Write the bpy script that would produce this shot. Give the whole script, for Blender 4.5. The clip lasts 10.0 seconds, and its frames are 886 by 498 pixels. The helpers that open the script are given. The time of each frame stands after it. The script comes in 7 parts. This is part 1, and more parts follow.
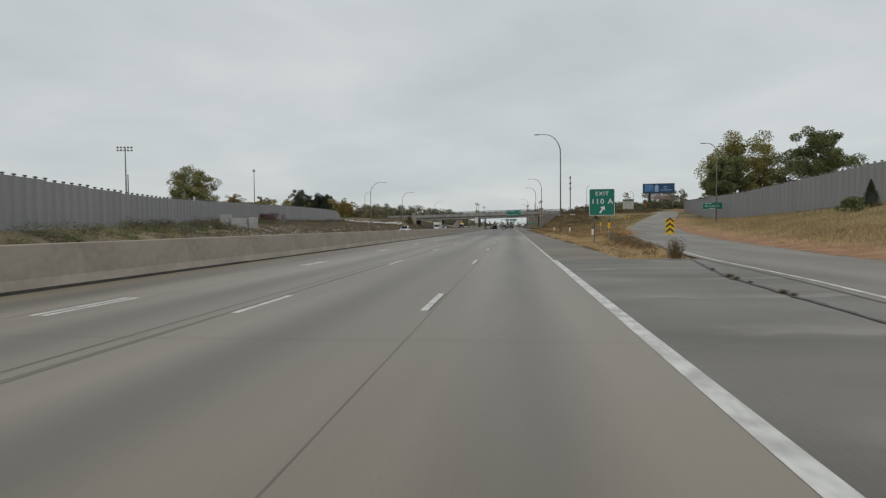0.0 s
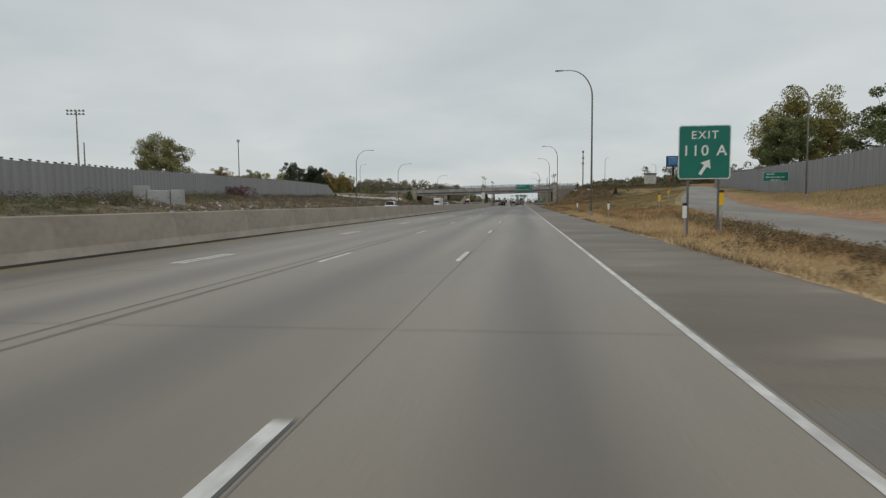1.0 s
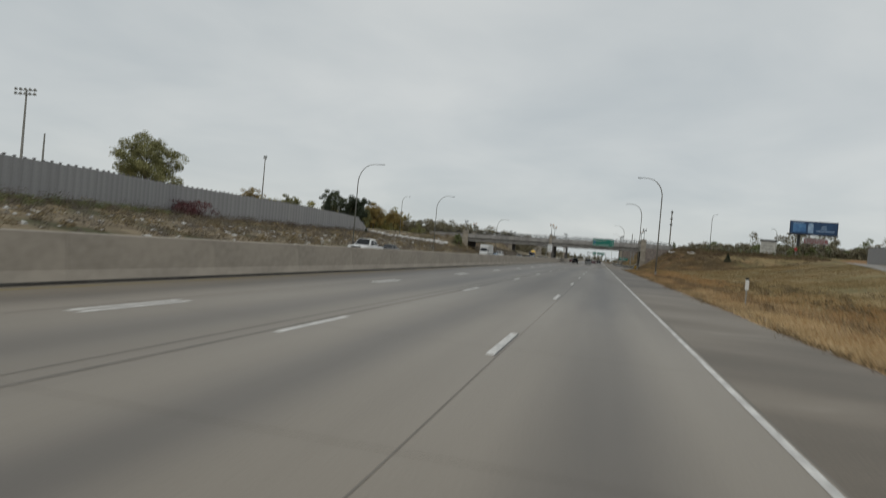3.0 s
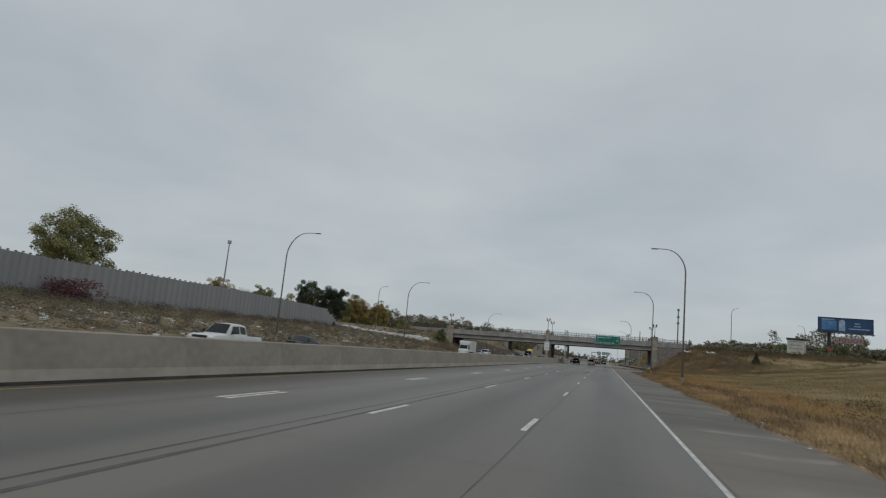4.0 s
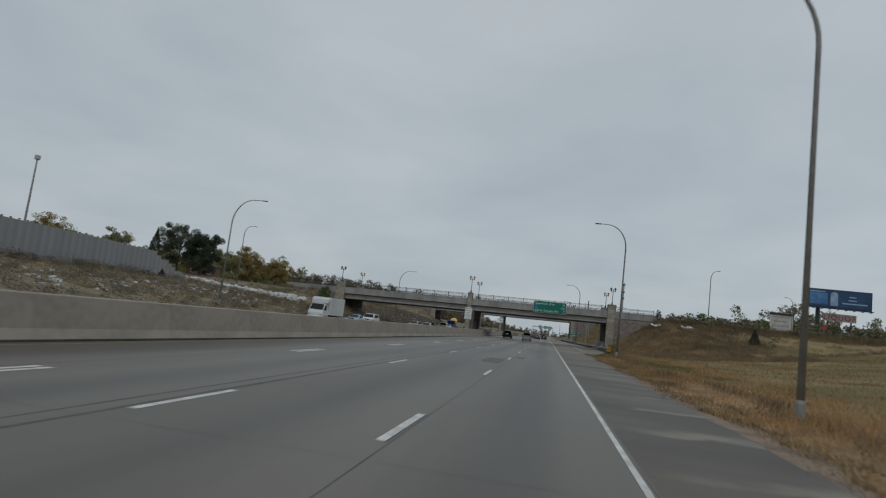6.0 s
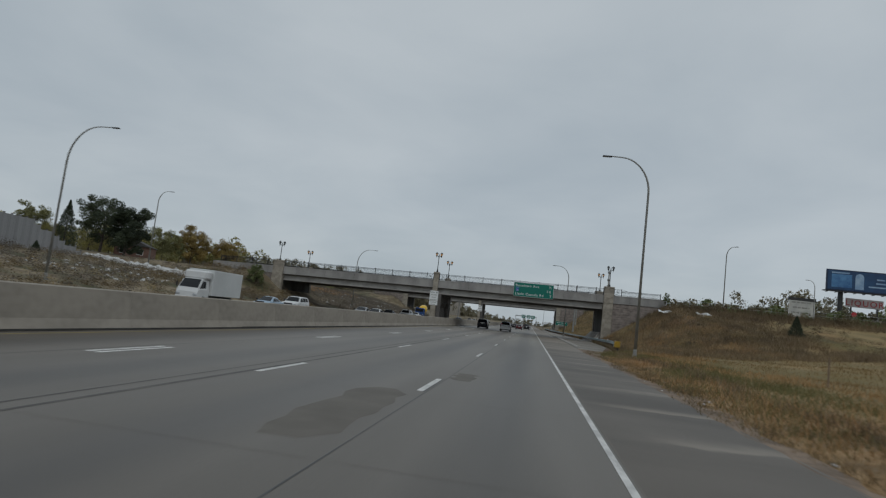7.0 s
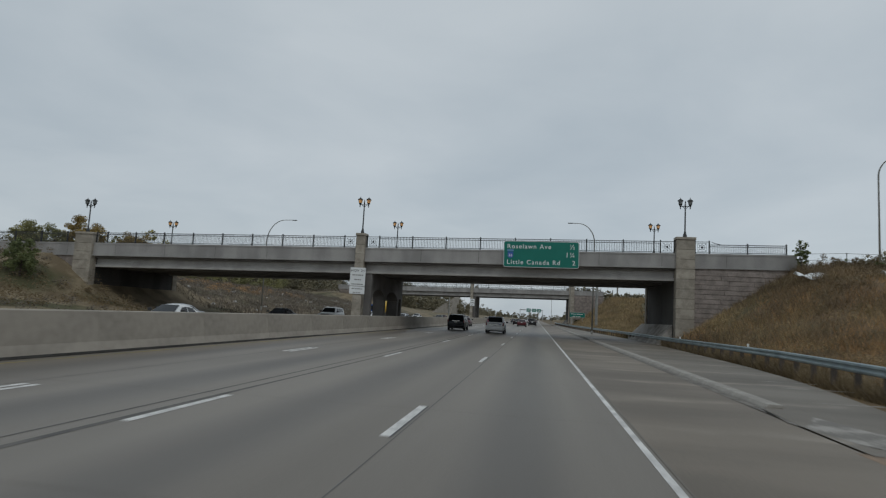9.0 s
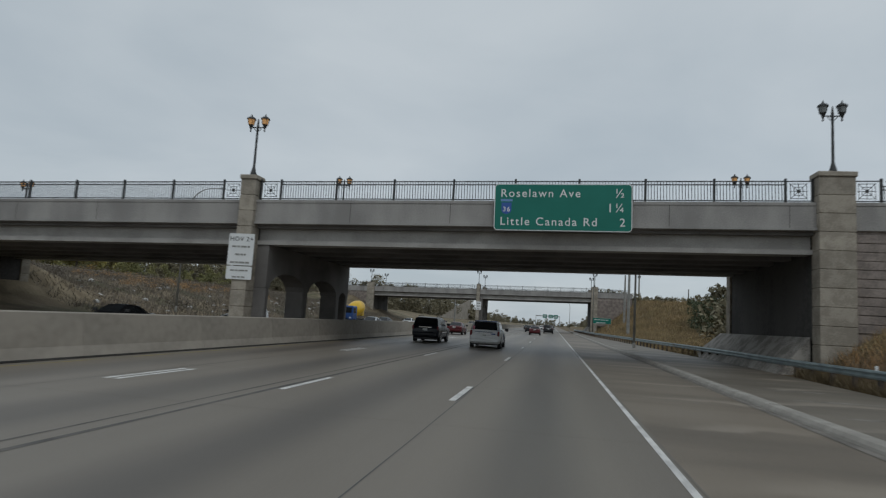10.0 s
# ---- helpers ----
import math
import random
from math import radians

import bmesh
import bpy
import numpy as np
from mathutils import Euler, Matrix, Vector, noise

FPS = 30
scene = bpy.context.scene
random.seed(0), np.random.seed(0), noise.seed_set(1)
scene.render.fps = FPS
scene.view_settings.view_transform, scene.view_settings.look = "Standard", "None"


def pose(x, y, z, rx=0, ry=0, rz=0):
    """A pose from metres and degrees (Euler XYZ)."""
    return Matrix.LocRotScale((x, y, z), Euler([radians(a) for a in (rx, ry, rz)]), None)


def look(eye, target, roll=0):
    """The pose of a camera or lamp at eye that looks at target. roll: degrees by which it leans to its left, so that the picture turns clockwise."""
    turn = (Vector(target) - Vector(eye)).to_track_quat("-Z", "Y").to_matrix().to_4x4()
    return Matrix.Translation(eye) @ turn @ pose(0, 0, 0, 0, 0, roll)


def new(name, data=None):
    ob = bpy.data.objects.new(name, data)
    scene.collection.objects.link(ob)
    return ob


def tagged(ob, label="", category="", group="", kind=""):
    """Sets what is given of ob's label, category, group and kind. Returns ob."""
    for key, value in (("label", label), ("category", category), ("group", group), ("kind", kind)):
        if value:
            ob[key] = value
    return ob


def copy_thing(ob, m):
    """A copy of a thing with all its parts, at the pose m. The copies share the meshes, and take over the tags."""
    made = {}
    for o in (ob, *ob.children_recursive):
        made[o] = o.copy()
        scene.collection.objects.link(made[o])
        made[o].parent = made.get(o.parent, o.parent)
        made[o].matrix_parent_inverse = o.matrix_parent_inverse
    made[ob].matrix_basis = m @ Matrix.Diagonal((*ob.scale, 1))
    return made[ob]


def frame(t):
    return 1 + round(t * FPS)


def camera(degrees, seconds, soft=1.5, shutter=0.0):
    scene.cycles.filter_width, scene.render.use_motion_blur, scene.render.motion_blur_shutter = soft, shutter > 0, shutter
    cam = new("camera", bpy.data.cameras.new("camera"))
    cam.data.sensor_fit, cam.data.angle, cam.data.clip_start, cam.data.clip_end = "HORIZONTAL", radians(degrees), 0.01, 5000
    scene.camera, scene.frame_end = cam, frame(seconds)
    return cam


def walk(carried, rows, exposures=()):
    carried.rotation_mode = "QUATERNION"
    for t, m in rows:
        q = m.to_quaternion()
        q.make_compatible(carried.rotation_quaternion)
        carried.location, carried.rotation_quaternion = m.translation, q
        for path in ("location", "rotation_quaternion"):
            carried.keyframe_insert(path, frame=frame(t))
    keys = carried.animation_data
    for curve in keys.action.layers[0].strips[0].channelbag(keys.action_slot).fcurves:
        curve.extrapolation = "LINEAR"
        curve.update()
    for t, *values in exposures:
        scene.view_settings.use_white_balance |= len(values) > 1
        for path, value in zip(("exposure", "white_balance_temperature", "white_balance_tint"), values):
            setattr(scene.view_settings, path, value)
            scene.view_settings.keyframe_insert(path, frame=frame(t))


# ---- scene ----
import itertools

cam = camera(71.3, 10.0, soft=1.2, shutter=0.2)
PATH = [
    (0, (-0.072, 1.424, 1.652), (-0.296, 3.411, 1.579), -0.5),
    (0.5, (-0.114, 14.559, 1.65), (-0.357, 16.542, 1.568), -0.5),
    (1, (-0.109, 27.594, 1.545), (-0.364, 29.572, 1.396), -0.4),
    (1.5, (-0.185, 40.425, 1.583), (-0.448, 42.386, 1.294), -0.4),
    (2, (-0.135, 53.253, 1.579), (-0.441, 55.207, 1.278), 1.4),
    (2.5, (-0.169, 66.37, 1.616), (-0.587, 68.309, 1.363), 2.1),
    (3, (-0.173, 79.406, 1.719), (-0.666, 81.344, 1.712), 5.0),
    (3.2, (-0.138, 84.639, 1.744), (-0.648, 86.564, 1.928), 4.0),
    (4.3, (-0.022, 112.774, 1.82), (-0.544, 114.68, 2.127), 6.0),
    (4.5, (0.005, 117.953, 1.848), (-0.509, 119.862, 2.146), 6.3),
    (5, (0.145, 130.889, 1.87), (-0.306, 132.816, 2.162), 6.6),
    (5.5, (0.304, 143.683, 1.803), (-0.097, 145.625, 2.061), 7.2),
    (5.7, (0.377, 148.98, 1.794), (-0.006, 150.927, 2.042), 7.1),
    (6.8, (0.432, 177.283, 1.786), (0.124, 179.248, 1.998), 6.9),
    (7, (0.473, 182.348, 1.756), (0.171, 184.314, 1.965), 6.8),
    (7.5, (0.416, 195.017, 1.729), (0.134, 196.99, 1.896), 4.8),
    (8, (0.328, 207.919, 1.763), (0.059, 209.894, 1.925), 3.6),
    (8.5, (0.261, 220.889, 1.764), (-0.012, 222.863, 1.933), 3.3),
    (9, (0.236, 233.275, 1.761), (-0.07, 235.24, 1.969), 3.2),
    (9.5, (0.228, 246.12, 1.738), (-0.107, 248.079, 1.963), 3.2),
    (10, (0.24, 259.173, 1.721), (-0.119, 261.128, 1.945), 3.5),
]
walk(cam, [(t, look(eye, target, roll)) for t, eye, target, roll in PATH],
     exposures=[(0.0, 0.10, 6620, 9), (1.5, 0.10, 6650, 9), (2.6, 0.08, 6700, 9), (3.2, 0.02, 6600, 9), (4.4, -0.24, 6250, 8), (7.5, -0.27, 6150, 8), (9.0, -0.14, 6150, 8), (10.0, -0.12, 6150, 8)])


# ---- world and light: an overcast afternoon ----
def build_world():
    w = bpy.data.worlds.new("overcast_sky")
    scene.world = w
    w.use_nodes = True
    nt = w.node_tree
    nt.nodes.clear()
    out = nt.nodes.new("ShaderNodeOutputWorld")
    bg = nt.nodes.new("ShaderNodeBackground")
    sky = nt.nodes.new("ShaderNodeTexSky")
    sky.sky_type, sky.sun_disc = "NISHITA", False
    sky.sun_elevation, sky.sun_rotation = radians(38), radians(200)
    dim = nt.nodes.new("ShaderNodeMix")
    dim.data_type, dim.blend_type = "RGBA", "MULTIPLY"
    dim.inputs["Factor"].default_value = 1.0
    dim.inputs["B"].default_value = (0.1, 0.1, 0.1, 1)
    nt.links.new(sky.outputs[0], dim.inputs["A"])
    tc = nt.nodes.new("ShaderNodeTexCoord")
    # clouds are a layer overhead: the direction is divided by its height, so that they draw together at the horizon
    sep = nt.nodes.new("ShaderNodeSeparateXYZ")
    nt.links.new(tc.outputs["Generated"], sep.inputs[0])
    add = nt.nodes.new("ShaderNodeMath")
    add.operation = "ADD"
    add.inputs[1].default_value = 0.22
    mx = nt.nodes.new("ShaderNodeMath")
    mx.operation = "MAXIMUM"
    mx.inputs[1].default_value = 0.0
    nt.links.new(sep.outputs[2], mx.inputs[0])
    nt.links.new(mx.outputs[0], add.inputs[0])
    div = nt.nodes.new("ShaderNodeVectorMath")
    div.operation = "DIVIDE"
    comb = nt.nodes.new("ShaderNodeCombineXYZ")
    for k in range(3):
        nt.links.new(add.outputs[0], comb.inputs[k])
    nt.links.new(tc.outputs["Generated"], div.inputs[0])
    nt.links.new(comb.outputs[0], div.inputs[1])
    n1 = nt.nodes.new("ShaderNodeTexNoise")
    n1.inputs["Scale"].default_value, n1.inputs["Detail"].default_value, n1.inputs["Roughness"].default_value = 1.3, 5, 0.5
    n1.inputs["Distortion"].default_value = 0.3
    nt.links.new(div.outputs[0], n1.inputs["Vector"])
    ramp = nt.nodes.new("ShaderNodeValToRGB")
    e = ramp.color_ramp.elements
    e[0].position, e[0].color = 0.30, (0.470, 0.512, 0.538, 1)
    e[1].position, e[1].color = 0.70, (0.597, 0.625, 0.635, 1)
    nt.links.new(n1.outputs["Fac"], ramp.inputs[0])
    mix = nt.nodes.new("ShaderNodeMix")
    mix.data_type = "RGBA"
    mix.inputs["Factor"].default_value = 0.93
    nt.links.new(dim.outputs["Result"], mix.inputs["A"])
    nt.links.new(ramp.outputs[0], mix.inputs["B"])
    bg.inputs["Strength"].default_value = 1.0
    nt.links.new(mix.outputs["Result"], bg.inputs["Color"])
    nt.links.new(bg.outputs[0], out.inputs[0])


build_world()
sun = new("sun", bpy.data.lights.new("sun", "SUN"))
sun.data.energy, sun.data.angle, sun.data.color = 0.5, radians(25), (1.0, 0.97, 0.93)
sun.matrix_world = look((0, 0, 80), (-25, 60, 0))


# ---- materials ----
def mat(name, c, c2=None, rough=0.85, metal=0.0, big=0.6, small=25.0, amount=0.35, bump=0.25, stretch=(1, 1, 1), spec=0.5, random_tone=0.0):
    """A surface with two scales of variation between c and c2, fine relief, and an uneven gloss."""
    m = bpy.data.materials.new(name)
    m.use_nodes = True
    nt = m.node_tree
    b = nt.nodes["Principled BSDF"]
    c2 = c2 or tuple(k * 0.7 for k in c)
    tc = nt.nodes.new("ShaderNodeTexCoord")
    mp = nt.nodes.new("ShaderNodeMapping")
    mp.inputs["Scale"].default_value = stretch
    nt.links.new(tc.outputs["Object"], mp.inputs["Vector"])
    n1 = nt.nodes.new("ShaderNodeTexNoise")
    n1.inputs["Scale"].default_value, n1.inputs["Detail"].default_value = big, 5
    n2 = nt.nodes.new("ShaderNodeTexNoise")
    n2.inputs["Scale"].default_value, n2.inputs["Detail"].default_value = small, 3
    nt.links.new(mp.outputs[0], n1.inputs["Vector"])
    nt.links.new(tc.outputs["Object"], n2.inputs["Vector"])
    s = nt.nodes.new("ShaderNodeMath")
    s.operation, s.inputs[1].default_value = "MULTIPLY_ADD", 0.65
    h = nt.nodes.new("ShaderNodeMath")
    h.operation, h.inputs[1].default_value = "MULTIPLY", 0.35
    nt.links.new(n2.outputs["Fac"], h.inputs[0])
    nt.links.new(n1.outputs["Fac"], s.inputs[0])
    nt.links.new(h.outputs[0], s.inputs[2])
    r = nt.nodes.new("ShaderNodeMapRange")
    r.inputs["From Min"].default_value, r.inputs["From Max"].default_value = 0.5 - 0.09 / max(amount, 0.05) ** 0.5 * 0.6, 0.5 + 0.09 / max(amount, 0.05) ** 0.5 * 0.6
    nt.links.new(s.outputs[0], r.inputs["Value"])
    mix = nt.nodes.new("ShaderNodeMix")
    mix.data_type = "RGBA"
    mix.inputs["A"].default_value, mix.inputs["B"].default_value = (*c, 1), (*c2, 1)
    nt.links.new(r.outputs[0], mix.inputs["Factor"])
    last = mix.outputs["Result"]
    if random_tone:
        oi = nt.nodes.new("ShaderNodeObjectInfo")
        mr = nt.nodes.new("ShaderNodeMapRange")
        mr.inputs["To Min"].default_value, mr.inputs["To Max"].default_value = 1 - random_tone, 1 + random_tone
        nt.links.new(oi.outputs["Random"], mr.inputs["Value"])
        hs = nt.nodes.new("ShaderNodeHueSaturation")
        nt.links.new(mr.outputs[0], hs.inputs["Value"])
        nt.links.new(last, hs.inputs["Color"])
        last = hs.outputs[0]
    nt.links.new(last, b.inputs["Base Color"])
    b.inputs["Metallic"].default_value = metal
    b.inputs["Specular IOR Level"].default_value = spec
    rr = nt.nodes.new("ShaderNodeMapRange")
    rr.inputs["To Min"].default_value, rr.inputs["To Max"].default_value = max(0.03, rough - 0.1), min(1, rough + 0.1)
    nt.links.new(n1.outputs["Fac"], rr.inputs["Value"])
    nt.links.new(rr.outputs[0], b.inputs["Roughness"])
    if bump:
        bp = nt.nodes.new("ShaderNodeBump")
        bp.inputs["Strength"].default_value, bp.inputs["Distance"].default_value = bump, 0.02
        nt.links.new(n2.outputs["Fac"], bp.inputs["Height"])
        nt.links.new(bp.outputs[0], b.inputs["Normal"])
    return m


def leaf_mat(name, c, c2):
    """Leaves: every leaf takes its own tone between the two colours."""
    m = bpy.data.materials.new(name)
    m.use_nodes = True
    nt = m.node_tree
    b = nt.nodes["Principled BSDF"]
    g = nt.nodes.new("ShaderNodeNewGeometry")
    mix = nt.nodes.new("ShaderNodeMix")
    mix.data_type = "RGBA"
    mix.inputs["A"].default_value, mix.inputs["B"].default_value = (*c, 1), (*c2, 1)
    tc = nt.nodes.new("ShaderNodeTexCoord")
    n = nt.nodes.new("ShaderNodeTexNoise")
    n.inputs["Scale"].default_value, n.inputs["Detail"].default_value = 0.22, 5
    nt.links.new(tc.outputs["Object"], n.inputs["Vector"])
    a = nt.nodes.new("ShaderNodeMath")
    a.operation, a.inputs[1].default_value = "MULTIPLY_ADD", 0.5
    f = nt.nodes.new("ShaderNodeMath")
    f.operation, f.inputs[1].default_value, f.inputs[2].default_value = "MULTIPLY_ADD", 2.0, -0.75
    a.use_clamp = True
    nt.links.new(n.outputs["Fac"], f.inputs[0])
    nt.links.new(g.outputs["Random Per Island"], a.inputs[0])
    nt.links.new(f.outputs[0], a.inputs[2])
    nt.links.new(a.outputs[0], mix.inputs["Factor"])
    nt.links.new(mix.outputs["Result"], b.inputs["Base Color"])
    b.inputs["Roughness"].default_value = 0.7
    return m


def pavement_mat(name, c, lanes):
    """Worn concrete: long streaks along the traffic, oil in the middle of each lane, grain and blotches; damp, so a little glossy."""
    m = mat(name, c, tuple(k * 0.78 for k in c), rough=0.46, big=0.35, small=30, amount=0.5, bump=0.12, stretch=(1.0, 0.06, 1))
    nt = m.node_tree
    b = nt.nodes["Principled BSDF"]
    old = b.inputs["Base Color"].links[0].from_socket
    tc = nt.nodes.new("ShaderNodeTexCoord")
    sep = nt.nodes.new("ShaderNodeSeparateXYZ")
    nt.links.new(tc.outputs["Object"], sep.inputs[0])
    ns = nt.nodes.new("ShaderNodeTexNoise")
    ns.inputs["Scale"].default_value, ns.inputs["Detail"].default_value = 0.9, 4
    mp = nt.nodes.new("ShaderNodeMapping")
    mp.inputs["Scale"].default_value = (0.5, 0.05, 1)
    nt.links.new(tc.outputs["Object"], mp.inputs["Vector"])
    nt.links.new(mp.outputs[0], ns.inputs["Vector"])

    def mth(op, a, bb=None):
        n = nt.nodes.new("ShaderNodeMath")
        n.operation = op
        for k, v in enumerate((a, bb)):
            if v is None:
                continue
            if isinstance(v, (int, float)):
                n.inputs[k].default_value = v
            else:
                nt.links.new(v, n.inputs[k])
        return n.outputs[0]

    fr = mth("FRACT", mth("DIVIDE", mth("ADD", sep.outputs[0], lanes), 3.66))
    d = mth("ABSOLUTE", mth("SUBTRACT", fr, 0.5))
    band = nt.nodes.new("ShaderNodeMapRange")
    band.interpolation_type = "SMOOTHSTEP"
    band.inputs["From Min"].default_value, band.inputs["From Max"].default_value = 0.30, 0.02
    nt.links.new(d, band.inputs["Value"])
    amt = mth("MULTIPLY", band.outputs[0], mth("MULTIPLY", ns.outputs["Fac"], 1.35))
    mx = nt.nodes.new("ShaderNodeMix")
    mx.data_type = "RGBA"
    mx.inputs["B"].default_value = (c[0] * 0.44, c[1] * 0.44, c[2] * 0.46, 1)
    nt.links.new(amt, mx.inputs["Factor"])
    nt.links.new(old, mx.inputs["A"])
    # colour dimmed from about y 100, in place of changed glare and exposure
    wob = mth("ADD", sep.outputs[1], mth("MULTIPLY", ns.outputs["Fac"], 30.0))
    dim_len = []
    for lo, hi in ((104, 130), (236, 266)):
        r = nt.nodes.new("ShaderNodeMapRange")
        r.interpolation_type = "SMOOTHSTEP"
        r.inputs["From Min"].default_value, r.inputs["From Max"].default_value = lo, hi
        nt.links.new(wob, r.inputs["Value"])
        dim_len.append(r.outputs[0])
    # this multiply paints that dimming into the road; it is no real wear
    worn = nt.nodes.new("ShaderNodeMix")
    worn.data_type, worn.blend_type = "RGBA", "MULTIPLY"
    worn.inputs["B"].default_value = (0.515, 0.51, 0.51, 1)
    nt.links.new(mth("MULTIPLY", dim_len[0], mth("SUBTRACT", 1.0, mth("MULTIPLY", dim_len[1], 0.5))), worn.inputs["Factor"])
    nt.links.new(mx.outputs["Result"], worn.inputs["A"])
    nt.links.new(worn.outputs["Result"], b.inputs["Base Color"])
    return m


def stained_mat(name, c, c2, pale):
    """Old shoulder concrete: blotched, with soft pale washed bands beside every cross joint."""
    m = mat(name, c, c2, rough=0.55, big=0.22, small=30, amount=0.6, bump=0.15, stretch=(0.5, 1.2, 1))
    nt = m.node_tree
    b = nt.nodes["Principled BSDF"]
    old = b.inputs["Base Color"].links[0].from_socket
    tc = nt.nodes.new("ShaderNodeTexCoord")
    sep = nt.nodes.new("ShaderNodeSeparateXYZ")
    nt.links.new(tc.outputs["Object"], sep.inputs[0])
    warp = nt.nodes.new("ShaderNodeTexNoise")
    warp.inputs["Scale"].default_value, warp.inputs["Detail"].default_value = 0.42, 5
    nt.links.new(tc.outputs["Object"], warp.inputs["Vector"])
    patch = nt.nodes.new("ShaderNodeTexNoise")
    patch.inputs["Scale"].default_value, patch.inputs["Detail"].default_value = 0.33, 3
    nt.links.new(tc.outputs["Object"], patch.inputs["Vector"])

    def mth(op, a, v, w=None):
        n = nt.nodes.new("ShaderNodeMath")
        n.operation = op
        for k, q in enumerate((a, v, w)):
            if isinstance(q, (int, float)):
                n.inputs[k].default_value = q
            elif q is not None:
                nt.links.new(q, n.inputs[k])
        return n.outputs[0]

    def ramp(v, lo, hi):
        r = nt.nodes.new("ShaderNodeMapRange")
        r.interpolation_type = "SMOOTHSTEP"
        r.inputs["From Min"].default_value, r.inputs["From Max"].default_value = lo, hi
        nt.links.new(v, r.inputs["Value"])
        return r.outputs[0]

    y = mth("MULTIPLY_ADD", warp.outputs["Fac"], 2.3, mth("MULTIPLY_ADD", sep.outputs[0], -0.16, sep.outputs[1]))
    fr = mth("FRACT", mth("DIVIDE", mth("ADD", y, 500.0 * 4.57 - 34.4), 4.57), 0.0)
    band = mth("MULTIPLY", ramp(fr, 0.0, 0.05), ramp(fr, 0.26, 0.06))
    band = mth("MULTIPLY", band, ramp(patch.outputs["Fac"], 0.40, 0.60))
    mx = nt.nodes.new("ShaderNodeMix")
    mx.data_type = "RGBA"
    mx.inputs["B"].default_value = (*pale, 1)
    nt.links.new(mth("MULTIPLY", band, mth("MULTIPLY_ADD", ramp(sep.outputs[0], 2.2, 3.4), 0.46, 0.14)), mx.inputs["Factor"])
    # dimmed colour between y 110 and 246 stands for less glare, not wear
    worn = nt.nodes.new("ShaderNodeMix")
    worn.data_type, worn.blend_type = "RGBA", "MULTIPLY"
    worn.inputs["B"].default_value = (0.55, 0.545, 0.55, 1)
    nt.links.new(mth("MULTIPLY", ramp(sep.outputs[1], 108, 134), ramp(sep.outputs[1], 246, 218)), worn.inputs["Factor"])
    nt.links.new(old, worn.inputs["A"])
    nt.links.new(worn.outputs["Result"], mx.inputs["A"])
    nt.links.new(mx.outputs["Result"], b.inputs["Base Color"])
    return m


def glow_mat(name, c, strength):
    m = mat(name, c, rough=0.3, bump=0)
    b = m.node_tree.nodes["Principled BSDF"]
    b.inputs["Emission Color"].default_value = (*c, 1)
    b.inputs["Emission Strength"].default_value = strength
    return m


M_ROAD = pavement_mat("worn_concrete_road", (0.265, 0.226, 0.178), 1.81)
M_SHOULDER = stained_mat("concrete_shoulder", (0.192, 0.154, 0.111), (0.123, 0.098, 0.070), (0.31, 0.262, 0.203))
M_WIDE = stained_mat("pale_paved_strip", (0.19, 0.17, 0.142), (0.12, 0.107, 0.09), (0.33, 0.30, 0.26))
M_STRIP = stained_mat("stained_paved_strip", (0.168, 0.142, 0.108), (0.110, 0.092, 0.068), (0.31, 0.265, 0.21))
M_GUTTER = mat("pale_gutter_concrete", (0.34, 0.315, 0.28), (0.18, 0.165, 0.145), rough=0.8, big=1.4, small=14, amount=0.7)
M_KERB = mat("worn_kerb_concrete", (0.36, 0.335, 0.295), (0.26, 0.24, 0.21), rough=0.85, big=0.9, small=9, amount=0.3, bump=0.3)
M_GUTTERDIRT = mat("dirty_gutter_concrete", (0.20, 0.18, 0.155), (0.12, 0.108, 0.092), rough=0.8, big=1.1, small=12, amount=0.7)
M_RAMP = mat("ramp_concrete", (0.25, 0.225, 0.19), (0.18, 0.16, 0.135), rough=0.6, big=0.25, small=28, amount=0.45, bump=0.12, stretch=(1, 0.25, 1))
M_TAR = mat("joint_tar", (0.055, 0.054, 0.053), (0.10, 0.098, 0.095), rough=0.6, big=0.8)
M_FAINT = mat("faded_joint", (0.165, 0.146, 0.122), (0.195, 0.172, 0.145), rough=0.7, big=0.9, small=9, amount=0.6)
M_SEAM = mat("old_joint_sealant", (0.070, 0.064, 0.057), (0.125, 0.114, 0.10), rough=0.7, big=0.9, small=9, amount=0.7)
M_PATCH = mat("pavement_patch", (0.140, 0.122, 0.099), (0.116, 0.100, 0.081), rough=0.7, big=1.0)
M_PAINT = mat("road_paint", (0.74, 0.72, 0.68), (0.47, 0.455, 0.43), rough=0.6, big=1.5, small=12, amount=0.5, bump=0.1)
M_BARRIER = mat("barrier_concrete", (0.36, 0.320, 0.268), (0.275, 0.245, 0.205), rough=0.85, big=0.45, small=4, amount=0.35, stretch=(1, 0.4, 1.4))
M_DARKBAND = mat("dark_band_concrete", (0.05, 0.047, 0.043), (0.085, 0.08, 0.073), rough=0.9, big=1.2)
M_BRIDGE = mat("bridge_concrete", (0.36, 0.345, 0.325), (0.25, 0.24, 0.228), rough=0.85, big=0.5, small=18, amount=0.45, stretch=(1, 1, 0.5))
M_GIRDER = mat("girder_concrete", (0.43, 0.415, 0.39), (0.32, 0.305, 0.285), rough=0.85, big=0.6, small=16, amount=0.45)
# darker copy of the bridge concrete: the shade beneath is put into its colour
M_UNDER_SHADE = mat("shaded_underside_concrete", (0.21, 0.198, 0.186), (0.14, 0.132, 0.124), rough=0.9, big=0.5)
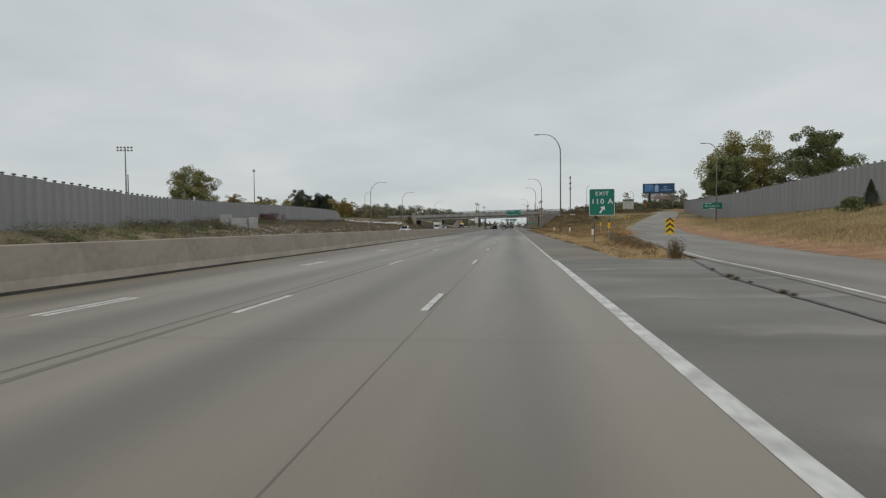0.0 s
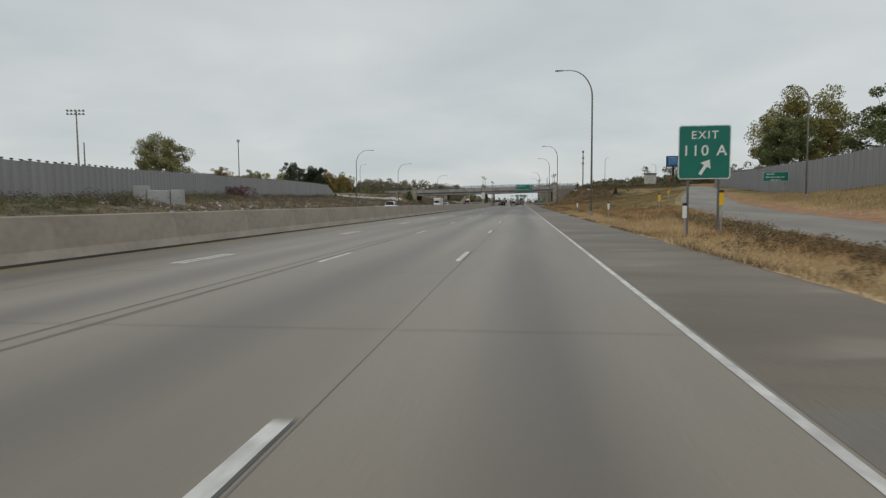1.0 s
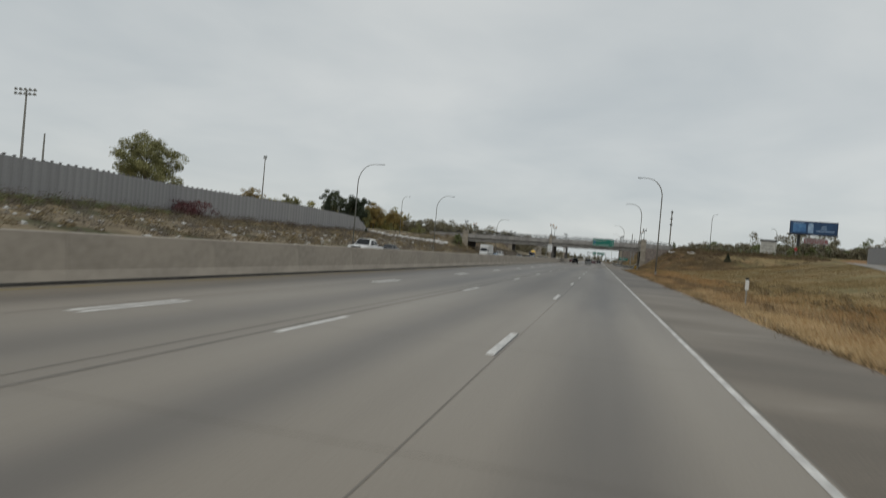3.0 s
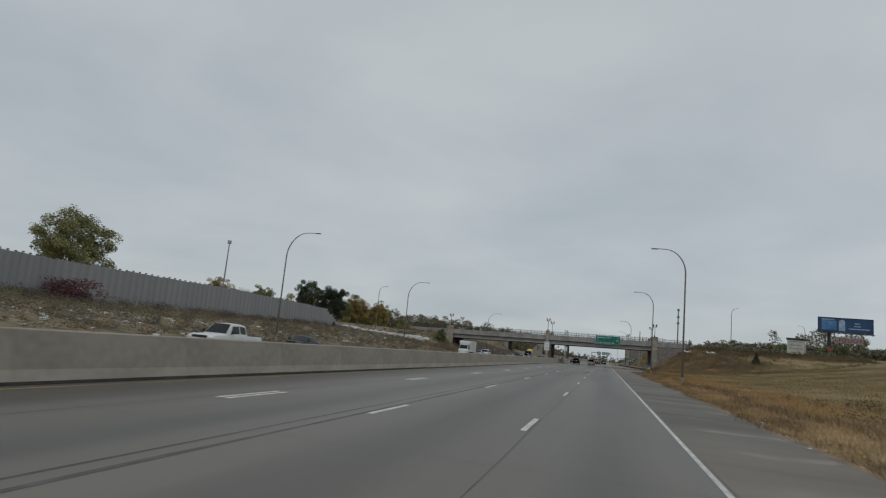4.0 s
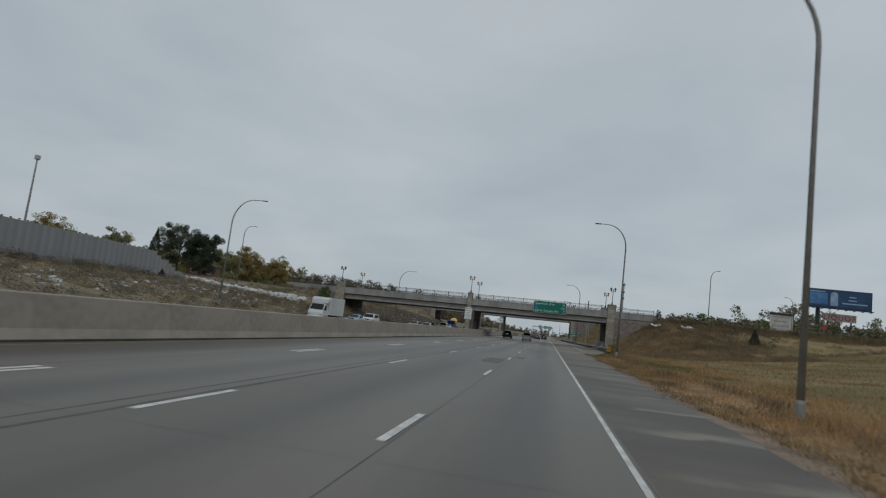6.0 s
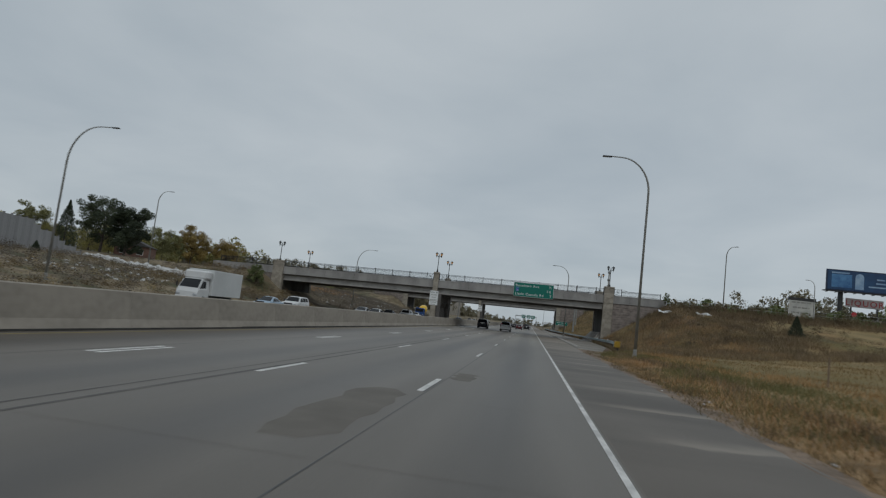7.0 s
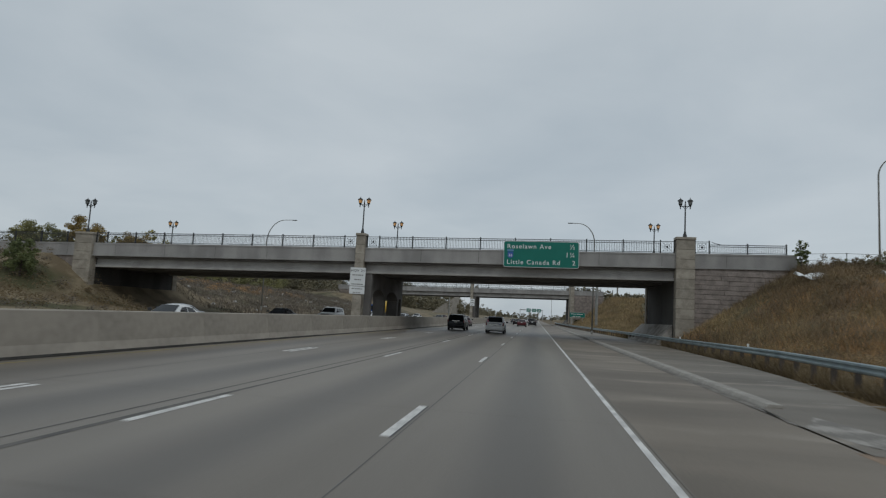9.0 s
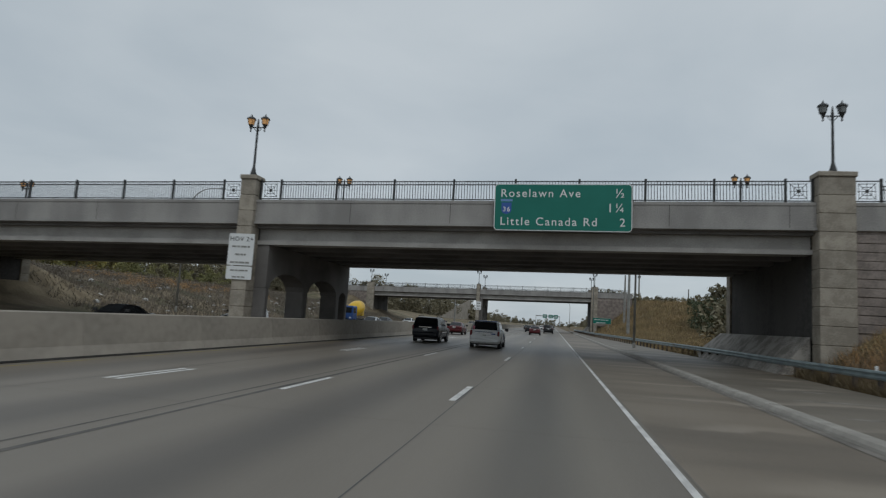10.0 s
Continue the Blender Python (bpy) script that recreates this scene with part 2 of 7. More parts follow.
# mottled stains, plus darkening painted in for the shade under the bridge
M_ABUT = mat("shaded_stained_concrete", (0.085, 0.081, 0.076), (0.05, 0.048, 0.046), rough=0.9, big=0.4, small=5, amount=0.6, stretch=(1, 1, 0.3))
M_STONE = mat("tan_stone_block", (0.375, 0.335, 0.275), (0.27, 0.24, 0.195), rough=0.9, big=1.6, small=12, amount=0.5, bump=0.6, random_tone=0.12)
M_RUBBLE = mat("pinkish_stone_course", (0.30, 0.255, 0.225), (0.20, 0.17, 0.15), rough=0.95, big=1.3, small=10, amount=0.6, bump=0.8, random_tone=0.06)
M_IRON = mat("black_painted_iron", (0.02, 0.022, 0.022), (0.035, 0.035, 0.035), rough=0.45, bump=0.05)
M_GALV = mat("galvanised_steel", (0.42, 0.43, 0.42), (0.30, 0.31, 0.31), rough=0.45, metal=0.6, big=1.5)
M_POLE = mat("weathered_lamp_pole", (0.315, 0.31, 0.285), (0.225, 0.222, 0.205), rough=0.6, metal=0.15, big=1.2)
M_RAIL = mat("guardrail_steel", (0.30, 0.36, 0.37), (0.20, 0.25, 0.265), rough=0.45, metal=0.5, big=1.2)
M_WOOD = mat("grey_weathered_boards", (0.335, 0.332, 0.335), (0.25, 0.248, 0.25), rough=0.9, big=1.2, small=18, amount=0.5, stretch=(1.5, 1.5, 0.25), random_tone=0.05)
M_WOODPOST = mat("dark_wood_post", (0.17, 0.165, 0.16), (0.11, 0.106, 0.103), rough=0.9)
M_GREEN = mat("sign_green", (0.0, 0.17, 0.125), (0.0, 0.15, 0.11), rough=0.55, big=0.8, amount=0.2, bump=0)
M_WHITE = mat("sign_white", (0.80, 0.81, 0.80), (0.70, 0.71, 0.70), rough=0.4, amount=0.2, bump=0)
M_YELLOW = mat("sign_yellow", (0.80, 0.50, 0.015), (0.70, 0.42, 0.012), rough=0.4, bump=0)
M_BLACK = mat("black_paint", (0.012, 0.012, 0.012), (0.02, 0.02, 0.02), rough=0.5, bump=0)
M_BLUE = mat("sign_blue", (0.03, 0.10, 0.38), (0.025, 0.09, 0.33), rough=0.4, bump=0)
M_PALEBLUE = mat("sign_pale_blue", (0.16, 0.30, 0.55), (0.13, 0.26, 0.5), rough=0.4, bump=0)
M_RED = mat("sign_red", (0.45, 0.03, 0.04), (0.38, 0.025, 0.035), rough=0.4, bump=0)
M_DIRT = mat("brown_dirt", (0.27, 0.195, 0.135), (0.15, 0.108, 0.075), rough=0.95, big=0.8, small=8)
M_RUSTSOIL = mat("orange_soil", (0.40, 0.215, 0.11), (0.26, 0.14, 0.075), rough=0.95, big=0.7, small=8, amount=0.6, bump=0.6)
M_ROCK = mat("pale_limestone", (0.66, 0.65, 0.63), (0.42, 0.41, 0.39), rough=0.9, big=1.2, small=8, bump=0.7)
M_BARK = mat("bark", (0.10, 0.08, 0.065), (0.06, 0.05, 0.042), rough=0.95, small=14, bump=0.7)
L_GREEN = leaf_mat("leaf_green", (0.085, 0.112, 0.04), (0.215, 0.235, 0.09))
L_OLIVE = leaf_mat("leaf_olive", (0.155, 0.15, 0.047), (0.38, 0.33, 0.10))
L_AUTUMN = leaf_mat("leaf_yellow_green", (0.135, 0.14, 0.055), (0.32, 0.30, 0.125))
L_DARK = leaf_mat("leaf_dark", (0.022, 0.034, 0.018), (0.055, 0.07, 0.032))
L_DEEP = leaf_mat("leaf_deep_green", (0.035, 0.048, 0.024), (0.085, 0.10, 0.045))
L_YELLOW = leaf_mat("leaf_yellow", (0.20, 0.14, 0.04), (0.35, 0.25, 0.075))
L_RED = leaf_mat("leaf_dark_red", (0.065, 0.02, 0.022), (0.14, 0.045, 0.045))
L_BRUSH = leaf_mat("brush_brown", (0.105, 0.078, 0.040), (0.231, 0.168, 0.084))
L_FAR = leaf_mat("far_woods", (0.14, 0.13, 0.085), (0.25, 0.215, 0.13))
L_GREY = leaf_mat("grey_brush", (0.095, 0.08, 0.062), (0.21, 0.178, 0.138))
L_DRY = leaf_mat("dry_grass", (0.43, 0.305, 0.160), (0.67, 0.51, 0.29))
L_FIELD = leaf_mat("field_grass", (0.182, 0.129, 0.048), (0.338, 0.224, 0.094))
L_TAN = leaf_mat("tan_verge_grass", (0.263, 0.169, 0.078), (0.525, 0.356, 0.174))
L_LAWN = leaf_mat("green_verge_grass", (0.105, 0.105, 0.032), (0.20, 0.175, 0.062))
L_THICKET = leaf_mat("dark_scrub", (0.05, 0.038, 0.026), (0.13, 0.095, 0.062))
L_RUST = leaf_mat("rust_grass", (0.315, 0.175, 0.072), (0.525, 0.320, 0.136))
L_WEEDS = leaf_mat("brown_weeds", (0.107, 0.074, 0.042), (0.284, 0.200, 0.104))
L_MEADOW = leaf_mat("green_brown_grass", (0.179, 0.145, 0.063), (0.462, 0.335, 0.166))
GLASS = mat("car_glass", (0.012, 0.014, 0.016), (0.018, 0.02, 0.022), rough=0.08, bump=0, spec=0.3)
TYRE = mat("tyre_rubber", (0.018, 0.018, 0.018), (0.03, 0.03, 0.03), rough=0.8)
RIM = mat("alloy_rim", (0.45, 0.45, 0.46), (0.3, 0.3, 0.31), rough=0.35, metal=0.8)
CHROME = mat("chrome", (0.7, 0.7, 0.7), (0.6, 0.6, 0.6), rough=0.15, metal=1.0, bump=0)
TAIL = mat("tail_light_red", (0.45, 0.015, 0.02), (0.35, 0.01, 0.015), rough=0.2, bump=0)
TAIL_ON = glow_mat("tail_light_lit", (0.16, 0.010, 0.013), 0.02)
HEAD_ON = glow_mat("head_light_lit", (1.0, 0.97, 0.9), 1.6)
HEAD = mat("head_light_lens", (0.5, 0.52, 0.54), (0.4, 0.42, 0.44), rough=0.15, bump=0)
LAMP_ON = glow_mat("lantern_lit", (0.85, 0.45, 0.17), 0.14)
LAMP_OFF = mat("lantern_glass", (0.22, 0.23, 0.23), (0.16, 0.17, 0.17), rough=0.2, bump=0)
PLASTIC = mat("black_trim", (0.02, 0.02, 0.021), (0.03, 0.03, 0.03), rough=0.6)


def paint_mat(name, c):
    m = mat(name, c, tuple(k * 0.9 for k in c), rough=0.32, big=1.0, amount=0.2, bump=0, spec=0.3)
    m.node_tree.nodes["Principled BSDF"].inputs["Coat Weight"].default_value = 0.12
    return m


P_WHITE = paint_mat("white_car_paint", (0.72, 0.72, 0.71))
P_BLUE = paint_mat("blue_car_paint", (0.025, 0.07, 0.22))
P_NAVY = paint_mat("dark_navy_car_paint", (0.004, 0.006, 0.012))
P_RED = paint_mat("dark_red_car_paint", (0.085, 0.010, 0.013))
P_BLACK = paint_mat("black_car_paint", (0.012, 0.012, 0.013))
P_SILVER = paint_mat("silver_car_paint", (0.42, 0.43, 0.44))
P_GREY = paint_mat("grey_car_paint", (0.12, 0.125, 0.13))
P_LBLUE = paint_mat("pale_blue_car_paint", (0.35, 0.45, 0.55))


# ---- mesh helpers ----
def link_bm(name, bm, material, parent=None, label="", smooth=False):
    me = bpy.data.meshes.new(name)
    bm.to_mesh(me)
    bm.free()
    return link_me(name, me, material, parent, label, smooth)


def link_me(name, me, material, parent=None, label="", smooth=False):
    for k in material if isinstance(material, (list, tuple)) else [material]:
        me.materials.append(k)
    if smooth:
        for p in me.polygons:
            p.use_smooth = True
    ob = new(name, me)
    if parent:
        ob.parent = parent
    if label:
        ob["label"] = label
    return ob


def part(name, bm, material, parent, label="", smooth=False):
    return link_bm(name, bm, material, parent, label, smooth)


def thing(name, m, label, category, group="", kind=""):
    ob = new(name)
    ob.empty_display_size = 0.2
    ob.matrix_world = m
    return tagged(ob, label, category, group, kind)


def box(bm, x0, x1, y0, y1, z0, z1, bevel=0.0):
    r = bmesh.ops.create_cube(bm, size=1.0, matrix=Matrix.Translation(((x0 + x1) / 2, (y0 + y1) / 2, (z0 + z1) / 2)) @ Matrix.Diagonal((x1 - x0, y1 - y0, z1 - z0, 1)))
    if bevel:
        es = list({e for v in r["verts"] for e in v.link_edges})
        bmesh.ops.bevel(bm, geom=es, offset=bevel, segments=1, affect="EDGES")
    return bm


def boxm(x0, x1, y0, y1, z0, z1, bevel=0.0):
    return box(bmesh.new(), x0, x1, y0, y1, z0, z1, bevel)


def tube(bm, pts, radii, n=10):
    """A round bar along pts, with a radius at each."""
    pts = [Vector(p) for p in pts]
    rings = []
    for i, p in enumerate(pts):
        d = (pts[min(i + 1, len(pts) - 1)] - pts[max(i - 1, 0)]).normalized()
        q = d.to_track_quat("Z", "Y")
        r = radii[i] if isinstance(radii, (list, tuple)) else radii
        rings.append([bm.verts.new(p + q @ Vector((math.cos(a) * r, math.sin(a) * r, 0))) for a in (2 * math.pi * k / n for k in range(n))])
    for a, b in zip(rings, rings[1:]):
        for k in range(n):
            bm.faces.new((a[k], a[(k + 1) % n], b[(k + 1) % n], b[k]))
    bm.faces.new(rings[0][::-1])
    bm.faces.new(rings[-1])
    return bm


def extrude_profile(bm, profile, y0, y1, shift=0.0):
    """A closed outline in x and z, drawn out along y."""
    a = [bm.verts.new((x, y0, z)) for x, z in profile]
    b = [bm.verts.new((x + shift, y1, z)) for x, z in profile]
    n = len(profile)
    for k in range(n):
        bm.faces.new((a[k], a[(k + 1) % n], b[(k + 1) % n], b[k]))
    bm.faces.new(a[::-1])
    bm.faces.new(b)
    bmesh.ops.recalc_face_normals(bm, faces=bm.faces[:])
    return bm


def quad_strip(left, right):
    """A sheet between two rows of points."""
    me = bpy.data.meshes.new("sheet")
    v = [p for pair in zip(left, right) for p in pair]
    f = [(2 * i, 2 * i + 1, 2 * i + 3, 2 * i + 2) for i in range(len(left) - 1)]
    me.from_pydata(v, [], f)
    return me


def text_mesh(words, size, align="LEFT", depth=0.004):
    cu = bpy.data.curves.new("words", "FONT")
    cu.body, cu.size, cu.align_x, cu.extrude, cu.space_character = words, size, align, depth, 1.22
    cu.offset = size * 0.006
    ob = bpy.data.objects.new("words", cu)
    scene.collection.objects.link(ob)
    me = bpy.data.meshes.new_from_object(ob.evaluated_get(bpy.context.evaluated_depsgraph_get()))
    bpy.data.objects.remove(ob)
    me.materials.clear()
    return me


def lettering(words, size, x, z, y, material, parent, align="LEFT"):
    """Raised words on a board whose face looks towards -y, each letter a piece of its own."""
    whole = text_mesh(words, size, align)
    bm = bmesh.new()
    bm.from_mesh(whole)
    bm.verts.ensure_lookup_table()
    seen, islands = set(), []
    for v in bm.verts:
        if v.index in seen:
            continue
        todo, got = [v], []
        seen.add(v.index)
        while todo:
            q = todo.pop()
            got.append(q.index)
            for e in q.link_edges:
                o = e.other_vert(q)
                if o.index not in seen:
                    seen.add(o.index)
                    todo.append(o)
        xs = [bm.verts[k].co.x for k in got]
        islands.append([min(xs), max(xs), set(got)])
    # dots and fraction strokes belong to the letter under or beside which they stand
    islands.sort(key=lambda i: i[0])
    letters = []
    for lo, hi, got in islands:
        if letters and lo < letters[-1][1] - 0.02 * size:
            letters[-1][1] = max(hi, letters[-1][1])
            letters[-1][2] |= got
        else:
            letters.append([lo, hi, got])
    for lo, hi, got in letters:
        one = bm.copy()
        bmesh.ops.delete(one, geom=[v for v in one.verts if v.index not in got], context="VERTS")
        link_bm("letter", one, material, parent).matrix_local = pose(x, y, z, 90, 0, 0)
    bm.free()


def interp(x, table):
    xs = [a for a, _ in table]
    return float(np.interp(x, xs, [b for _, b in table]))


def ease(a, b, x):
    u = np.clip((x - a) / (b - a), 0, 1)
    return u * u * (3 - 2 * u)


# ---- the lie of the land ----
RAMP_LEFT = [(0, 6.9), (14, 7.4), (21, 8.2), (31, 8.7), (46, 10.2), (68, 12.7), (86, 15.5), (110, 20.0), (139, 27.0), (190, 41.0), (240, 54.0), (285, 63.0), (330, 68.0)]
RAMP_WIDE = [(0, 7.6), (30, 7.1), (300, 7.4)]
RAMP_RISE = [(0, 0.0), (35, 0.0), (62, 0.22), (86, 0.6), (110, 1.2), (139, 2.2), (190, 4.3), (240, 6.2), (285, 7.4), (330, 7.8)]
WALL_L = [(-60, -39.3), (40, -39.3), (75, -45.9), (107, -53.1), (145, -62.9), (172, -72.2), (210, -74.2), (245, -75.4), (280, -77.9), (320, -84.0)]
WALL_L_BASE = [(-60, 1.6), (59, 1.8), (92, 2.3), (135, 2.9), (172, 3.2), (210, 3.45), (245, 3.95), (280, 4.5), (320, 5.4)]
WALL_L_TOP = [(-60, 6.4), (40, 6.26), (75, 5.69), (107, 6.38), (145, 7.6), (172, 8.36), (210, 8.95), (245, 9.05), (280, 8.7)]
WALL_R = [(-60, 46), (60, 45), (150, 45.0), (185, 52.3), (220, 60.0), (250, 67.0), (285, 75.2)]
WALL_R_BASE = [(-60, 4.6), (81, 4.2), (105, 3.5), (130, 2.6), (153, 3.0), (173, 4.1), (205, 5.1), (250, 6.6), (285, 7.2)]
WALL_R_TOP = [(-60, 10.4), (60, 9.7), (81, 9.2), (105, 8.5), (130, 7.8), (153, 7.75), (182, 8.6), (220, 9.8), (250, 10.8), (285, 12.0)]
PAVE_EDGE = [(0, 5.6), (240.5, 5.6), (243.8, 7.9), (250, 8.8), (256, 9.8), (262, 10.4), (285, 11.1), (300, 11.3), (330, 10.2), (380, 8.2), (500, 7.1)]
DECK = lambda x: 8.3 + (x - 12.2) * 0.0213          # top of the bridge's parapet
BR_Y0, BR_Y1 = 290.8, 306.0


def ev(table, y):
    return np.interp(y, [a for a, _ in table], [b for _, b in table])


def land(x, y):
    """Height of the ground at x, y (arrays)."""
    x, y = np.asarray(x, float), np.asarray(y, float)
    z = np.full(np.broadcast(x, y).shape, -0.06)
    # verge, ditch and the bank up to the exit ramp
    rl, rz = ev(RAMP_LEFT, y), ev(RAMP_RISE, y)
    edge = ev(PAVE_EDGE, y)
    u = np.clip((x - edge) / np.maximum(rl - 0.6 - edge, 0.5), 0, 1)
    bank = -0.06 + 0.34 * ease(edge - 0.2, edge + 3.9, x) + (rz - 0.28) * u ** 1.5 - 0.35 * np.sin(np.pi * u) * ease(60, 120, y)
    bank = np.where(y < 33, -0.06, bank)
    right = rl + ev(RAMP_WIDE, y)
    wr, wb = ev(WALL_R, y), ev(WALL_R_BASE, y)
    v = np.clip((x - right - 0.8) / np.maximum(wr - right - 0.8, 1.0), 0, 1)
    beyond = rz + (wb - rz) * v ** 1.2
    beyond = np.where(y > 250, np.maximum(beyond, rz), beyond)
    r = np.where(x < rl - 0.6, bank, np.where(x < right + 0.8, rz - 0.06, beyond))
    fade = ease(300, 420, y)
    r = r * (1 - fade) + fade * (0.25 * ease(6, 10, x) + 3.2 * ease(12, 60, x))
    z = np.where(x > 5.3, r, z)
    # far bank beyond the other carriageway
    wl, lb = -ev(WALL_L, y), ev(WALL_L_BASE, y)
    d = -x
    w = np.clip((d - 36.5) / np.maximum(wl - 36.5, 1), 0, 1)
    l = np.where(d > 36.5, (lb + 0.06) * w ** 0.8 - 0.06 + 0.02 * np.clip(d - wl, 0, 100), -0.06)
    l = l + ease(37, 60, d) * ease(300, 335, y) * (1 - ease(440, 520, y)) * 1.4
    z = np.where(x < -36.4, l, z)
    # embankments of the crossing street
    dy = np.where(y < BR_Y0, (BR_Y0 - y) / 58.0, np.where(y > BR_Y1, (y - BR_Y1) / 14.0, 0.0))
    fall = np.clip(1 - dy, 0, 1) ** 1.4
    top = DECK(x) - 1.05
    toe = 11.9 + np.clip(BR_Y0 - 4.0 - y, 0, 50) * 0.14 + np.clip(y - BR_Y1, 0, 30) * 0.5
    er = np.minimum(top, 0.05 + np.maximum(x - toe, 0) * 0.70) * fall
    z = np.where(x > 11.6, np.maximum(z, er), z)
    dyl = np.where(y < BR_Y0, (BR_Y0 - y) / 14.0, np.where(y > BR_Y1, (y - BR_Y1) / 14.0, 0.0))
    el = np.minimum(DECK(x) - 1.1, 0.1 + np.maximum(d - 42.0, 0) * 0.80) * np.clip(1 - dyl, 0, 1) ** 0.5
    z = np.where(d > 38.5, np.maximum(z, el), z)
    d2 = np.where(y < 422, (422 - y) / 20.0, np.where(y > 437, (y - 437) / 20.0, 0.0))
    f2 = np.clip(1 - d2, 0, 1) ** 1.3
    e2 = np.minimum(DECK(x) + 0.4, 0.05 + np.maximum(x - 10.9, 0) * 0.85) * np.clip(1 - np.where(y < 421, (421 - y) / 60.0, d2), 0, 1) ** 1.2
    z = np.where(x > 10.2, np.maximum(z, e2), z)
    e2 = np.minimum(DECK(x) + 0.6, 0.1 + np.maximum(d - 44.0, 0) * 0.8) * f2
    z = np.where(d > 40.5, np.maximum(z, e2), z)
    # gentle swells, none on the carriageways
    off = np.where(x > 5.6, ease(6.5, 12, x), ease(39, 44, d)) * np.where((x > rl - 1.5) & (x < right + 1.5) & (y < 330), 0.0, 1.0)
    z = z + off * 0.07 * (np.sin(x * 0.9 + 0.7 * np.sin(y * 0.33)) * np.sin(y * 0.47 + 0.6) + 0.5 * np.sin(x * 0.31 + y * 0.23))
    far = ease(450, 1500, np.hypot(x, y - 150))
    return z * (1 - far) + far * np.where(np.abs(x) < 30, -0.06, 2.0)


def zat(x, y):
    return float(land(x, y))


def ground_mat():
    """Autumn verge: straw beside the road, rust and brown on the banks, green patches; earth shows between."""
    m = bpy.data.materials.new("autumn_ground")
    m.use_nodes = True
    nt = m.node_tree
    b = nt.nodes["Principled BSDF"]
    tc = nt.nodes.new("ShaderNodeTexCoord")

    def noise_at(scale, detail=5):
        n = nt.nodes.new("ShaderNodeTexNoise")
        n.inputs["Scale"].default_value, n.inputs["Detail"].default_value = scale, detail
        nt.links.new(tc.outputs["Object"], n.inputs["Vector"])
        return n.outputs["Fac"]

    def blend(a, bcol, fac, lo, hi):
        r = nt.nodes.new("ShaderNodeMapRange")
        r.inputs["From Min"].default_value, r.inputs["From Max"].default_value = lo, hi
        nt.links.new(fac, r.inputs["Value"])
        x = nt.nodes.new("ShaderNodeMix")
        x.data_type = "RGBA"
        nt.links.new(r.outputs[0], x.inputs["Factor"])
        for key, c in (("A", a), ("B", bcol)):
            if isinstance(c, tuple):
                x.inputs[key].default_value = (*c, 1)
            else:
                nt.links.new(c, x.inputs[key])
        return x.outputs["Result"]

    meadow = blend((0.284, 0.205, 0.090), (0.389, 0.285, 0.124), noise_at(0.9), 0.4, 0.62)
    meadow = blend(meadow, (0.189, 0.160, 0.060), noise_at(0.09, 3), 0.5, 0.62)
    meadow = blend(meadow, (0.263, 0.150, 0.064), noise_at(0.06, 4), 0.56, 0.66)
    straw = blend((0.59, 0.43, 0.245), (0.42, 0.285, 0.150), noise_at(1.4), 0.42, 0.6)
    sep = nt.nodes.new("ShaderNodeSeparateXYZ")
    nt.links.new(tc.outputs["Object"], sep.inputs[0])
    ab = nt.nodes.new("ShaderNodeMath")
    ab.operation, ab.inputs[1].default_value = "MULTIPLY_ADD", 4.5
    nt.links.new(noise_at(0.16, 4), ab.inputs[0])
    nt.links.new(sep.outputs[0], ab.inputs[2])
    field = blend((0.208, 0.156, 0.062), (0.302, 0.210, 0.092), noise_at(0.16, 4), 0.40, 0.62)
    field = blend(field, (0.147, 0.118, 0.035), noise_at(0.06, 3), 0.44, 0.60)
    field = blend(field, (0.089, 0.070, 0.029), noise_at(0.11, 5), 0.56, 0.68)
    field = blend(field, (0.273, 0.150, 0.060), noise_at(0.045, 3), 0.58, 0.68)
    fy = nt.nodes.new("ShaderNodeMath")
    fy.operation, fy.inputs[1].default_value = "MULTIPLY_ADD", 60.0
    nt.links.new(noise_at(0.05, 4), fy.inputs[0])
    nt.links.new(sep.outputs[1], fy.inputs[2])
    field = blend(meadow, field, fy.outputs[0], 150, 205)
    straw = blend(straw, blend((0.394, 0.256, 0.126), (0.205, 0.138, 0.070), noise_at(0.6), 0.42, 0.6), fy.outputs[0], 112, 160)
    rut = nt.nodes.new("ShaderNodeMath")
    rut.operation, rut.inputs[1].default_value = "MULTIPLY_ADD", 2.4
    nt.links.new(noise_at(0.22, 4), rut.inputs[0])
    nt.links.new(sep.outputs[0], rut.inputs[2])
    rusty = blend(straw, (0.210, 0.115, 0.048), rut.outputs[0], 9.2, 9.9)
    straw = blend(rusty, straw, rut.outputs[0], 10.3, 11.2)
    col = blend(straw, field, ab.outputs[0], 10.4, 13.0)
    over = blend((0.174, 0.118, 0.067), (0.109, 0.090, 0.046), noise_at(0.25, 4), 0.42, 0.6)
    far_y = nt.nodes.new("ShaderNodeMath")
    far_y.operation, far_y.inputs[1].default_value = "MULTIPLY_ADD", 40.0
    nt.links.new(noise_at(0.07, 4), far_y.inputs[0])
    nt.links.new(sep.outputs[1], far_y.inputs[2])
    over = blend(over, field, ab.outputs[0], 27, 36)
    col = blend(col, over, far_y.outputs[0], 255, 275)
    left = blend((0.158, 0.118, 0.068), (0.252, 0.200, 0.124), noise_at(0.5), 0.4, 0.6)
    left = blend(left, (0.079, 0.075, 0.032), noise_at(0.13, 4), 0.5, 0.62)
    col = blend(left, col, sep.outputs[0], -13, -12)
    col = blend(col, (0.074, 0.055, 0.032), noise_at(6.0, 3), 0.60, 0.82)
    nt.links.new(col, b.inputs["Base Color"])
    b.inputs["Roughness"].default_value = 0.95
    bp = nt.nodes.new("ShaderNodeBump")
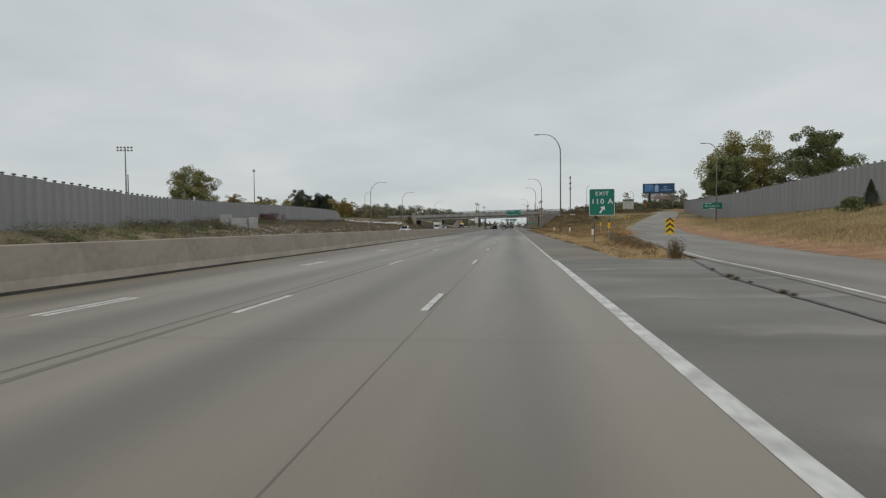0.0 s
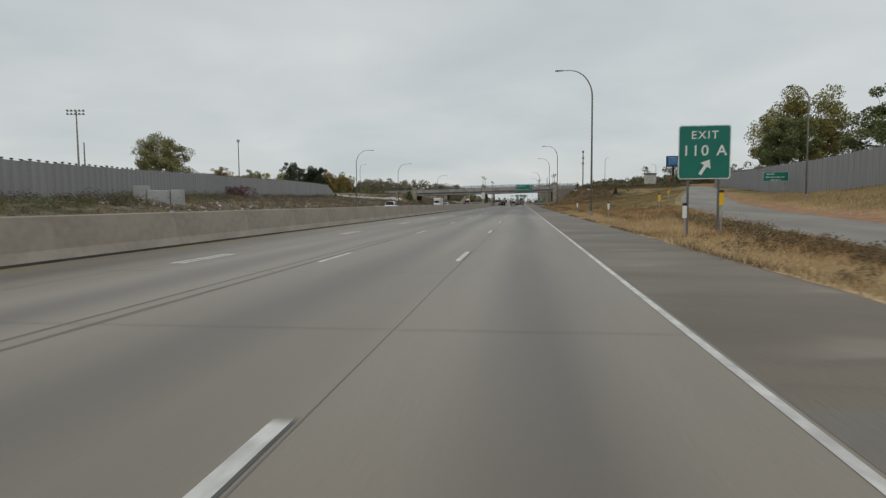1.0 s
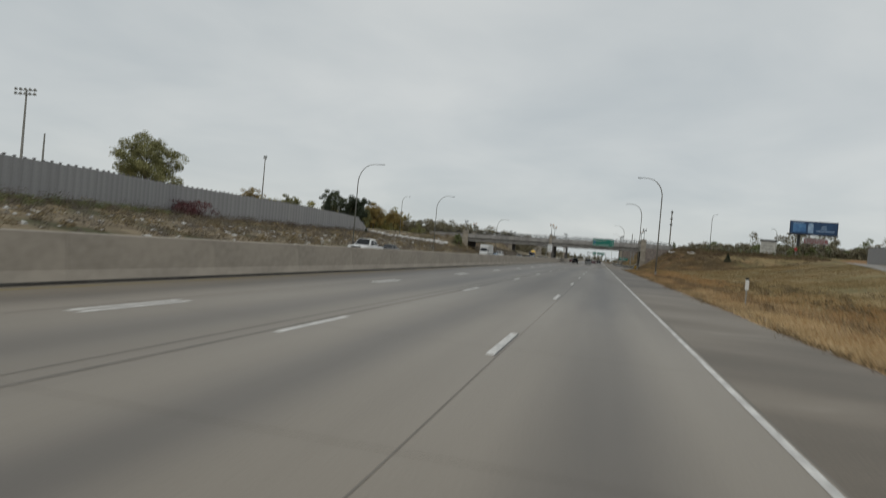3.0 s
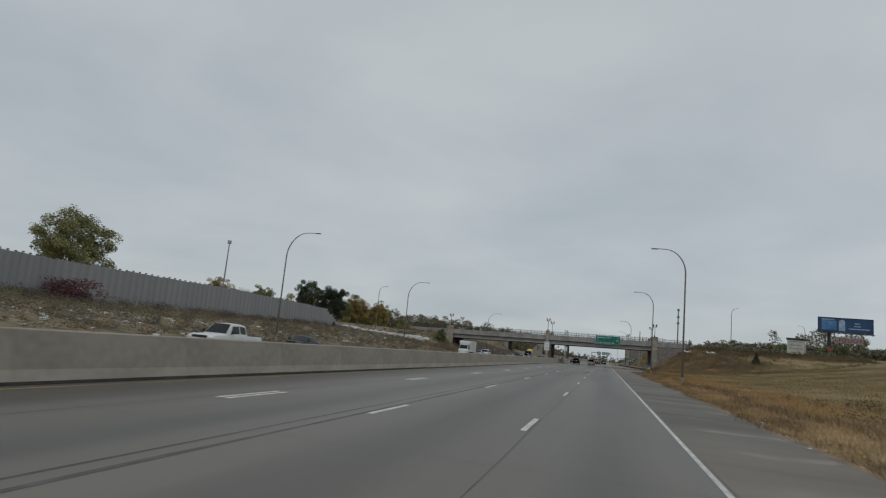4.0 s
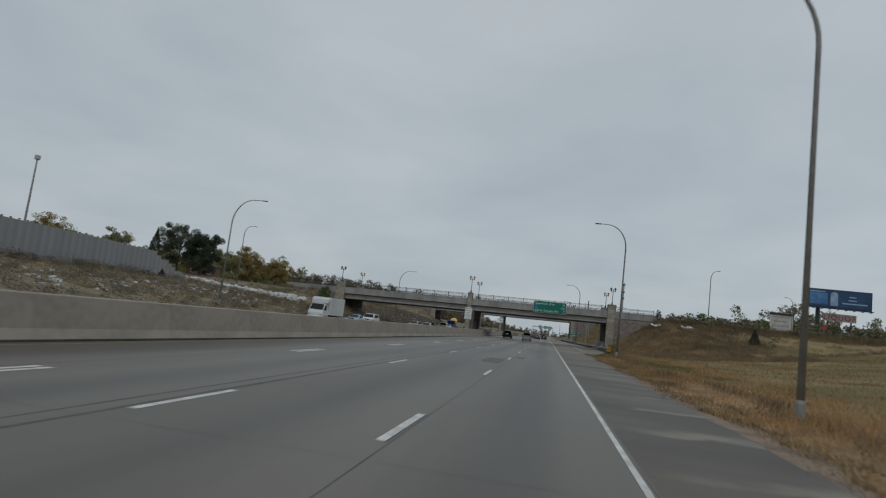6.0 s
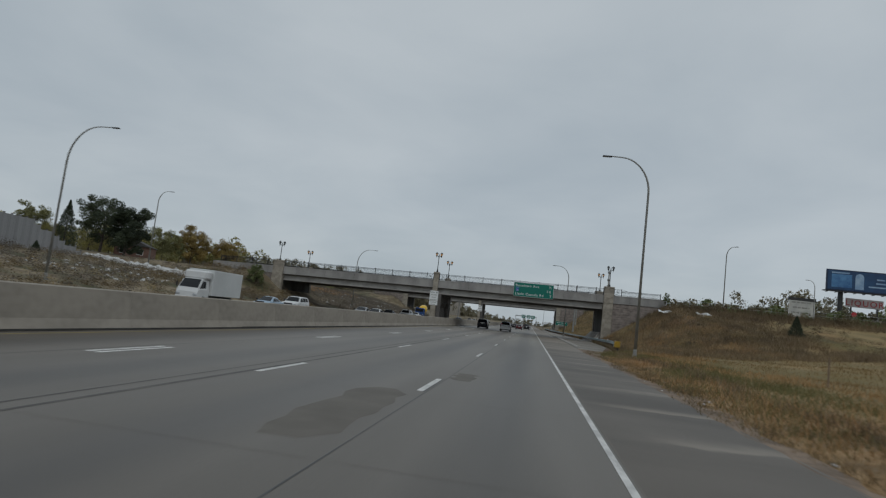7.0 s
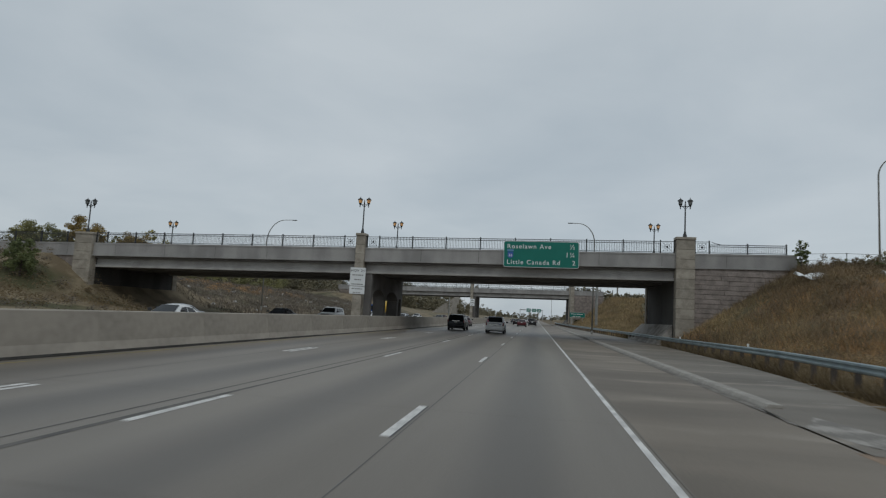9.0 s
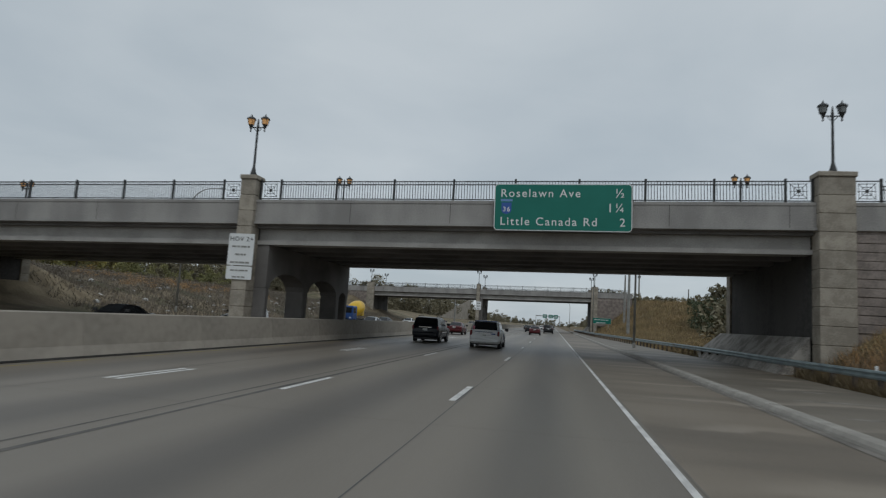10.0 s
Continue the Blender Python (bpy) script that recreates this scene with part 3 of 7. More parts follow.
    bp.inputs["Strength"].default_value, bp.inputs["Distance"].default_value = 0.8, 0.08
    nt.links.new(noise_at(5.0, 6), bp.inputs["Height"])
    nt.links.new(bp.outputs[0], b.inputs["Normal"])
    return m


def build_ground():
    xs = np.concatenate([[-4000, -1500, -700, -350, -220, -150], np.arange(-130, -36, 2.0), [-36.5, -36, -30, -20, -12, 0, 5.2, 5.4], np.arange(5.8, 24, 0.7), np.arange(24, 80, 2.0), [90, 110, 140, 200, 320, 700, 1500, 4000]])
    ys = np.concatenate([[-400, -200, -100, -60], np.arange(-40, 30, 4.0), [31.5, 32.4, 32.6], np.arange(34, 330, 2.0), np.arange(330, 480, 10.0), [520, 600, 750, 1000, 1500, 2500, 4500]])
    gx, gy = np.meshgrid(xs, ys)
    gz = land(gx, gy)
    nx, ny = len(xs), len(ys)
    v = np.stack([gx.ravel(), gy.ravel(), gz.ravel()], 1).tolist()
    f = [(j * nx + i, j * nx + i + 1, (j + 1) * nx + i + 1, (j + 1) * nx + i) for j in range(ny - 1) for i in range(nx - 1)]
    me = bpy.data.meshes.new("ground")
    me.from_pydata(v, [], f)
    return tagged(link_me("ground", me, ground_mat(), smooth=True), "autumn grass verge and banks beside the motorway", "ground", kind="structure")


build_ground()

# ---- carriageways ----
Y_NEAR, Y_FAR = -60.0, 1400.0


def flat(name, x0, x1, y0, y1, z, material, parent=None, label="", thick=0.25):
    return link_bm(name, boxm(x0, x1, y0, y1, z - thick, z), material, parent, label)


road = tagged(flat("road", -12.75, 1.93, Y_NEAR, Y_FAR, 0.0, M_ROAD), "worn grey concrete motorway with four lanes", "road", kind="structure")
shoulder = tagged(flat("shoulder", 1.93, 5.25, 32.4, Y_FAR, -0.004, M_SHOULDER), "stained grey concrete hard shoulder", "shoulder", kind="structure")
apron = tagged(flat("exit_apron", 1.93, 9.6, Y_NEAR, 32.4, -0.004, M_WIDE), "paved gore area before the exit nose", "pavement", kind="structure")
far_road = tagged(flat("opposite_road", -35.6, -19.2, Y_NEAR, Y_FAR, 0.0, M_ROAD), "concrete carriageway for oncoming traffic", "road", kind="structure")
tagged(flat("median_strip", -19.2, -13.35, Y_NEAR, Y_FAR, -0.004, M_SHOULDER), "paved strip behind the median barrier", "median", kind="structure")


def build_ramp():
    ys = [y for y in np.arange(-60, 330, 5.0)]
    lft = [(interp(y, RAMP_LEFT) if y > 0 else 6.9, y, interp(y, RAMP_RISE) + 0.01) for y in ys]
    rgt = [(p[0] + interp(y, RAMP_WIDE), y, p[2]) for p, y in zip(lft, ys)]
    ramp = tagged(link_me("exit_ramp_road", quad_strip(lft, rgt), M_RAMP, smooth=True), "grey exit ramp climbing to the crossing street", "ramp", kind="structure")
    for off, w, y0, y1 in ((0.35, 0.15, 0, 45), (0.35, 0.10, 45, 320), (6.6, 0.10, -60, 320)):
        pts = [(interp(y, RAMP_LEFT) if y > 0 else 6.9, y, interp(y, RAMP_RISE) + 0.016) for y in ys if y0 <= y <= y1]
        link_me("edge_line", quad_strip([(x + off, y, z) for x, y, z in pts], [(x + off + w, y, z) for x, y, z in pts]), M_PAINT if y1 == 45 else M_GUTTER, ramp, "white edge line")
    rnd = random.Random(8)
    edge = [(x + 0.05, y, z + 0.0) for x, y, z in rgt if 8 < y < 170]
    outer = []
    for x, y, z in edge:
        w = rnd.uniform(2.8, 4.4) * (1 - 0.6 * ease(90, 165, y))
        outer.append((x + w, y, zat(x + w, y) + 0.07))
    tagged(link_me("ramp_earth", quad_strip(edge, outer), M_RUSTSOIL, smooth=True), "bare orange earth along the exit ramp's outer edge", "earth", kind="structure")


build_ramp()


def build_markings():
    def strip(name, x, w, y0, y1, parent=road, material=M_PAINT, z=0.004, label=""):
        bm = bmesh.new()
        a = [bm.verts.new(c) for c in ((x - w / 2, y0, z), (x + w / 2, y0, z), (x + w / 2, y1, z), (x - w / 2, y1, z))]
        bm.faces.new(a)
        return link_bm(name, bm, material, parent, label)

    strip("edge_line", 1.83, 0.105, 31, 900, label="solid white edge line")
    strip("gore_line", 1.90, 0.25, -60, 31, label="wide white gore line")
    strip("edge_line", -12.30, 0.10, -60, 900, material=mat("faded_yellow_paint", (0.42, 0.33, 0.12), (0.28, 0.26, 0.2), rough=0.7))
    dash = bmesh.new()
    dash.faces.new([dash.verts.new(c) for c in ((-0.075, 0, 0.004), (0.075, 0, 0.004), (0.075, 3.05, 0.004), (-0.075, 3.05, 0.004))])
    me = bpy.data.meshes.new("lane_dash")
    dash.to_mesh(me)
    me.materials.append(M_PAINT)
    for x, off in ((-1.81, 13.4), (-5.47, 12.9), (-9.05, 12.3), (-9.30, 12.3)):
        for k in range(-4, 34):
            o = new("lane_dash", me)
            o.parent, o.location = road, (x, off + 15.24 * k, 0)
    black = bmesh.new()
    black.faces.new([black.verts.new(c) for c in ((-0.04, -0.06, 0.0035), (0.0, -0.06, 0.0035), (0.0, 3.1, 0.0035), (-0.04, 3.1, 0.0035))])
    mb = bpy.data.meshes.new("dash_contrast")
    black.to_mesh(mb)
    mb.materials.append(M_TAR)
    for k in range(-4, 24):
        o = new("dash_contrast", mb)
        o.parent, o.location = road, (-1.81 + 0.11, 13.4 + 15.24 * k, 0)
    for x in (-22.9, -26.55, -30.2):
        for k in range(-4, 24):
            o = new("lane_dash", me)
            o.parent, o.location = far_road, (x, 8.0 + 15.24 * k, 0)
    # tarred seams along the lanes, wandering slightly, and joints across
    rnd = random.Random(4)
    for x, w in ((-1.66, 0.02), (-5.63, 0.10), (-6.02, 0.055), (-9.55, 0.02), (1.95, 0.03)):
        for ya, yb, tone in ((-60, 104, M_FAINT), (104, 700, M_SEAM if w > 0.05 else M_FAINT if x > 0 else M_TAR)):
            ys = np.arange(ya, yb + 0.1, 4.0)
            xs = [x + 0.02 * math.sin(0.13 * y) + rnd.uniform(-0.012, 0.012) for y in ys]
            ws = [w * rnd.uniform(0.6, 1.4) for _ in ys]
            link_me("tar_seam", quad_strip([(a - b / 2, y, 0.0028) for a, b, y in zip(xs, ws, ys)], [(a + b / 2, y, 0.0028) for a, b, y in zip(xs, ws, ys)]), tone, road)
    for k in range(60):
        y = 4 + 4.57 * k * 1.35
        link_me("cross_joint", quad_strip([(-12.7, y - 0.006, 0.002), (-12.7, y + 0.006, 0.002)], [(1.9, y - 0.006 + 0.1, 0.002), (1.9, y + 0.1 + 0.006, 0.002)]), M_PATCH, road)
    for k in range(62):
        y = 33 + 4.57 * k
        link_me("cross_joint", quad_strip([(2.0, y - 0.005, -0.001), (2.0, y + 0.005, -0.001)], [(5.2, y - 0.005, -0.001), (5.2, y + 0.005, -0.001)]), M_GUTTERDIRT if y < 110 else M_PATCH, shoulder)
    for x0, x1, y0, y1 in ((-1.58, -0.95, 199.6, 201.9), (-3.0, -1.95, 190, 196)):
        n = 9
        ys = [y0 + (y1 - y0) * q / n for q in range(n + 1)]
        cx, hw = (x0 + x1) / 2, (x1 - x0) / 2
        lft = [(cx - hw * (1 - 0.5 * (q in (0, n))) + rnd.uniform(-0.09, 0.09), y, 0.0015) for q, y in enumerate(ys)]
        rgt = [(cx + hw * (1 - 0.5 * (q in (0, n))) + rnd.uniform(-0.09, 0.09), y + rnd.uniform(-0.05, 0.05), 0.0015) for q, y in enumerate(ys)]
        link_me("pavement_patch", quad_strip(lft, rgt), M_PATCH, road)


build_markings()


def build_barrier():
    """Tall safety-shape median wall, cast in lengths."""
    prof = [(-13.45, 0), (-12.80, 0), (-12.80, 0.06), (-12.92, 0.34), (-13.02, 1.24), (-13.05, 1.27), (-13.30, 1.27), (-13.33, 1.24), (-13.38, 0.3)]
    wall = tagged(link_bm("median_barrier", extrude_profile(bmesh.new(), [(-13.40, 0), (-12.82, 0), (-12.98, 0.3), (-13.06, 1.2), (-13.30, 1.2)], Y_NEAR, Y_FAR), M_BARRIER), "tall stained concrete median barrier along the inner lane", "barrier", kind="structure")
    L = 6.1
    me = None
    for k in range(72):
        if me is None:
            bm = extrude_profile(bmesh.new(), prof, 0.006, L - 0.006)
            me = bpy.data.meshes.new("barrier_length")
            bm.to_mesh(me)
            bm.free()
            me.materials.append(M_BARRIER)
        o = new("barrier_length", me)
        o.parent, o.location = wall, (0, -30 + k * L, 0)
    # narrow dark band along the foot, its height varying a little
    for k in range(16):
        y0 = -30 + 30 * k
        part("foot_grime", boxm(-12.83, -12.775, y0, y0 + 29.99, 0.0, 0.07 + 0.015 * math.sin(1.7 * k)), M_DARKBAND, wall, "thin dark band along the barrier foot")
    far = link_bm("far_barrier", boxm(-19.4, -19.1, Y_NEAR, Y_FAR, -0.05, 0.8), M_BARRIER, wall)


build_barrier()


def build_noise_wall(name, line, base, top, y0, y1, label):
    """Grey board wall: board panels between posts, the tops stepping with the ground."""
    W = 1.52
    bm = bmesh.new()
    rnd = random.Random(9)
    for k in range(6):
        o = rnd.uniform(-0.012, 0.012)
        box(bm, -W / 2 + k * W / 6 + 0.006, -W / 2 + (k + 1) * W / 6 - 0.006, -0.05 + o, 0.05 + o, 0, 1)
    panel = bpy.data.meshes.new("wall_panel")
    bm.to_mesh(panel)
    bm.free()
    panel.materials.append(M_WOOD)
    bm = boxm(-0.11, 0.11, -0.058, 0.058, 0, 1)
    post = bpy.data.meshes.new("wall_post")
    bm.to_mesh(post)
    bm.free()
    post.materials.append(M_WOOD)
    cap = bpy.data.meshes.new("post_cap")
    bm = boxm(-0.17, 0.17, -0.12, 0.12, 0, 0.13, 0.03)
    bm.to_mesh(cap)
    bm.free()
    cap.materials.append(M_WOODPOST)
    root = thing(name, Matrix(), label, "noise wall", kind="structure")
    y, k = y0, 0
    while y < y1:
        x = interp(y, line)
        x2 = interp(y + 1.0, line)
        a = math.atan2(1.0, x2 - x)
        dy = W * math.sin(a)
        step = 0.0
        zb = min(interp(y, base), zat(x, y)) - 0.4
        zt = round(interp(y, top) / 0.12) * 0.12
        if y > y1 - 13 and name == "noise_wall_left":
            zt -= round((y - (y1 - 13)) * 0.30 / 0.6) * 0.6
        for nm, me, s, z in (("wall_panel", panel, zt - zb, zb), ("wall_post", post, zt - zb + 0.10, zb), ("post_cap", cap, 1, zt + 0.08)):
            o = new(nm, me)
            o.parent = root
            q = 0 if nm == "wall_panel" else W / 2
            o.matrix_world = pose(x + math.cos(a) * q, y + math.sin(a) * q, z, 0, 0, math.degrees(a)) @ Matrix.Diagonal((1, 1, s, 1))
        y += dy
        k += 1


build_noise_wall("noise_wall_left", WALL_L, WALL_L_BASE, WALL_L_TOP, 5.0, 279.5, "long grey wooden noise wall above the far bank")
build_noise_wall("noise_wall_right", WALL_R, WALL_R_BASE, WALL_R_TOP, 20.0, 284.0, "grey wooden noise wall stepping down beside the exit ramp")


# ---- street lamps ----
def street_lamp(height, arm, label, m, group):
    """A tapered steel pole that bends over into a long arm, with a flat luminaire."""
    root = thing("street_lamp", m, label, "street lamp", group)
    R, V = arm * 0.64, arm * 0.77
    zs = height - V
    pts, rad = [(0, 0, 0.1), (0, 0, zs)], [0.125, 0.085]
    for k in range(1, 11):
        a = math.pi / 2 * k / 10
        pts.append((-R * (1 - math.cos(a)), 0, zs + V * math.sin(a)))
        rad.append(0.085 - 0.004 * k)
    pts.append((-arm + 0.5, 0, height + 0.02))
    rad.append(0.045)
    part("pole", tube(bmesh.new(), pts, rad, 12), M_POLE, root, smooth=True)
    bm = boxm(-0.17, 0.17, -0.17, 0.17, -0.25, 0.10, 0.02)
    tube(bm, [(0, 0, 0.10), (0, 0, 0.5), (0, 0, 0.6)], [0.155, 0.145, 0.12], 12)
    part("base", bm, M_POLE, root, "grey metal transformer base")
    bm = bmesh.new()
    box(bm, -arm - 0.2, -arm + 0.52, -0.13, 0.13, height - 0.045, height + 0.045, 0.025)
    head = part("luminaire", bm, PLASTIC, root, "flat dark luminaire")
    part("lens", boxm(-arm - 0.15, -arm + 0.2, -0.1, 0.1, height - 0.06, height - 0.046), HEAD, head)
    return root


LAMP_LABEL = "tall grey steel street lamp with curved arm on the verge"
for x, y, h in ((6.85, 92.3, 14.8), (8.07, 177.4, 14.55), (8.45, 231.0, 15.3), (7.8, 320.0, 15.3), (9.0, 402.0, 15.3)):
    street_lamp(h, 3.5, LAMP_LABEL, pose(x, y, zat(x, y)), "lamps along the verge")
for x, y in ((-40.75, 176.9), (-41.1, 230.3), (-40.4, 321.0)):
    z = zat(x, y)
    street_lamp(14.5 - z, 4.3, "tall grey steel street lamp on the far bank", pose(x, y, z, 0, 0, 180), "lamps along the far bank")
z = zat(-68.6, 285.1)
street_lamp(18.0 - z, 2.6, "street lamp at the end of the bridge among trees", pose(-68.6, 285.1, z, 0, 0, 180), "lamps of the crossing street")
lamp_s = street_lamp(12.6, 2.2, "street lamp with a curved arm beside the crossing street", pose(35.2, 303.0, zat(35.2, 303), 0, 0, 125), "lamps of the crossing street")
for x, y, rz in ((62.0, 330.0, 20), (8.0, 560, 0), (31.5, 102.0, 0)):
    copy_thing(lamp_s, pose(x, y, zat(x, y), 0, 0, rz))


# ---- the two bridges over the motorway ----
def twin_lantern(m, lit, label):
    root = thing("bridge_lamp", m @ Matrix.Diagonal((1.06, 1.06, 1.15, 1)), label, "lamp", "twin lanterns on the bridges")
    bm = bmesh.new()
    tube(bm, [(0, 0, 0), (0, 0, 0.12), (0, 0, 0.35), (0, 0, 0.5), (0, 0, 2.3), (0, 0, 2.5), (0, 0, 2.9)], [0.17, 0.17, 0.10, 0.065, 0.055, 0.07, 0.03], 10)
    part("pole", bm, M_IRON, root, smooth=True)
    bm = bmesh.new()
    for s in (-1, 1):
        tube(bm, [(0, 0, 2.44), (s * 0.14, 0, 2.48), (s * 0.40, 0, 2.48)], 0.028, 8)
        tube(bm, [(0, 0, 2.26), (s * 0.12, 0, 2.34), (s * 0.24, 0, 2.47)], 0.018, 6)
    part("arm", bm, M_IRON, root, smooth=True)
    for s in (-1, 1):
        bm = tube(bmesh.new(), [(s * 0.40, 0, 2.24), (s * 0.40, 0, 2.30), (s * 0.40, 0, 2.36), (s * 0.40, 0, 2.50), (s * 0.40, 0, 2.62)], [0.015, 0.05, 0.03, 0.085, 0.15], 8)
        lan = part("lantern", bm, M_IRON, root)
        part("glass", tube(bmesh.new(), [(s * 0.40, 0, 2.62), (s * 0.40, 0, 2.88)], [0.14, 0.19], 8), LAMP_ON if lit else LAMP_OFF, lan, "glowing amber glass" if lit else "unlit grey glass")
        for q in range(4):
            c, d = math.cos(math.pi / 4 + q * math.pi / 2), math.sin(math.pi / 4 + q * math.pi / 2)
            part("cage_bar", tube(bmesh.new(), [(s * 0.40 + 0.15 * c, 0.15 * d, 2.60), (s * 0.40 + 0.205 * c, 0.205 * d, 2.90)], 0.014, 5), M_IRON, lan)
        part("cap", tube(bmesh.new(), [(s * 0.40, 0, 2.88), (s * 0.40, 0, 2.92), (s * 0.40, 0, 3.00), (s * 0.40, 0, 3.05), (s * 0.40, 0, 3.16)], [0.25, 0.25, 0.15, 0.05, 0.015], 8), M_IRON, lan)
    return root


def railing_panel_mesh(w, h, ornate):
    bm = bmesh.new()
    for z in (0.10, h - 0.05, h - 0.22) if not ornate else (0.10, h - 0.05):
        box(bm, 0, w, -0.025, 0.025, z - 0.025, z + 0.025)
    if not ornate:
        n = int(w / 0.145)
        for k in range(1, n):
            box(bm, w * k / n - 0.014, w * k / n + 0.014, -0.014, 0.014, 0.12, h - 0.07)
    else:
        c = Vector((w / 2, 0, h / 2 + 0.02))
        for s in (0.36, 0.20):
            p = [c + Vector((dx * s, 0, dz * s)) for dx, dz in ((-1, -1), (1, -1), (1, 1), (-1, 1), (-1, -1))]
            for a, b in zip(p, p[1:]):
                tube(bm, [a, b], 0.016, 6)
        for dx, dz in ((-1, -1), (1, -1), (1, 1), (-1, 1), (1, 0), (-1, 0), (0, 1), (0, -1)):
            tube(bm, [c, c + Vector((dx * 0.40, 0, dz * 0.40))], 0.014, 6)
        tube(bm, [c - Vector((0, 0.02, 0)), c + Vector((0, 0.02, 0))], 0.09, 10)
    me = bpy.data.meshes.new("railing_panel")
    bm.to_mesh(me)
    bm.free()
    me.materials.append(M_IRON)
    return me


RAIL_H = 1.12
ORNATE = railing_panel_mesh(1.2, RAIL_H, True)


def bridge(m, label, lit, lift=0.0):
    root = thing("bridge", m, label, "bridge", "bridges over the motorway", "structure")
    Y1 = BR_Y1 - BR_Y0
    XL, XM0, XM1, XR, XE = -45.3, -17.18, -16.30, 12.38, 13.97
    deck = lambda x: DECK(x) + lift
    cut = lambda x, dz: deck(x) + dz

    def slab(name, x0, x1, y0, y1, d0, d1, material, parent=root, lab=""):
        """A beam that follows the deck's grade; d0, d1: below the parapet's top."""
        bm = bmesh.new()
        v = [bm.verts.new((x, y, cut(x, d))) for x in (x0, x1) for y in (y0, y1) for d in (d0, d1)]
        for f in ((0, 1, 3, 2), (4, 6, 7, 5), (0, 4, 5, 1), (2, 3, 7, 6), (0, 2, 6, 4), (1, 5, 7, 3)):
            bm.faces.new([v[k] for k in f])
        bmesh.ops.recalc_face_normals(bm, faces=bm.faces[:])
        return part(name, bm, material, parent, lab)

    slab("deck", -47.0, 14.0, 0.35, Y1 - 0.35, -1.55, -1.15, M_UNDER_SHADE, lab="concrete deck slab, colour darkened for the shade beneath")
    for x0, x1 in ((XL - 14, XM0), (XM1, 22.5)):
        for y0, y1 in ((0.0, 0.4), (Y1 - 0.4, Y1)):
            par = slab("parapet", x0, x1, y0, y1, -1.28, 0.0, M_BRIDGE, lab="cast concrete parapet")
            slab("coping", x0, x1, y0 - 0.035, y1 + 0.035, -0.16, 0.004, M_BRIDGE, par)
            for k in range(1, int((x1 - x0) / 5.5)):
                xx = x0 + 5.5 * k
                slab("joint", xx - 0.012, xx + 0.012, y0 - 0.004, y1 + 0.004, -1.23, -0.17, M_DARKBAND, par)
            slab("drip_ledge", x0, x1, y0 - 0.10, y1 + 0.10, -1.36, -1.24, M_BRIDGE, par)
    for x0, x1 in ((XL, XM0), (XM1, XR)):
        for k in range(6):
            y = 0.74 + (Y1 - 1.94) * k / 5
            # inner girders get the darkened copy, painting the shade behind the outer ones
            g = slab("girder", x0, x1, y, y + 0.45, -2.42, -1.5, M_GIRDER if k in (0, 5) else M_UNDER_SHADE, lab="long concrete girder")
            slab("girder_flange", x0, x1, y - 0.24, y + 0.69, -2.46, -2.22, M_GIRDER if k in (0, 5) else M_UNDER_SHADE, g)
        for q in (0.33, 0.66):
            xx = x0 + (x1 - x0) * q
            slab("diaphragm", xx - 0.15, xx + 0.15, 1.0, Y1 - 1.0, -2.2, -1.5, M_UNDER_SHADE)
    # pillars of stacked stone courses
    for x0, x1, ztop, zbot in ((-47.3, XL, 8.15 + lift, -0.2), (XM0, XM1, 9.05 + lift, -0.05), (XR, XE, 9.76 + lift, -0.2)):
        for y0 in (-0.32, Y1 - 0.6):
            core = part("pillar", boxm(x0 + 0.04, x1 - 0.04, y0 + 0.04, y0 + 0.88, zbot, ztop - 0.1), M_STONE, root, "tan stone-faced pillar")
            n = max(3, round((ztop - 0.25 - zbot) / 0.92))
            hh = (ztop - 0.25 - zbot) / n
            for k in range(n):
                part("stone_block", boxm(x0, x1, y0, y0 + 0.92, zbot + k * hh + 0.012, zbot + (k + 1) * hh - 0.012, 0.02), M_STONE, core)
            part("cap_stone", boxm(x0 - 0.07, x1 + 0.07, y0 - 0.07, y0 + 0.99, ztop - 0.25, ztop, 0.035), M_STONE, core, "bevelled cap stone")
    # mid pier: columns in a row under a cap beam
    ztop = cut(-16.2, -2.44)
    legs = ((0.6, 1.1), (6.0, 6.75), (12.1, 12.85), (14.2, 14.7))
    outline = [(0.6, ztop), (0.6, ztop - 2.4), (1.1, ztop - 2.4)]
    for (_, y0), (y1, y2) in zip(legs, legs[1:]):
        rise = 0.95 if y1 - y0 > 2 else 0.35
        outline += [((y0 + y1) / 2 - (y1 - y0) / 2 * math.cos(math.pi * q / 10), ztop - 2.4 + rise * math.sin(math.pi * q / 10)) for q in range(1, 10)] + [(y1, ztop - 2.4), (y2, ztop - 2.4)]
    outline += [(14.7, ztop)]
    bm = extrude_profile(bmesh.new(), [(-y, z) for y, z in outline], -16.85, -15.6)
    bmesh.ops.rotate(bm, matrix=Matrix.Rotation(radians(-90), 3, "Z"), verts=bm.verts[:])
    part("pier_cap", bm, M_UNDER_SHADE, root, "concrete cap beam with arched openings, colour darkened for shade")
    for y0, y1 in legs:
        part("pier_column", boxm(-16.84, -15.61, y0 + 0.01, y1 - 0.01, -0.05, ztop - 2.35, 0.08), M_UNDER_SHADE, root, "square concrete column, colour darkened for shade under the deck")
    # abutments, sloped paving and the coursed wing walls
    part("abutment", boxm(XR + 0.12, XR + 1.2, 0.3, Y1 - 0.3, -0.2, 7.0 + lift), M_ABUT, root, "stained concrete abutment wall, colour darkened for shade under the bridge")
    part("abutment", boxm(-46.6, XL - 0.1, 0.3, Y1 - 0.3, -0.2, 6.2 + lift), M_ABUT, root, "stained concrete abutment wall, colour darkened for shade under the bridge")
    bm = bmesh.new()
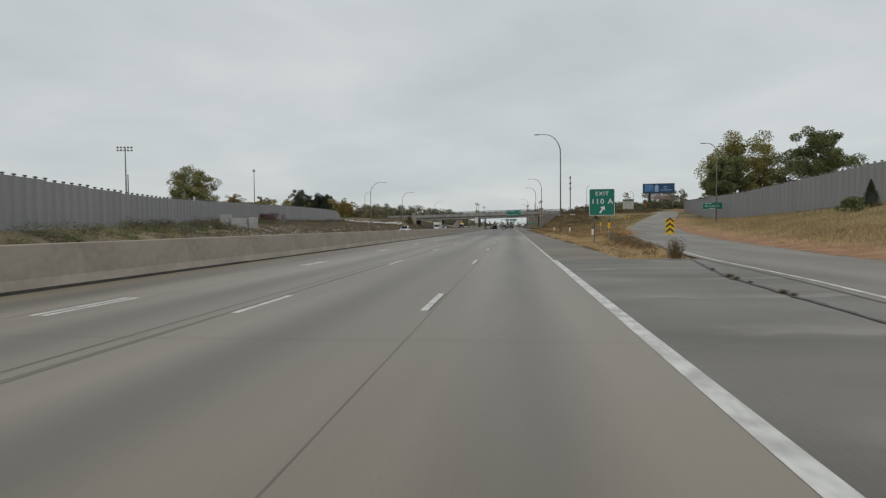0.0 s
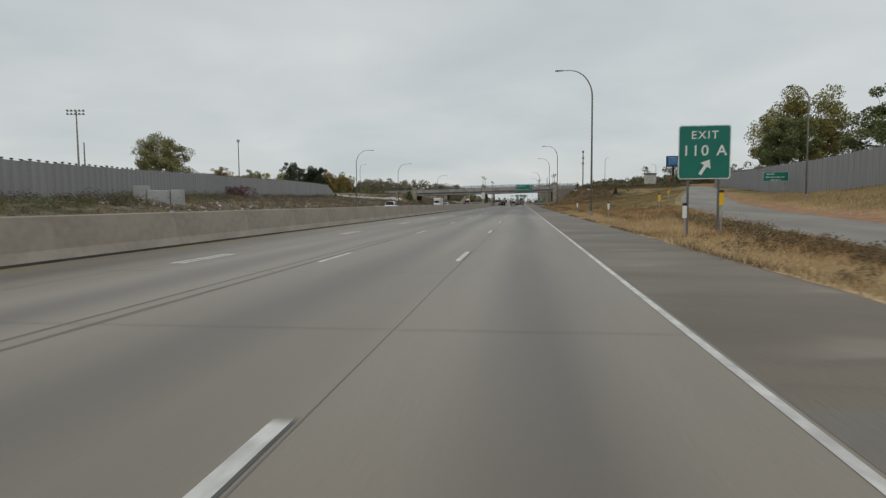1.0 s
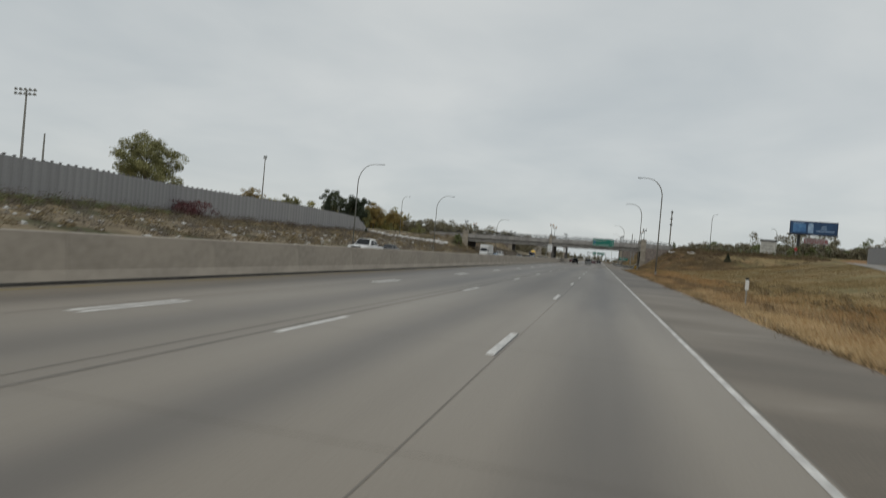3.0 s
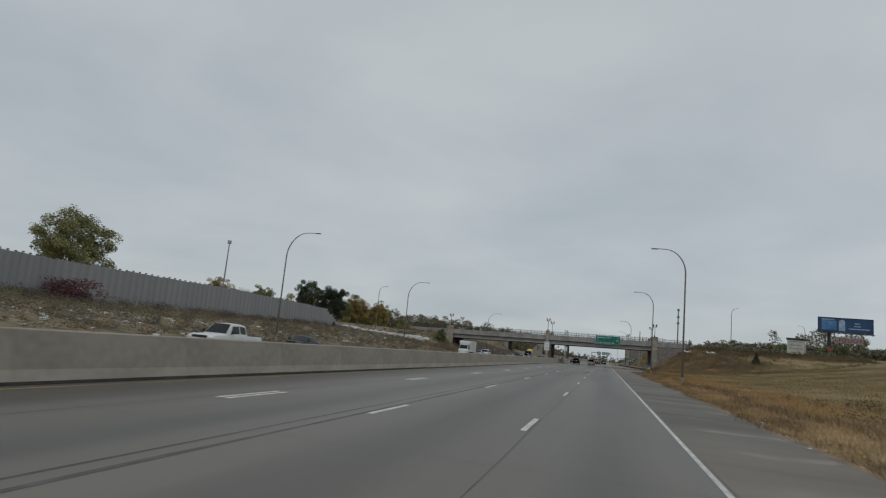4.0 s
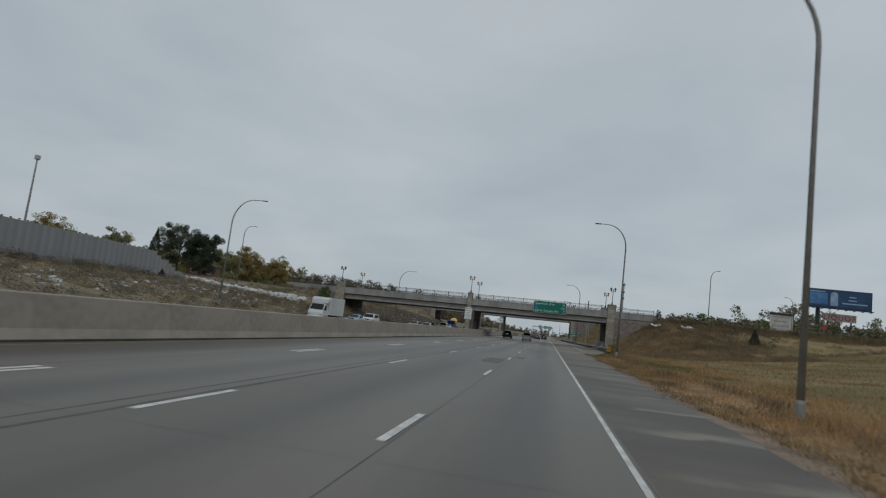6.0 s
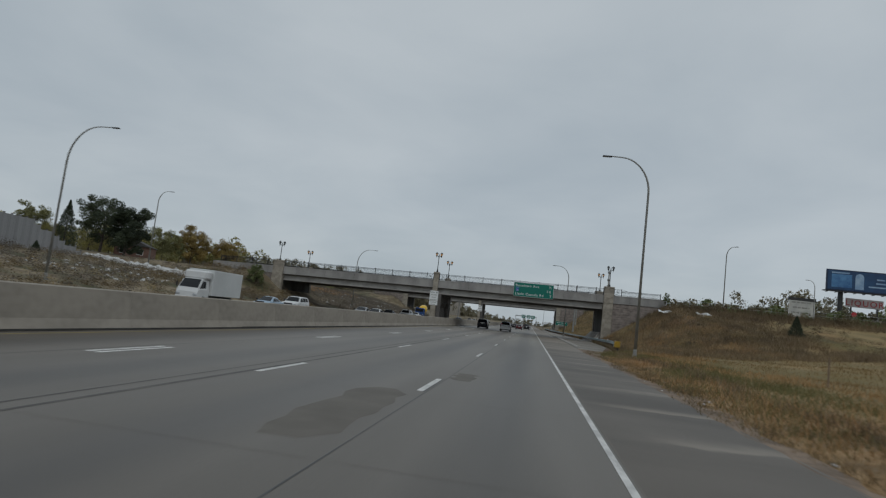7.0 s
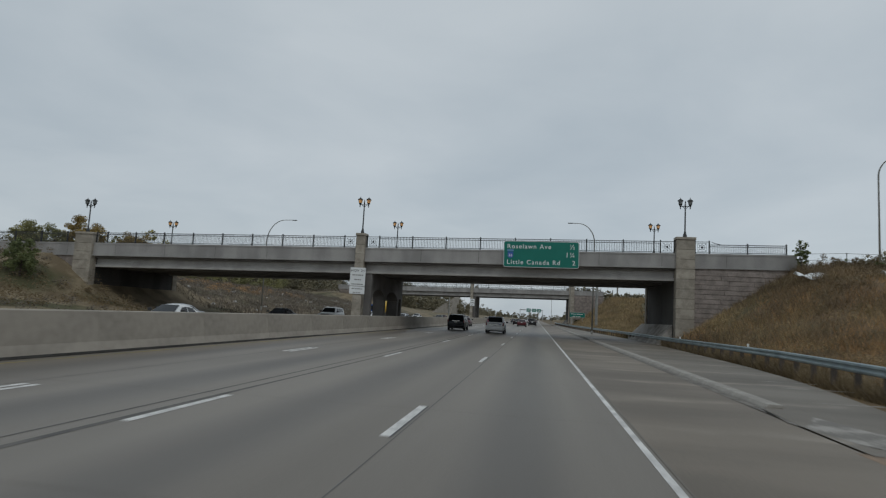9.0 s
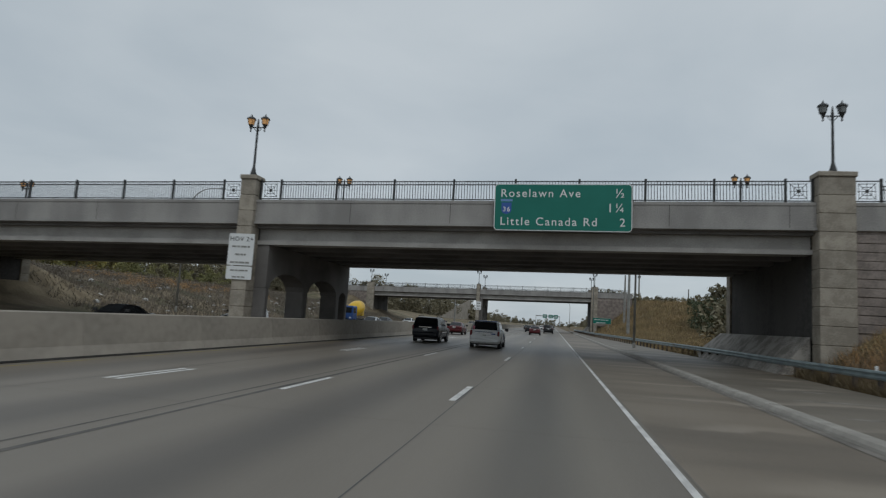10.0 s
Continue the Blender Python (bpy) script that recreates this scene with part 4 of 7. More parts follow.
    v = [bm.verts.new(c) for c in ((-45.4, 0.2, 2.3), (-45.4, Y1 - 0.2, 2.3), (-41.6, Y1 - 0.2, 0.0), (-41.6, 0.2, 0.0), (-45.4, 0.2, -0.1), (-45.4, Y1 - 0.2, -0.1), (-41.6, Y1 - 0.2, -0.1), (-41.6, 0.2, -0.1))]
    for f in ((0, 3, 2, 1), (4, 5, 6, 7), (0, 4, 7, 3), (1, 2, 6, 5), (0, 1, 5, 4), (3, 7, 6, 2)):
        bm.faces.new([v[k] for k in f])
    # the end span's shade is painted into this paving's colour
    part("slope_paving", bm, M_UNDER_SHADE, root, "sloped concrete paving, colour darkened for shade under the end span")
    bm = bmesh.new()
    v = [bm.verts.new(c) for c in ((12.3, 0.6, 1.9), (12.3, Y1 + 1.5, 1.9), (10.8, Y1 + 4.0, 0.05), (10.8, 0.6, 0.05), (12.3, 0.6, -0.1), (12.3, Y1 + 1.5, -0.1), (10.8, Y1 + 4.0, -0.1), (10.8, 0.6, -0.1))]
    for f in ((0, 3, 2, 1), (4, 5, 6, 7), (0, 4, 7, 3), (1, 2, 6, 5), (0, 1, 5, 4), (3, 7, 6, 2)):
        bm.faces.new([v[k] for k in f])
    part("slope_paving", bm, M_GUTTER, root, "sloped concrete paving at the abutment's foot")
    rnd = random.Random(3)
    for x0, x1, zlow in ((XE, 22.5, 2.2), (-59.0, -47.3, 2.5)):
        wing = slab("wing_wall", x0 + 0.03, x1, 0.06, 0.35, -7.0, -1.3, M_RUBBLE, lab="wing wall of rough stone courses")
        z = zlow
        while z < deck(x0) - 1.9:
            hgt = 0.42
            x = x0 + 0.03
            while x < x1 - 0.2:
                w = min(rnd.uniform(1.6, 3.2), x1 - x)
                d = rnd.uniform(0.0, 0.035)
                b = boxm(x + 0.004, x + w - 0.004, 0.0 - d, 0.06, z + 0.008, z + hgt - 0.008, 0.03)
                part("stone", b, M_RUBBLE, wing)
                x += w
            z += hgt
    # railings along both edges
    for y in (0.2, Y1 - 0.2):
        rail = new("railing")
        rail.parent = root
        rail["label"] = "black iron railing with upright bars"
        post = bpy.data.meshes.new("rail_post")
        b = boxm(-0.055, 0.055, -0.055, 0.055, 0, RAIL_H + 0.08, 0.008)
        b.to_mesh(post)
        b.free()
        post.materials.append(M_IRON)
        for x0, x1 in ((XL, XM0), (XM1, XR), (XE, 21.8), (-58, -47.3)):
            span = x1 - x0
            first, last = (1.2 if x0 != -58 else 0), (1.2 if x1 not in (21.8,) else 0)
            n = max(1, round((span - first - last - 0.2) / 3.2))
            w = (span - 0.2 - first - last) / n
            me = railing_panel_mesh(w, RAIL_H if x1 != 21.8 else RAIL_H - 0.25, False)
            xs, x = [x0 + 0.1], x0 + 0.1
            seq = ([("o", 1.2)] if first else []) + [("p", w)] * n + ([("o", 1.2)] if last else [])
            for kind, ww in seq:
                o = new("railing_panel", ORNATE if kind == "o" else me)
                o.parent = rail
                tilt = -math.degrees(math.atan(0.0213))
                o.matrix_local = pose(x, y, deck(x) + 0.004, 0, tilt, 0)
                x += ww
                xs.append(x)
            for x in xs:
                o = new("rail_post", post)
                o.parent, o.location = rail, (x, y, deck(x))
                if x1 == 21.8 and x > 15.6:
                    o.scale = (1, 1, 0.8)
        # the top rail sweeps down to the lower railing of the wing wall
        x = 15.48
        sweep = tube(bmesh.new(), [(x + 0.95 * q / 6, y, deck(x) + RAIL_H - 0.04 - 0.25 * (q / 6) ** 0.6) for q in range(7)], 0.028, 8)
        part("swept_rail", sweep, M_IRON, rail)
    # lamps on the pillars and on the far kerb
    dx, dy, dz = m.translation
    for x, z in ((-46.3, 8.15), (-16.74, 9.05), (13.17, 9.76)):
        twin_lantern(pose(dx + x, dy + 0.14, dz + z + lift), lit and x == -16.74, "black iron lamp with two lanterns on a bridge pillar")
    for x, z in ((-46.3, 8.15), (-16.74, 9.05), (13.17, 9.76)):
        twin_lantern(pose(dx + x, dy + Y1 - 0.14, dz + z + lift), lit, "black iron lamp with two lanterns on a bridge pillar")
    return root


bridge(pose(0, BR_Y0, 0), "concrete street bridge with stone pillars and iron railings over the motorway", True)
bridge(pose(-2.7, 422.0, 0), "second concrete bridge further along the motorway", False, 2.4)
tagged(link_bm("crossing_street", boxm(23, 200, BR_Y0 + 1.5, BR_Y1 - 1.5, 5.0, DECK(23) - 1.1), M_SHOULDER), "asphalt street leading on to the bridge", "street", kind="structure")


# ---- signs ----
def board(name, bm_w, bm_h, material, parent, rim=True, corner=0.12):
    """A sheet with rounded corners and a white rim; its face looks towards -y, its foot is at z 0."""
    def outline(w, h, r, n=5):
        pts = []
        for cx, cz, a0 in ((w / 2 - r, h - r, 0), (-w / 2 + r, h - r, 90), (-w / 2 + r, r, 180), (w / 2 - r, r, 270)):
            for k in range(n + 1):
                a = radians(a0 + 90 * k / n)
                pts.append((cx + r * math.cos(a), cz + r * math.sin(a)))
        return pts
    bm = extrude_profile(bmesh.new(), outline(bm_w, bm_h, corner), 0.0, 0.03)
    b = part(name, bm, M_WHITE if rim else material, parent)
    if rim:
        t = 0.035 * max(1, bm_h / 1.5) * 0.7
        bm = extrude_profile(bmesh.new(), [(x, z + t) for x, z in outline(bm_w - 2 * t, bm_h - 2 * t, corner * 0.8)], -0.006, 0.0)
        part("sign_face", bm, material, b)
    return b


def sign_root(name, m, label, group=""):
    return thing(name, m, label, "sign", group)


def arrow(parent, x, z, size, angle, y):
    bm = bmesh.new()
    p = [(-0.09, -0.5), (0.09, -0.5), (0.09, 0.08), (0.34, 0.08), (0, 0.5), (-0.34, 0.08), (-0.09, 0.08)]
    c, s = math.cos(angle), math.sin(angle)
    q = [(x + size * (a * c - b * s), z + size * (a * s + b * c)) for a, b in p]
    extrude_profile(bm, q, y - 0.004, y)
    return part("arrow", bm, M_WHITE, parent)


def exit_sign():
    r = sign_root("exit_sign", pose(7.45, 54.9, 0, 0, 0, 0), "green exit sign with a white arrow in the gore")
    b = board("panel", 2.1, 2.24, M_GREEN, r)
    b.location = (0, 0, 2.47)
    lettering("EXIT", 0.46, 0, 1.68, -0.011, M_WHITE, b, "CENTER")
    lettering("110 A", 0.62, 0, 0.98, -0.011, M_WHITE, b, "CENTER")
    arrow(b, 0.02, 0.50, 0.72, radians(-32), -0.007)
    for x in (-0.62, 0.62):
        part("post", boxm(x - 0.04, x + 0.04, 0.035, 0.12, -0.3, 4.4), M_WOODPOST, r, "thin brown sign post")


exit_sign()


def bridge_sign():
    r = sign_root("guide_sign", pose(0.6, BR_Y0 - 0.35, 0, 0, 1.2, 0), "green guide sign fixed to the bridge parapet")
    r.rotation_euler = (0, radians(-1.0), 0)
    b = board("panel", 6.85, 2.42, M_GREEN, r, corner=0.2)
    b.location = (0, 0, 6.45)
    y = -0.011
    lettering("Roselawn Ave", 0.58, -3.12, 1.74, y, M_WHITE, b)
    lettering("\u00bd", 0.62, 3.1, 1.74, y, M_WHITE, b, "RIGHT")
    lettering("1\u00bc", 0.62, 3.1, 1.00, y, M_WHITE, b, "RIGHT")
    lettering("Little Canada Rd", 0.58, -3.12, 0.28, y, M_WHITE, b)
    lettering("2", 0.58, 3.1, 0.28, y, M_WHITE, b, "RIGHT")
    p = [(-0.27, 0.0), (-0.2, -0.12), (0, -0.2), (0.2, -0.12), (0.27, 0.0), (0.27, 0.44), (-0.27, 0.44)]
    bm = extrude_profile(bmesh.new(), [(-2.8 + a * 0.95, 1.02 + c * 0.95) for a, c in p], -0.012, -0.006)
    part("route_shield", bm, M_BLUE, b, "blue route shield")
    lettering("36", 0.34, -2.8, 0.98, -0.015, M_WHITE, b, "CENTER")
    part("shield_band", boxm(-3.1, -2.5, -0.013, -0.006, 1.50, 1.62), M_PALEBLUE, b)
    for x in (-2.6, 0, 2.6):
        part("bracket", boxm(x - 0.06, x + 0.06, 0.03, 0.33, 0.3, 2.2), M_GALV, b, "steel bracket")


bridge_sign()


def lines_sign(name, m, w, h, material, ink, rows, label, posts=(), z0=0.0, thickness=0.22):
    """A board whose writing cannot be read: plain bars."""
    r = sign_root(name, m, label)
    b = board("panel", w, h, material, r, rim=material is not M_WHITE, corner=0.05)
    b.location = (0, 0, z0)
    for k, (a, c) in enumerate(rows):
        if a == c:
            continue
        z = h - (k + 0.75) * h / len(rows)
        hh = h / len(rows) * thickness
        q = a
        for step in itertools.cycle((0.17, 0.11, 0.22, 0.14)):
            e = min(q + step, c)
            part("text_bar", boxm(w * q - w / 2, w * e - w / 2, -0.012, -0.006, z, z + hh), ink, b)
            q = e + 0.035
            if q > c - 0.04:
                break
    for x in posts:
        part("post", boxm(x - 0.05, x + 0.05, 0.035, 0.12, -0.6, z0 + h * 0.9), M_GALV, r)
    return r


lines_sign("lane_sign", pose(-16.75, BR_Y0 - 0.42, 3.95), 1.5, 1.75, M_WHITE, M_POLE, ((0.5, 0.5), (0.15, 0.85), (0.3, 0.72), (0.12, 0.88)), "white lane-use sign with black writing on the pier")
lettering("HOV 2+", 0.34, 0, 1.34, -0.004, M_BLACK, bpy.data.objects["lane_sign"], "CENTER")
lines_sign("lane_sign", pose(-16.75, BR_Y0 - 0.42, 3.18), 1.5, 0.72, M_WHITE, M_POLE, ((0.15, 0.85), (0.25, 0.75)), "small white supplementary sign on the pier")
lines_sign("ramp_guide_sign", pose(42.3, 138.8, zat(42.3, 138.8)), 4.0, 1.5, M_GREEN, M_WHITE, ((0.12, 0.5), (0.1, 0.9), (0.3, 0.7)), "small green guide sign beside the exit ramp", (-1.4, 1.4), 2.2)
lines_sign("lane_sign", pose(-19.15, 421.5, 4.6), 1.4, 2.2, M_WHITE, M_BLACK, ((0.2, 0.8), (0.15, 0.85), (0.3, 0.72)), "white lane-use sign on the second bridge's pier")
lines_sign("guide_sign", pose(11.5, 409, 0.2), 4.2, 1.3, M_GREEN, M_WHITE, ((0.1, 0.9), (0.2, 0.7)), "green guide sign on posts before the second bridge", (-1.5, 1.5), 2.6)


def chevron_sign():
    r = sign_root("chevron_marker", pose(8.95, 38.3, zat(8.95, 38.3)), "yellow marker with black chevrons at the exit nose")
    b = board("panel", 0.50, 0.92, M_YELLOW, r, rim=False, corner=0.03)
    b.location = (0, 0, 1.12)
    for k in range(3):
        z = 0.06 + 0.3 * k
        extrude_profile(bm := bmesh.new(), [(-0.22, z), (0, z + 0.2), (0.22, z), (0.22, z + 0.13), (0, z + 0.33 if k < 2 else z + 0.3), (-0.22, z + 0.13)], -0.006, -0.001)
        part("chevron", bm, M_BLACK, b)
    part("post", boxm(-0.03, 0.03, 0.035, 0.09, -0.3, 2.1), M_GALV, r)


chevron_sign()


def delineator(x, y, h, colour, label, group):
    r = thing("delineator", pose(x, y, zat(x, y)), label, "marker post", group)
    part("post", boxm(-0.025, 0.025, -0.02, 0.02, -0.2, h - 0.5), M_GALV, r)
    top = part("blade", boxm(-0.09, 0.09, -0.03, -0.02, h - 0.62, h, 0.01), colour, r)
    part("black_tip", boxm(-0.092, 0.092, -0.034, -0.016, h - 0.1, h + 0.01, 0.004), M_BLACK, top)


for x, y in ((7.9, 54.0), (10.56, 78.1), (21.7, 124.8), (24.6, 137.0)):
    delineator(x, y, 1.85, M_YELLOW, "yellow marker post in the grass beside the ramp", "yellow marker posts")
for x, y in ((6.65, 54.7), (7.3, 82.8), (7.4, 114.8)):
    delineator(x, y, 1.45, M_WHITE, "white marker post with a black tip on the verge", "white marker posts")
thin = thing("stake", pose(13.8, 212.5, zat(13.8, 212.5)), "thin rusty steel stake in the grass", "stake")
part("rod", boxm(-0.03, 0.03, -0.03, 0.03, -0.3, 1.35), M_DIRT, thin)


# ---- guardrail ----
def build_guardrail():
    """W-beam on posts, with a striped marker at its end."""
    root = thing("guardrail", Matrix(), "grey-green steel guardrail on posts beside the shoulder", "guardrail")
    prof = [(0.0, 0.0), (-0.05, 0.03), (-0.06, 0.09), (0.0, 0.14), (0.0, 0.18), (-0.06, 0.23), (-0.05, 0.29), (0.0, 0.32), (0.012, 0.32), (0.012, 0.0)]
    xr = lambda y: interp(y, [(242, 8.6), (246, 9.05), (251, 9.6), (262, 10.5), (285, 11.1), (300, 11.2), (330, 10.0), (380, 8.0), (500, 7.0)])
    zr = lambda y: interp(y, [(242, 0.22), (262, 0.22), (290, 0.06)])
    y = 242.5
    while y < 470:
        L = 3.81
        bm = bmesh.new()
        a, b = (xr(y), zr(y) + 0.45), (xr(y + L), zr(y + L) + 0.45)
        va = [bm.verts.new((a[0] + p, y, a[1] + q)) for p, q in prof]
        vb = [bm.verts.new((b[0] + p, y + L + 0.02, b[1] + q)) for p, q in prof]
        n = len(prof)
        for k in range(n):
            bm.faces.new((va[k], va[(k + 1) % n], vb[(k + 1) % n], vb[k]))
        part("beam", bm, M_RAIL, root)
        for yy in (y, y + L / 2):
            part("post", boxm(xr(yy) + 0.02, xr(yy) + 0.17, yy - 0.07, yy + 0.07, zr(yy) - 0.4, zr(yy) + 0.72), M_BARK, root, "dark wooden post")
        y += L
    x, z = xr(242.5), zr(242.5) + 0.12
    end = part("end_marker", boxm(x - 0.29, x + 0.25, 242.25, 242.3, z + 0.28, z + 0.84, 0.01), M_YELLOW, root, "yellow end plate with black stripes")
    for k in range(5):
        a0 = x - 0.29 - 0.36 + 0.18 * k
        low = [(min(max(q, x - 0.285), x + 0.245), z + 0.285 + (min(max(q, x - 0.285), x + 0.245) - q) * 1.3) for q in (a0, a0 + 0.09)]
        high = [(min(q, x + 0.245), z + 0.285 + (min(q, x + 0.245) - q + 0.42) * 1.3) for q in (a0 + 0.51, a0 + 0.42)]
        part("stripe", extrude_profile(bmesh.new(), low + high, 242.235, 242.248), M_BLACK, end)
    part("end_box", boxm(x - 0.2, x + 0.2, 242.32, 243.4, z + 0.28, z + 0.70, 0.03), M_RAIL, root)
    for yy in (243.4, 246.8, 248.5, 250.8, 266.0, 282.6):
        part("reflector", boxm(xr(yy) - 0.03, xr(yy) + 0.07, yy - 0.02, yy + 0.02, zr(yy) + 0.75, zr(yy) + 0.92, 0.01), M_WHITE, root, "small white reflector tab")


build_guardrail()
# paved widening between the shoulder and the guardrail, with its pale gutter
STRIP_EDGE = [(243.6, 7.3), (244.4, 7.6), (249, 8.3), (256, 9.3), (262, 10.0), (285, 10.7), (300, 10.9), (330, 9.7), (380, 7.7), (500, 6.7)]
strip_z = lambda y: 0.006 + 0.085 * float(ease(245, 252, y))
ys = [243.6, 244.4, 246, 248, 250, 252, 254] + [258 + 6.0 * k for k in range(40)]
widening = tagged(link_me("paved_widening", quad_strip([(5.30 if y < 250 else 5.80, y, strip_z(y)) for y in ys], [(interp(y, STRIP_EDGE), y, strip_z(y)) for y in ys]), M_STRIP), "stained paved strip between kerb and guardrail", "pavement", kind="structure")
KERB = [(248.6, 5.46), (262, 5.47), (292, 5.42), (320, 5.25), (420, 5.25)]
kerb = thing("kerb", Matrix(), "worn pale concrete kerb along the shoulder", "kerb", kind="structure")
rnd = random.Random(31)
bm = extrude_profile(bmesh.new(), [(0, -0.02), (0.03, 0.05), (0.09, 0.115), (0.13, 0.125), (0.42, 0.118), (0.45, -0.02)], 0.008, 3.042)
kerb_me = bpy.data.meshes.new("kerb_stone")
bm.to_mesh(kerb_me)
bm.free()
kerb_me.materials.append(M_KERB)
for k in range(56):
    y = 248.6 + 3.05 * k
    o = new("kerb_stone", kerb_me)
    o.parent = kerb
    o.matrix_world = pose(interp(y, KERB) + rnd.uniform(-0.006, 0.006), y, rnd.uniform(-0.004, 0.003), 0, 0, rnd.uniform(-0.08, 0.08) + math.degrees(math.atan2(interp(y, KERB) - interp(y + 3.05, KERB), 3.05)))
gut = [(5.22, 247.5), (5.2, 254), (5.22, 262), (5.2, 275), (5.17, 292), (5.0, 320), (5.0, 420)]
tagged(link_me("gutter", quad_strip([(x - 0.06 * math.sin(2.1 * y), y, 0.003) for x, y in gut], [(interp(y, KERB) + 0.02, y, 0.003) for x, y in gut]), M_GUTTERDIRT), "dirty concrete gutter at the foot of the kerb", "gutter", kind="structure")
slab = bpy.data.meshes.new("broken_slab")
slab.from_pydata([(5.42, 248.7, 0.02), (5.92, 248.4, 0.035), (6.35, 246.2, 0.03), (7.2, 243.8, 0.016), (6.1, 243.5, 0.014), (5.55, 244.6, 0.012), (5.2, 246.6, 0.012)], [], [tuple(range(7))])
tagged(link_me("broken_slab", slab, M_GUTTER), "broken pale concrete slab where the kerb begins", "pavement", kind="structure")
rnd = random.Random(17)
for k in range(19):
    y = 250 + 3.05 * k + rnd.uniform(-0.5, 0.5)
    x0, x1 = 6.1 + rnd.uniform(0, 0.8), 9.3 + rnd.uniform(-1.2, 1.0)
    ts = [q / 6 for q in range(7)]
    mid = [(x0 + (x1 - x0) * q, y + 0.35 * q + rnd.uniform(-0.04, 0.04), 0.07 * math.sin(math.pi * q) * rnd.uniform(0.7, 1.7) + 0.006) for q in ts]
    link_me("washed_streak", quad_strip([(a, b - w, strip_z(b) + 0.004) for a, b, w in mid], [(a, b + w, strip_z(b) + 0.004) for a, b, w in mid]), M_GUTTER, widening)
ep = bpy.data.meshes.new("earth_patch")
ep.from_pydata([(5.2, 226, -0.003), (5.9, 231, 0.02), (6.8, 237, 0.03), (7.9, 242.6, 0.03), (7.6, 243.6, 0.004), (5.12, 243.8, -0.003), (5.2, 238, -0.003), (5.05, 232, -0.003)], [], [(0, 1, 2, 3, 4, 5, 6, 7)])
tagged(link_me("earth_patch", ep, M_DIRT), "worn patch of reddish earth where the pavement widens", "earth", kind="structure")
# the ground edge beside the shoulder: a strip of bare earth
rnd = random.Random(12)
ys = np.arange(33, 240, 0.8)
inner = [(5.18 + rnd.uniform(-0.14, 0.05), y, -0.003) for y in ys]
outer = [5.34 + rnd.uniform(-0.10, 0.15) + ease(95, 150, y) * (0.42 + 0.22 * math.sin(0.41 * y) + 0.18 * math.sin(1.3 * y) + rnd.uniform(-0.1, 0.25)) for y in ys]
tagged(link_me("bare_earth", quad_strip(inner, [(x, y, zat(x, y) + 0.045) for x, y in zip(outer, ys)]), M_DIRT), "ragged strip of bare brown earth along the edge of the shoulder", "earth", kind="structure")


# ---- plants ----
def leaf_quads(centres, spread, count, size, rng, flat_z=0.8):
    """Leaves scattered round centres: corner points and faces."""
    c = np.repeat(np.asarray(centres, float), count, axis=0)
    n = len(c)
    sp = np.repeat(np.broadcast_to(np.asarray(spread, float), (len(centres),)), count)[:, None]
    d = rng.normal(size=(n, 3))
    d /= np.linalg.norm(d, axis=1, keepdims=True)
    r = rng.uniform(0.15, 1.0, size=(n, 1)) ** 0.5
    p = c + d * r * sp * np.array([1, 1, flat_z])
    u = rng.normal(size=(n, 3))
    u /= np.linalg.norm(u, axis=1, keepdims=True)
    w = np.cross(u, rng.normal(size=(n, 3)))
    w /= np.linalg.norm(w, axis=1, keepdims=True)
    s = size * rng.uniform(0.6, 1.3, size=(n, 1))
    q = np.stack([p - u * s * 0.5, p + w * s * 0.32, p + u * s * 0.55, p - w * s * 0.32], 1).reshape(-1, 3)
    f = np.arange(4 * n).reshape(-1, 4)
    return q, f


def mesh_np(name, v, f):
    me = bpy.data.meshes.new(name)
    me.from_pydata(v.tolist(), [], f.tolist())
    return me


def tree(m, h, w, leaf, seed, label, bare=0.30, leaves=3600, size=0.42, group=""):
    """A tapered trunk that parts into limbs, with leaves in uneven clumps at the limbs' ends."""
    rng = np.random.default_rng(seed)
    root = thing("tree", m, label, "tree", group)
    bm = bmesh.new()
    th = h * 0.5
    r0 = h * 0.022
    lean = rng.uniform(-0.04, 0.04, 2) * h
    trunk = [Vector((lean[0] * t, lean[1] * t, -0.3 + th * 1.3 * t)) for t in (0, 0.25, 0.5, 0.75, 1)]
    tube(bm, trunk, [r0 * k for k in (1.25, 0.95, 0.75, 0.55, 0.25)], 8)
    ends, rad = [], []
    n = 13
    for k in range(n):
        t = 0.35 + 0.62 * k / (n - 1)
        base = trunk[0].lerp(trunk[-1], t)
        a = k * 2.4 + rng.uniform(-0.4, 0.4)
        reach = w * 0.5 * (0.55 + 0.45 * math.sin(math.pi * min(1, 0.25 + 0.75 * (k / n)))) * rng.uniform(0.65, 1.0)
        up = h * (bare + (1 - bare) * (0.18 + 0.72 * k / n)) + rng.uniform(-0.06, 0.06) * h
        tip = Vector((math.cos(a) * reach, math.sin(a) * reach, min(up, h * 0.93)))
        mid = base.lerp(tip, 0.5) + Vector((0, 0, 0.06 * h))
        tube(bm, [base, mid, tip], [r0 * 0.42, r0 * 0.25, r0 * 0.08], 5)
        for q in range(7):
            e = mid.lerp(tip, rng.uniform(0.3, 1.05)) + Vector(rng.normal(0, 0.12 * w, 3)) * 0.85
            e.z = min(max(e.z, h * bare), h * 0.96)
            tube(bm, [mid.lerp(tip, 0.4), e], [r0 * 0.14, r0 * 0.04], 4)
            ends.append(e[:])
            rad.append(w * rng.uniform(0.075, 0.15))
    part("trunk", bm, M_BARK, root)
    v, f = leaf_quads(ends, rad, max(20, int(leaves * 5.2) // len(ends)), size * 0.72, rng)
    link_me("crown", mesh_np("crown", v, f), leaf, root)
    return root


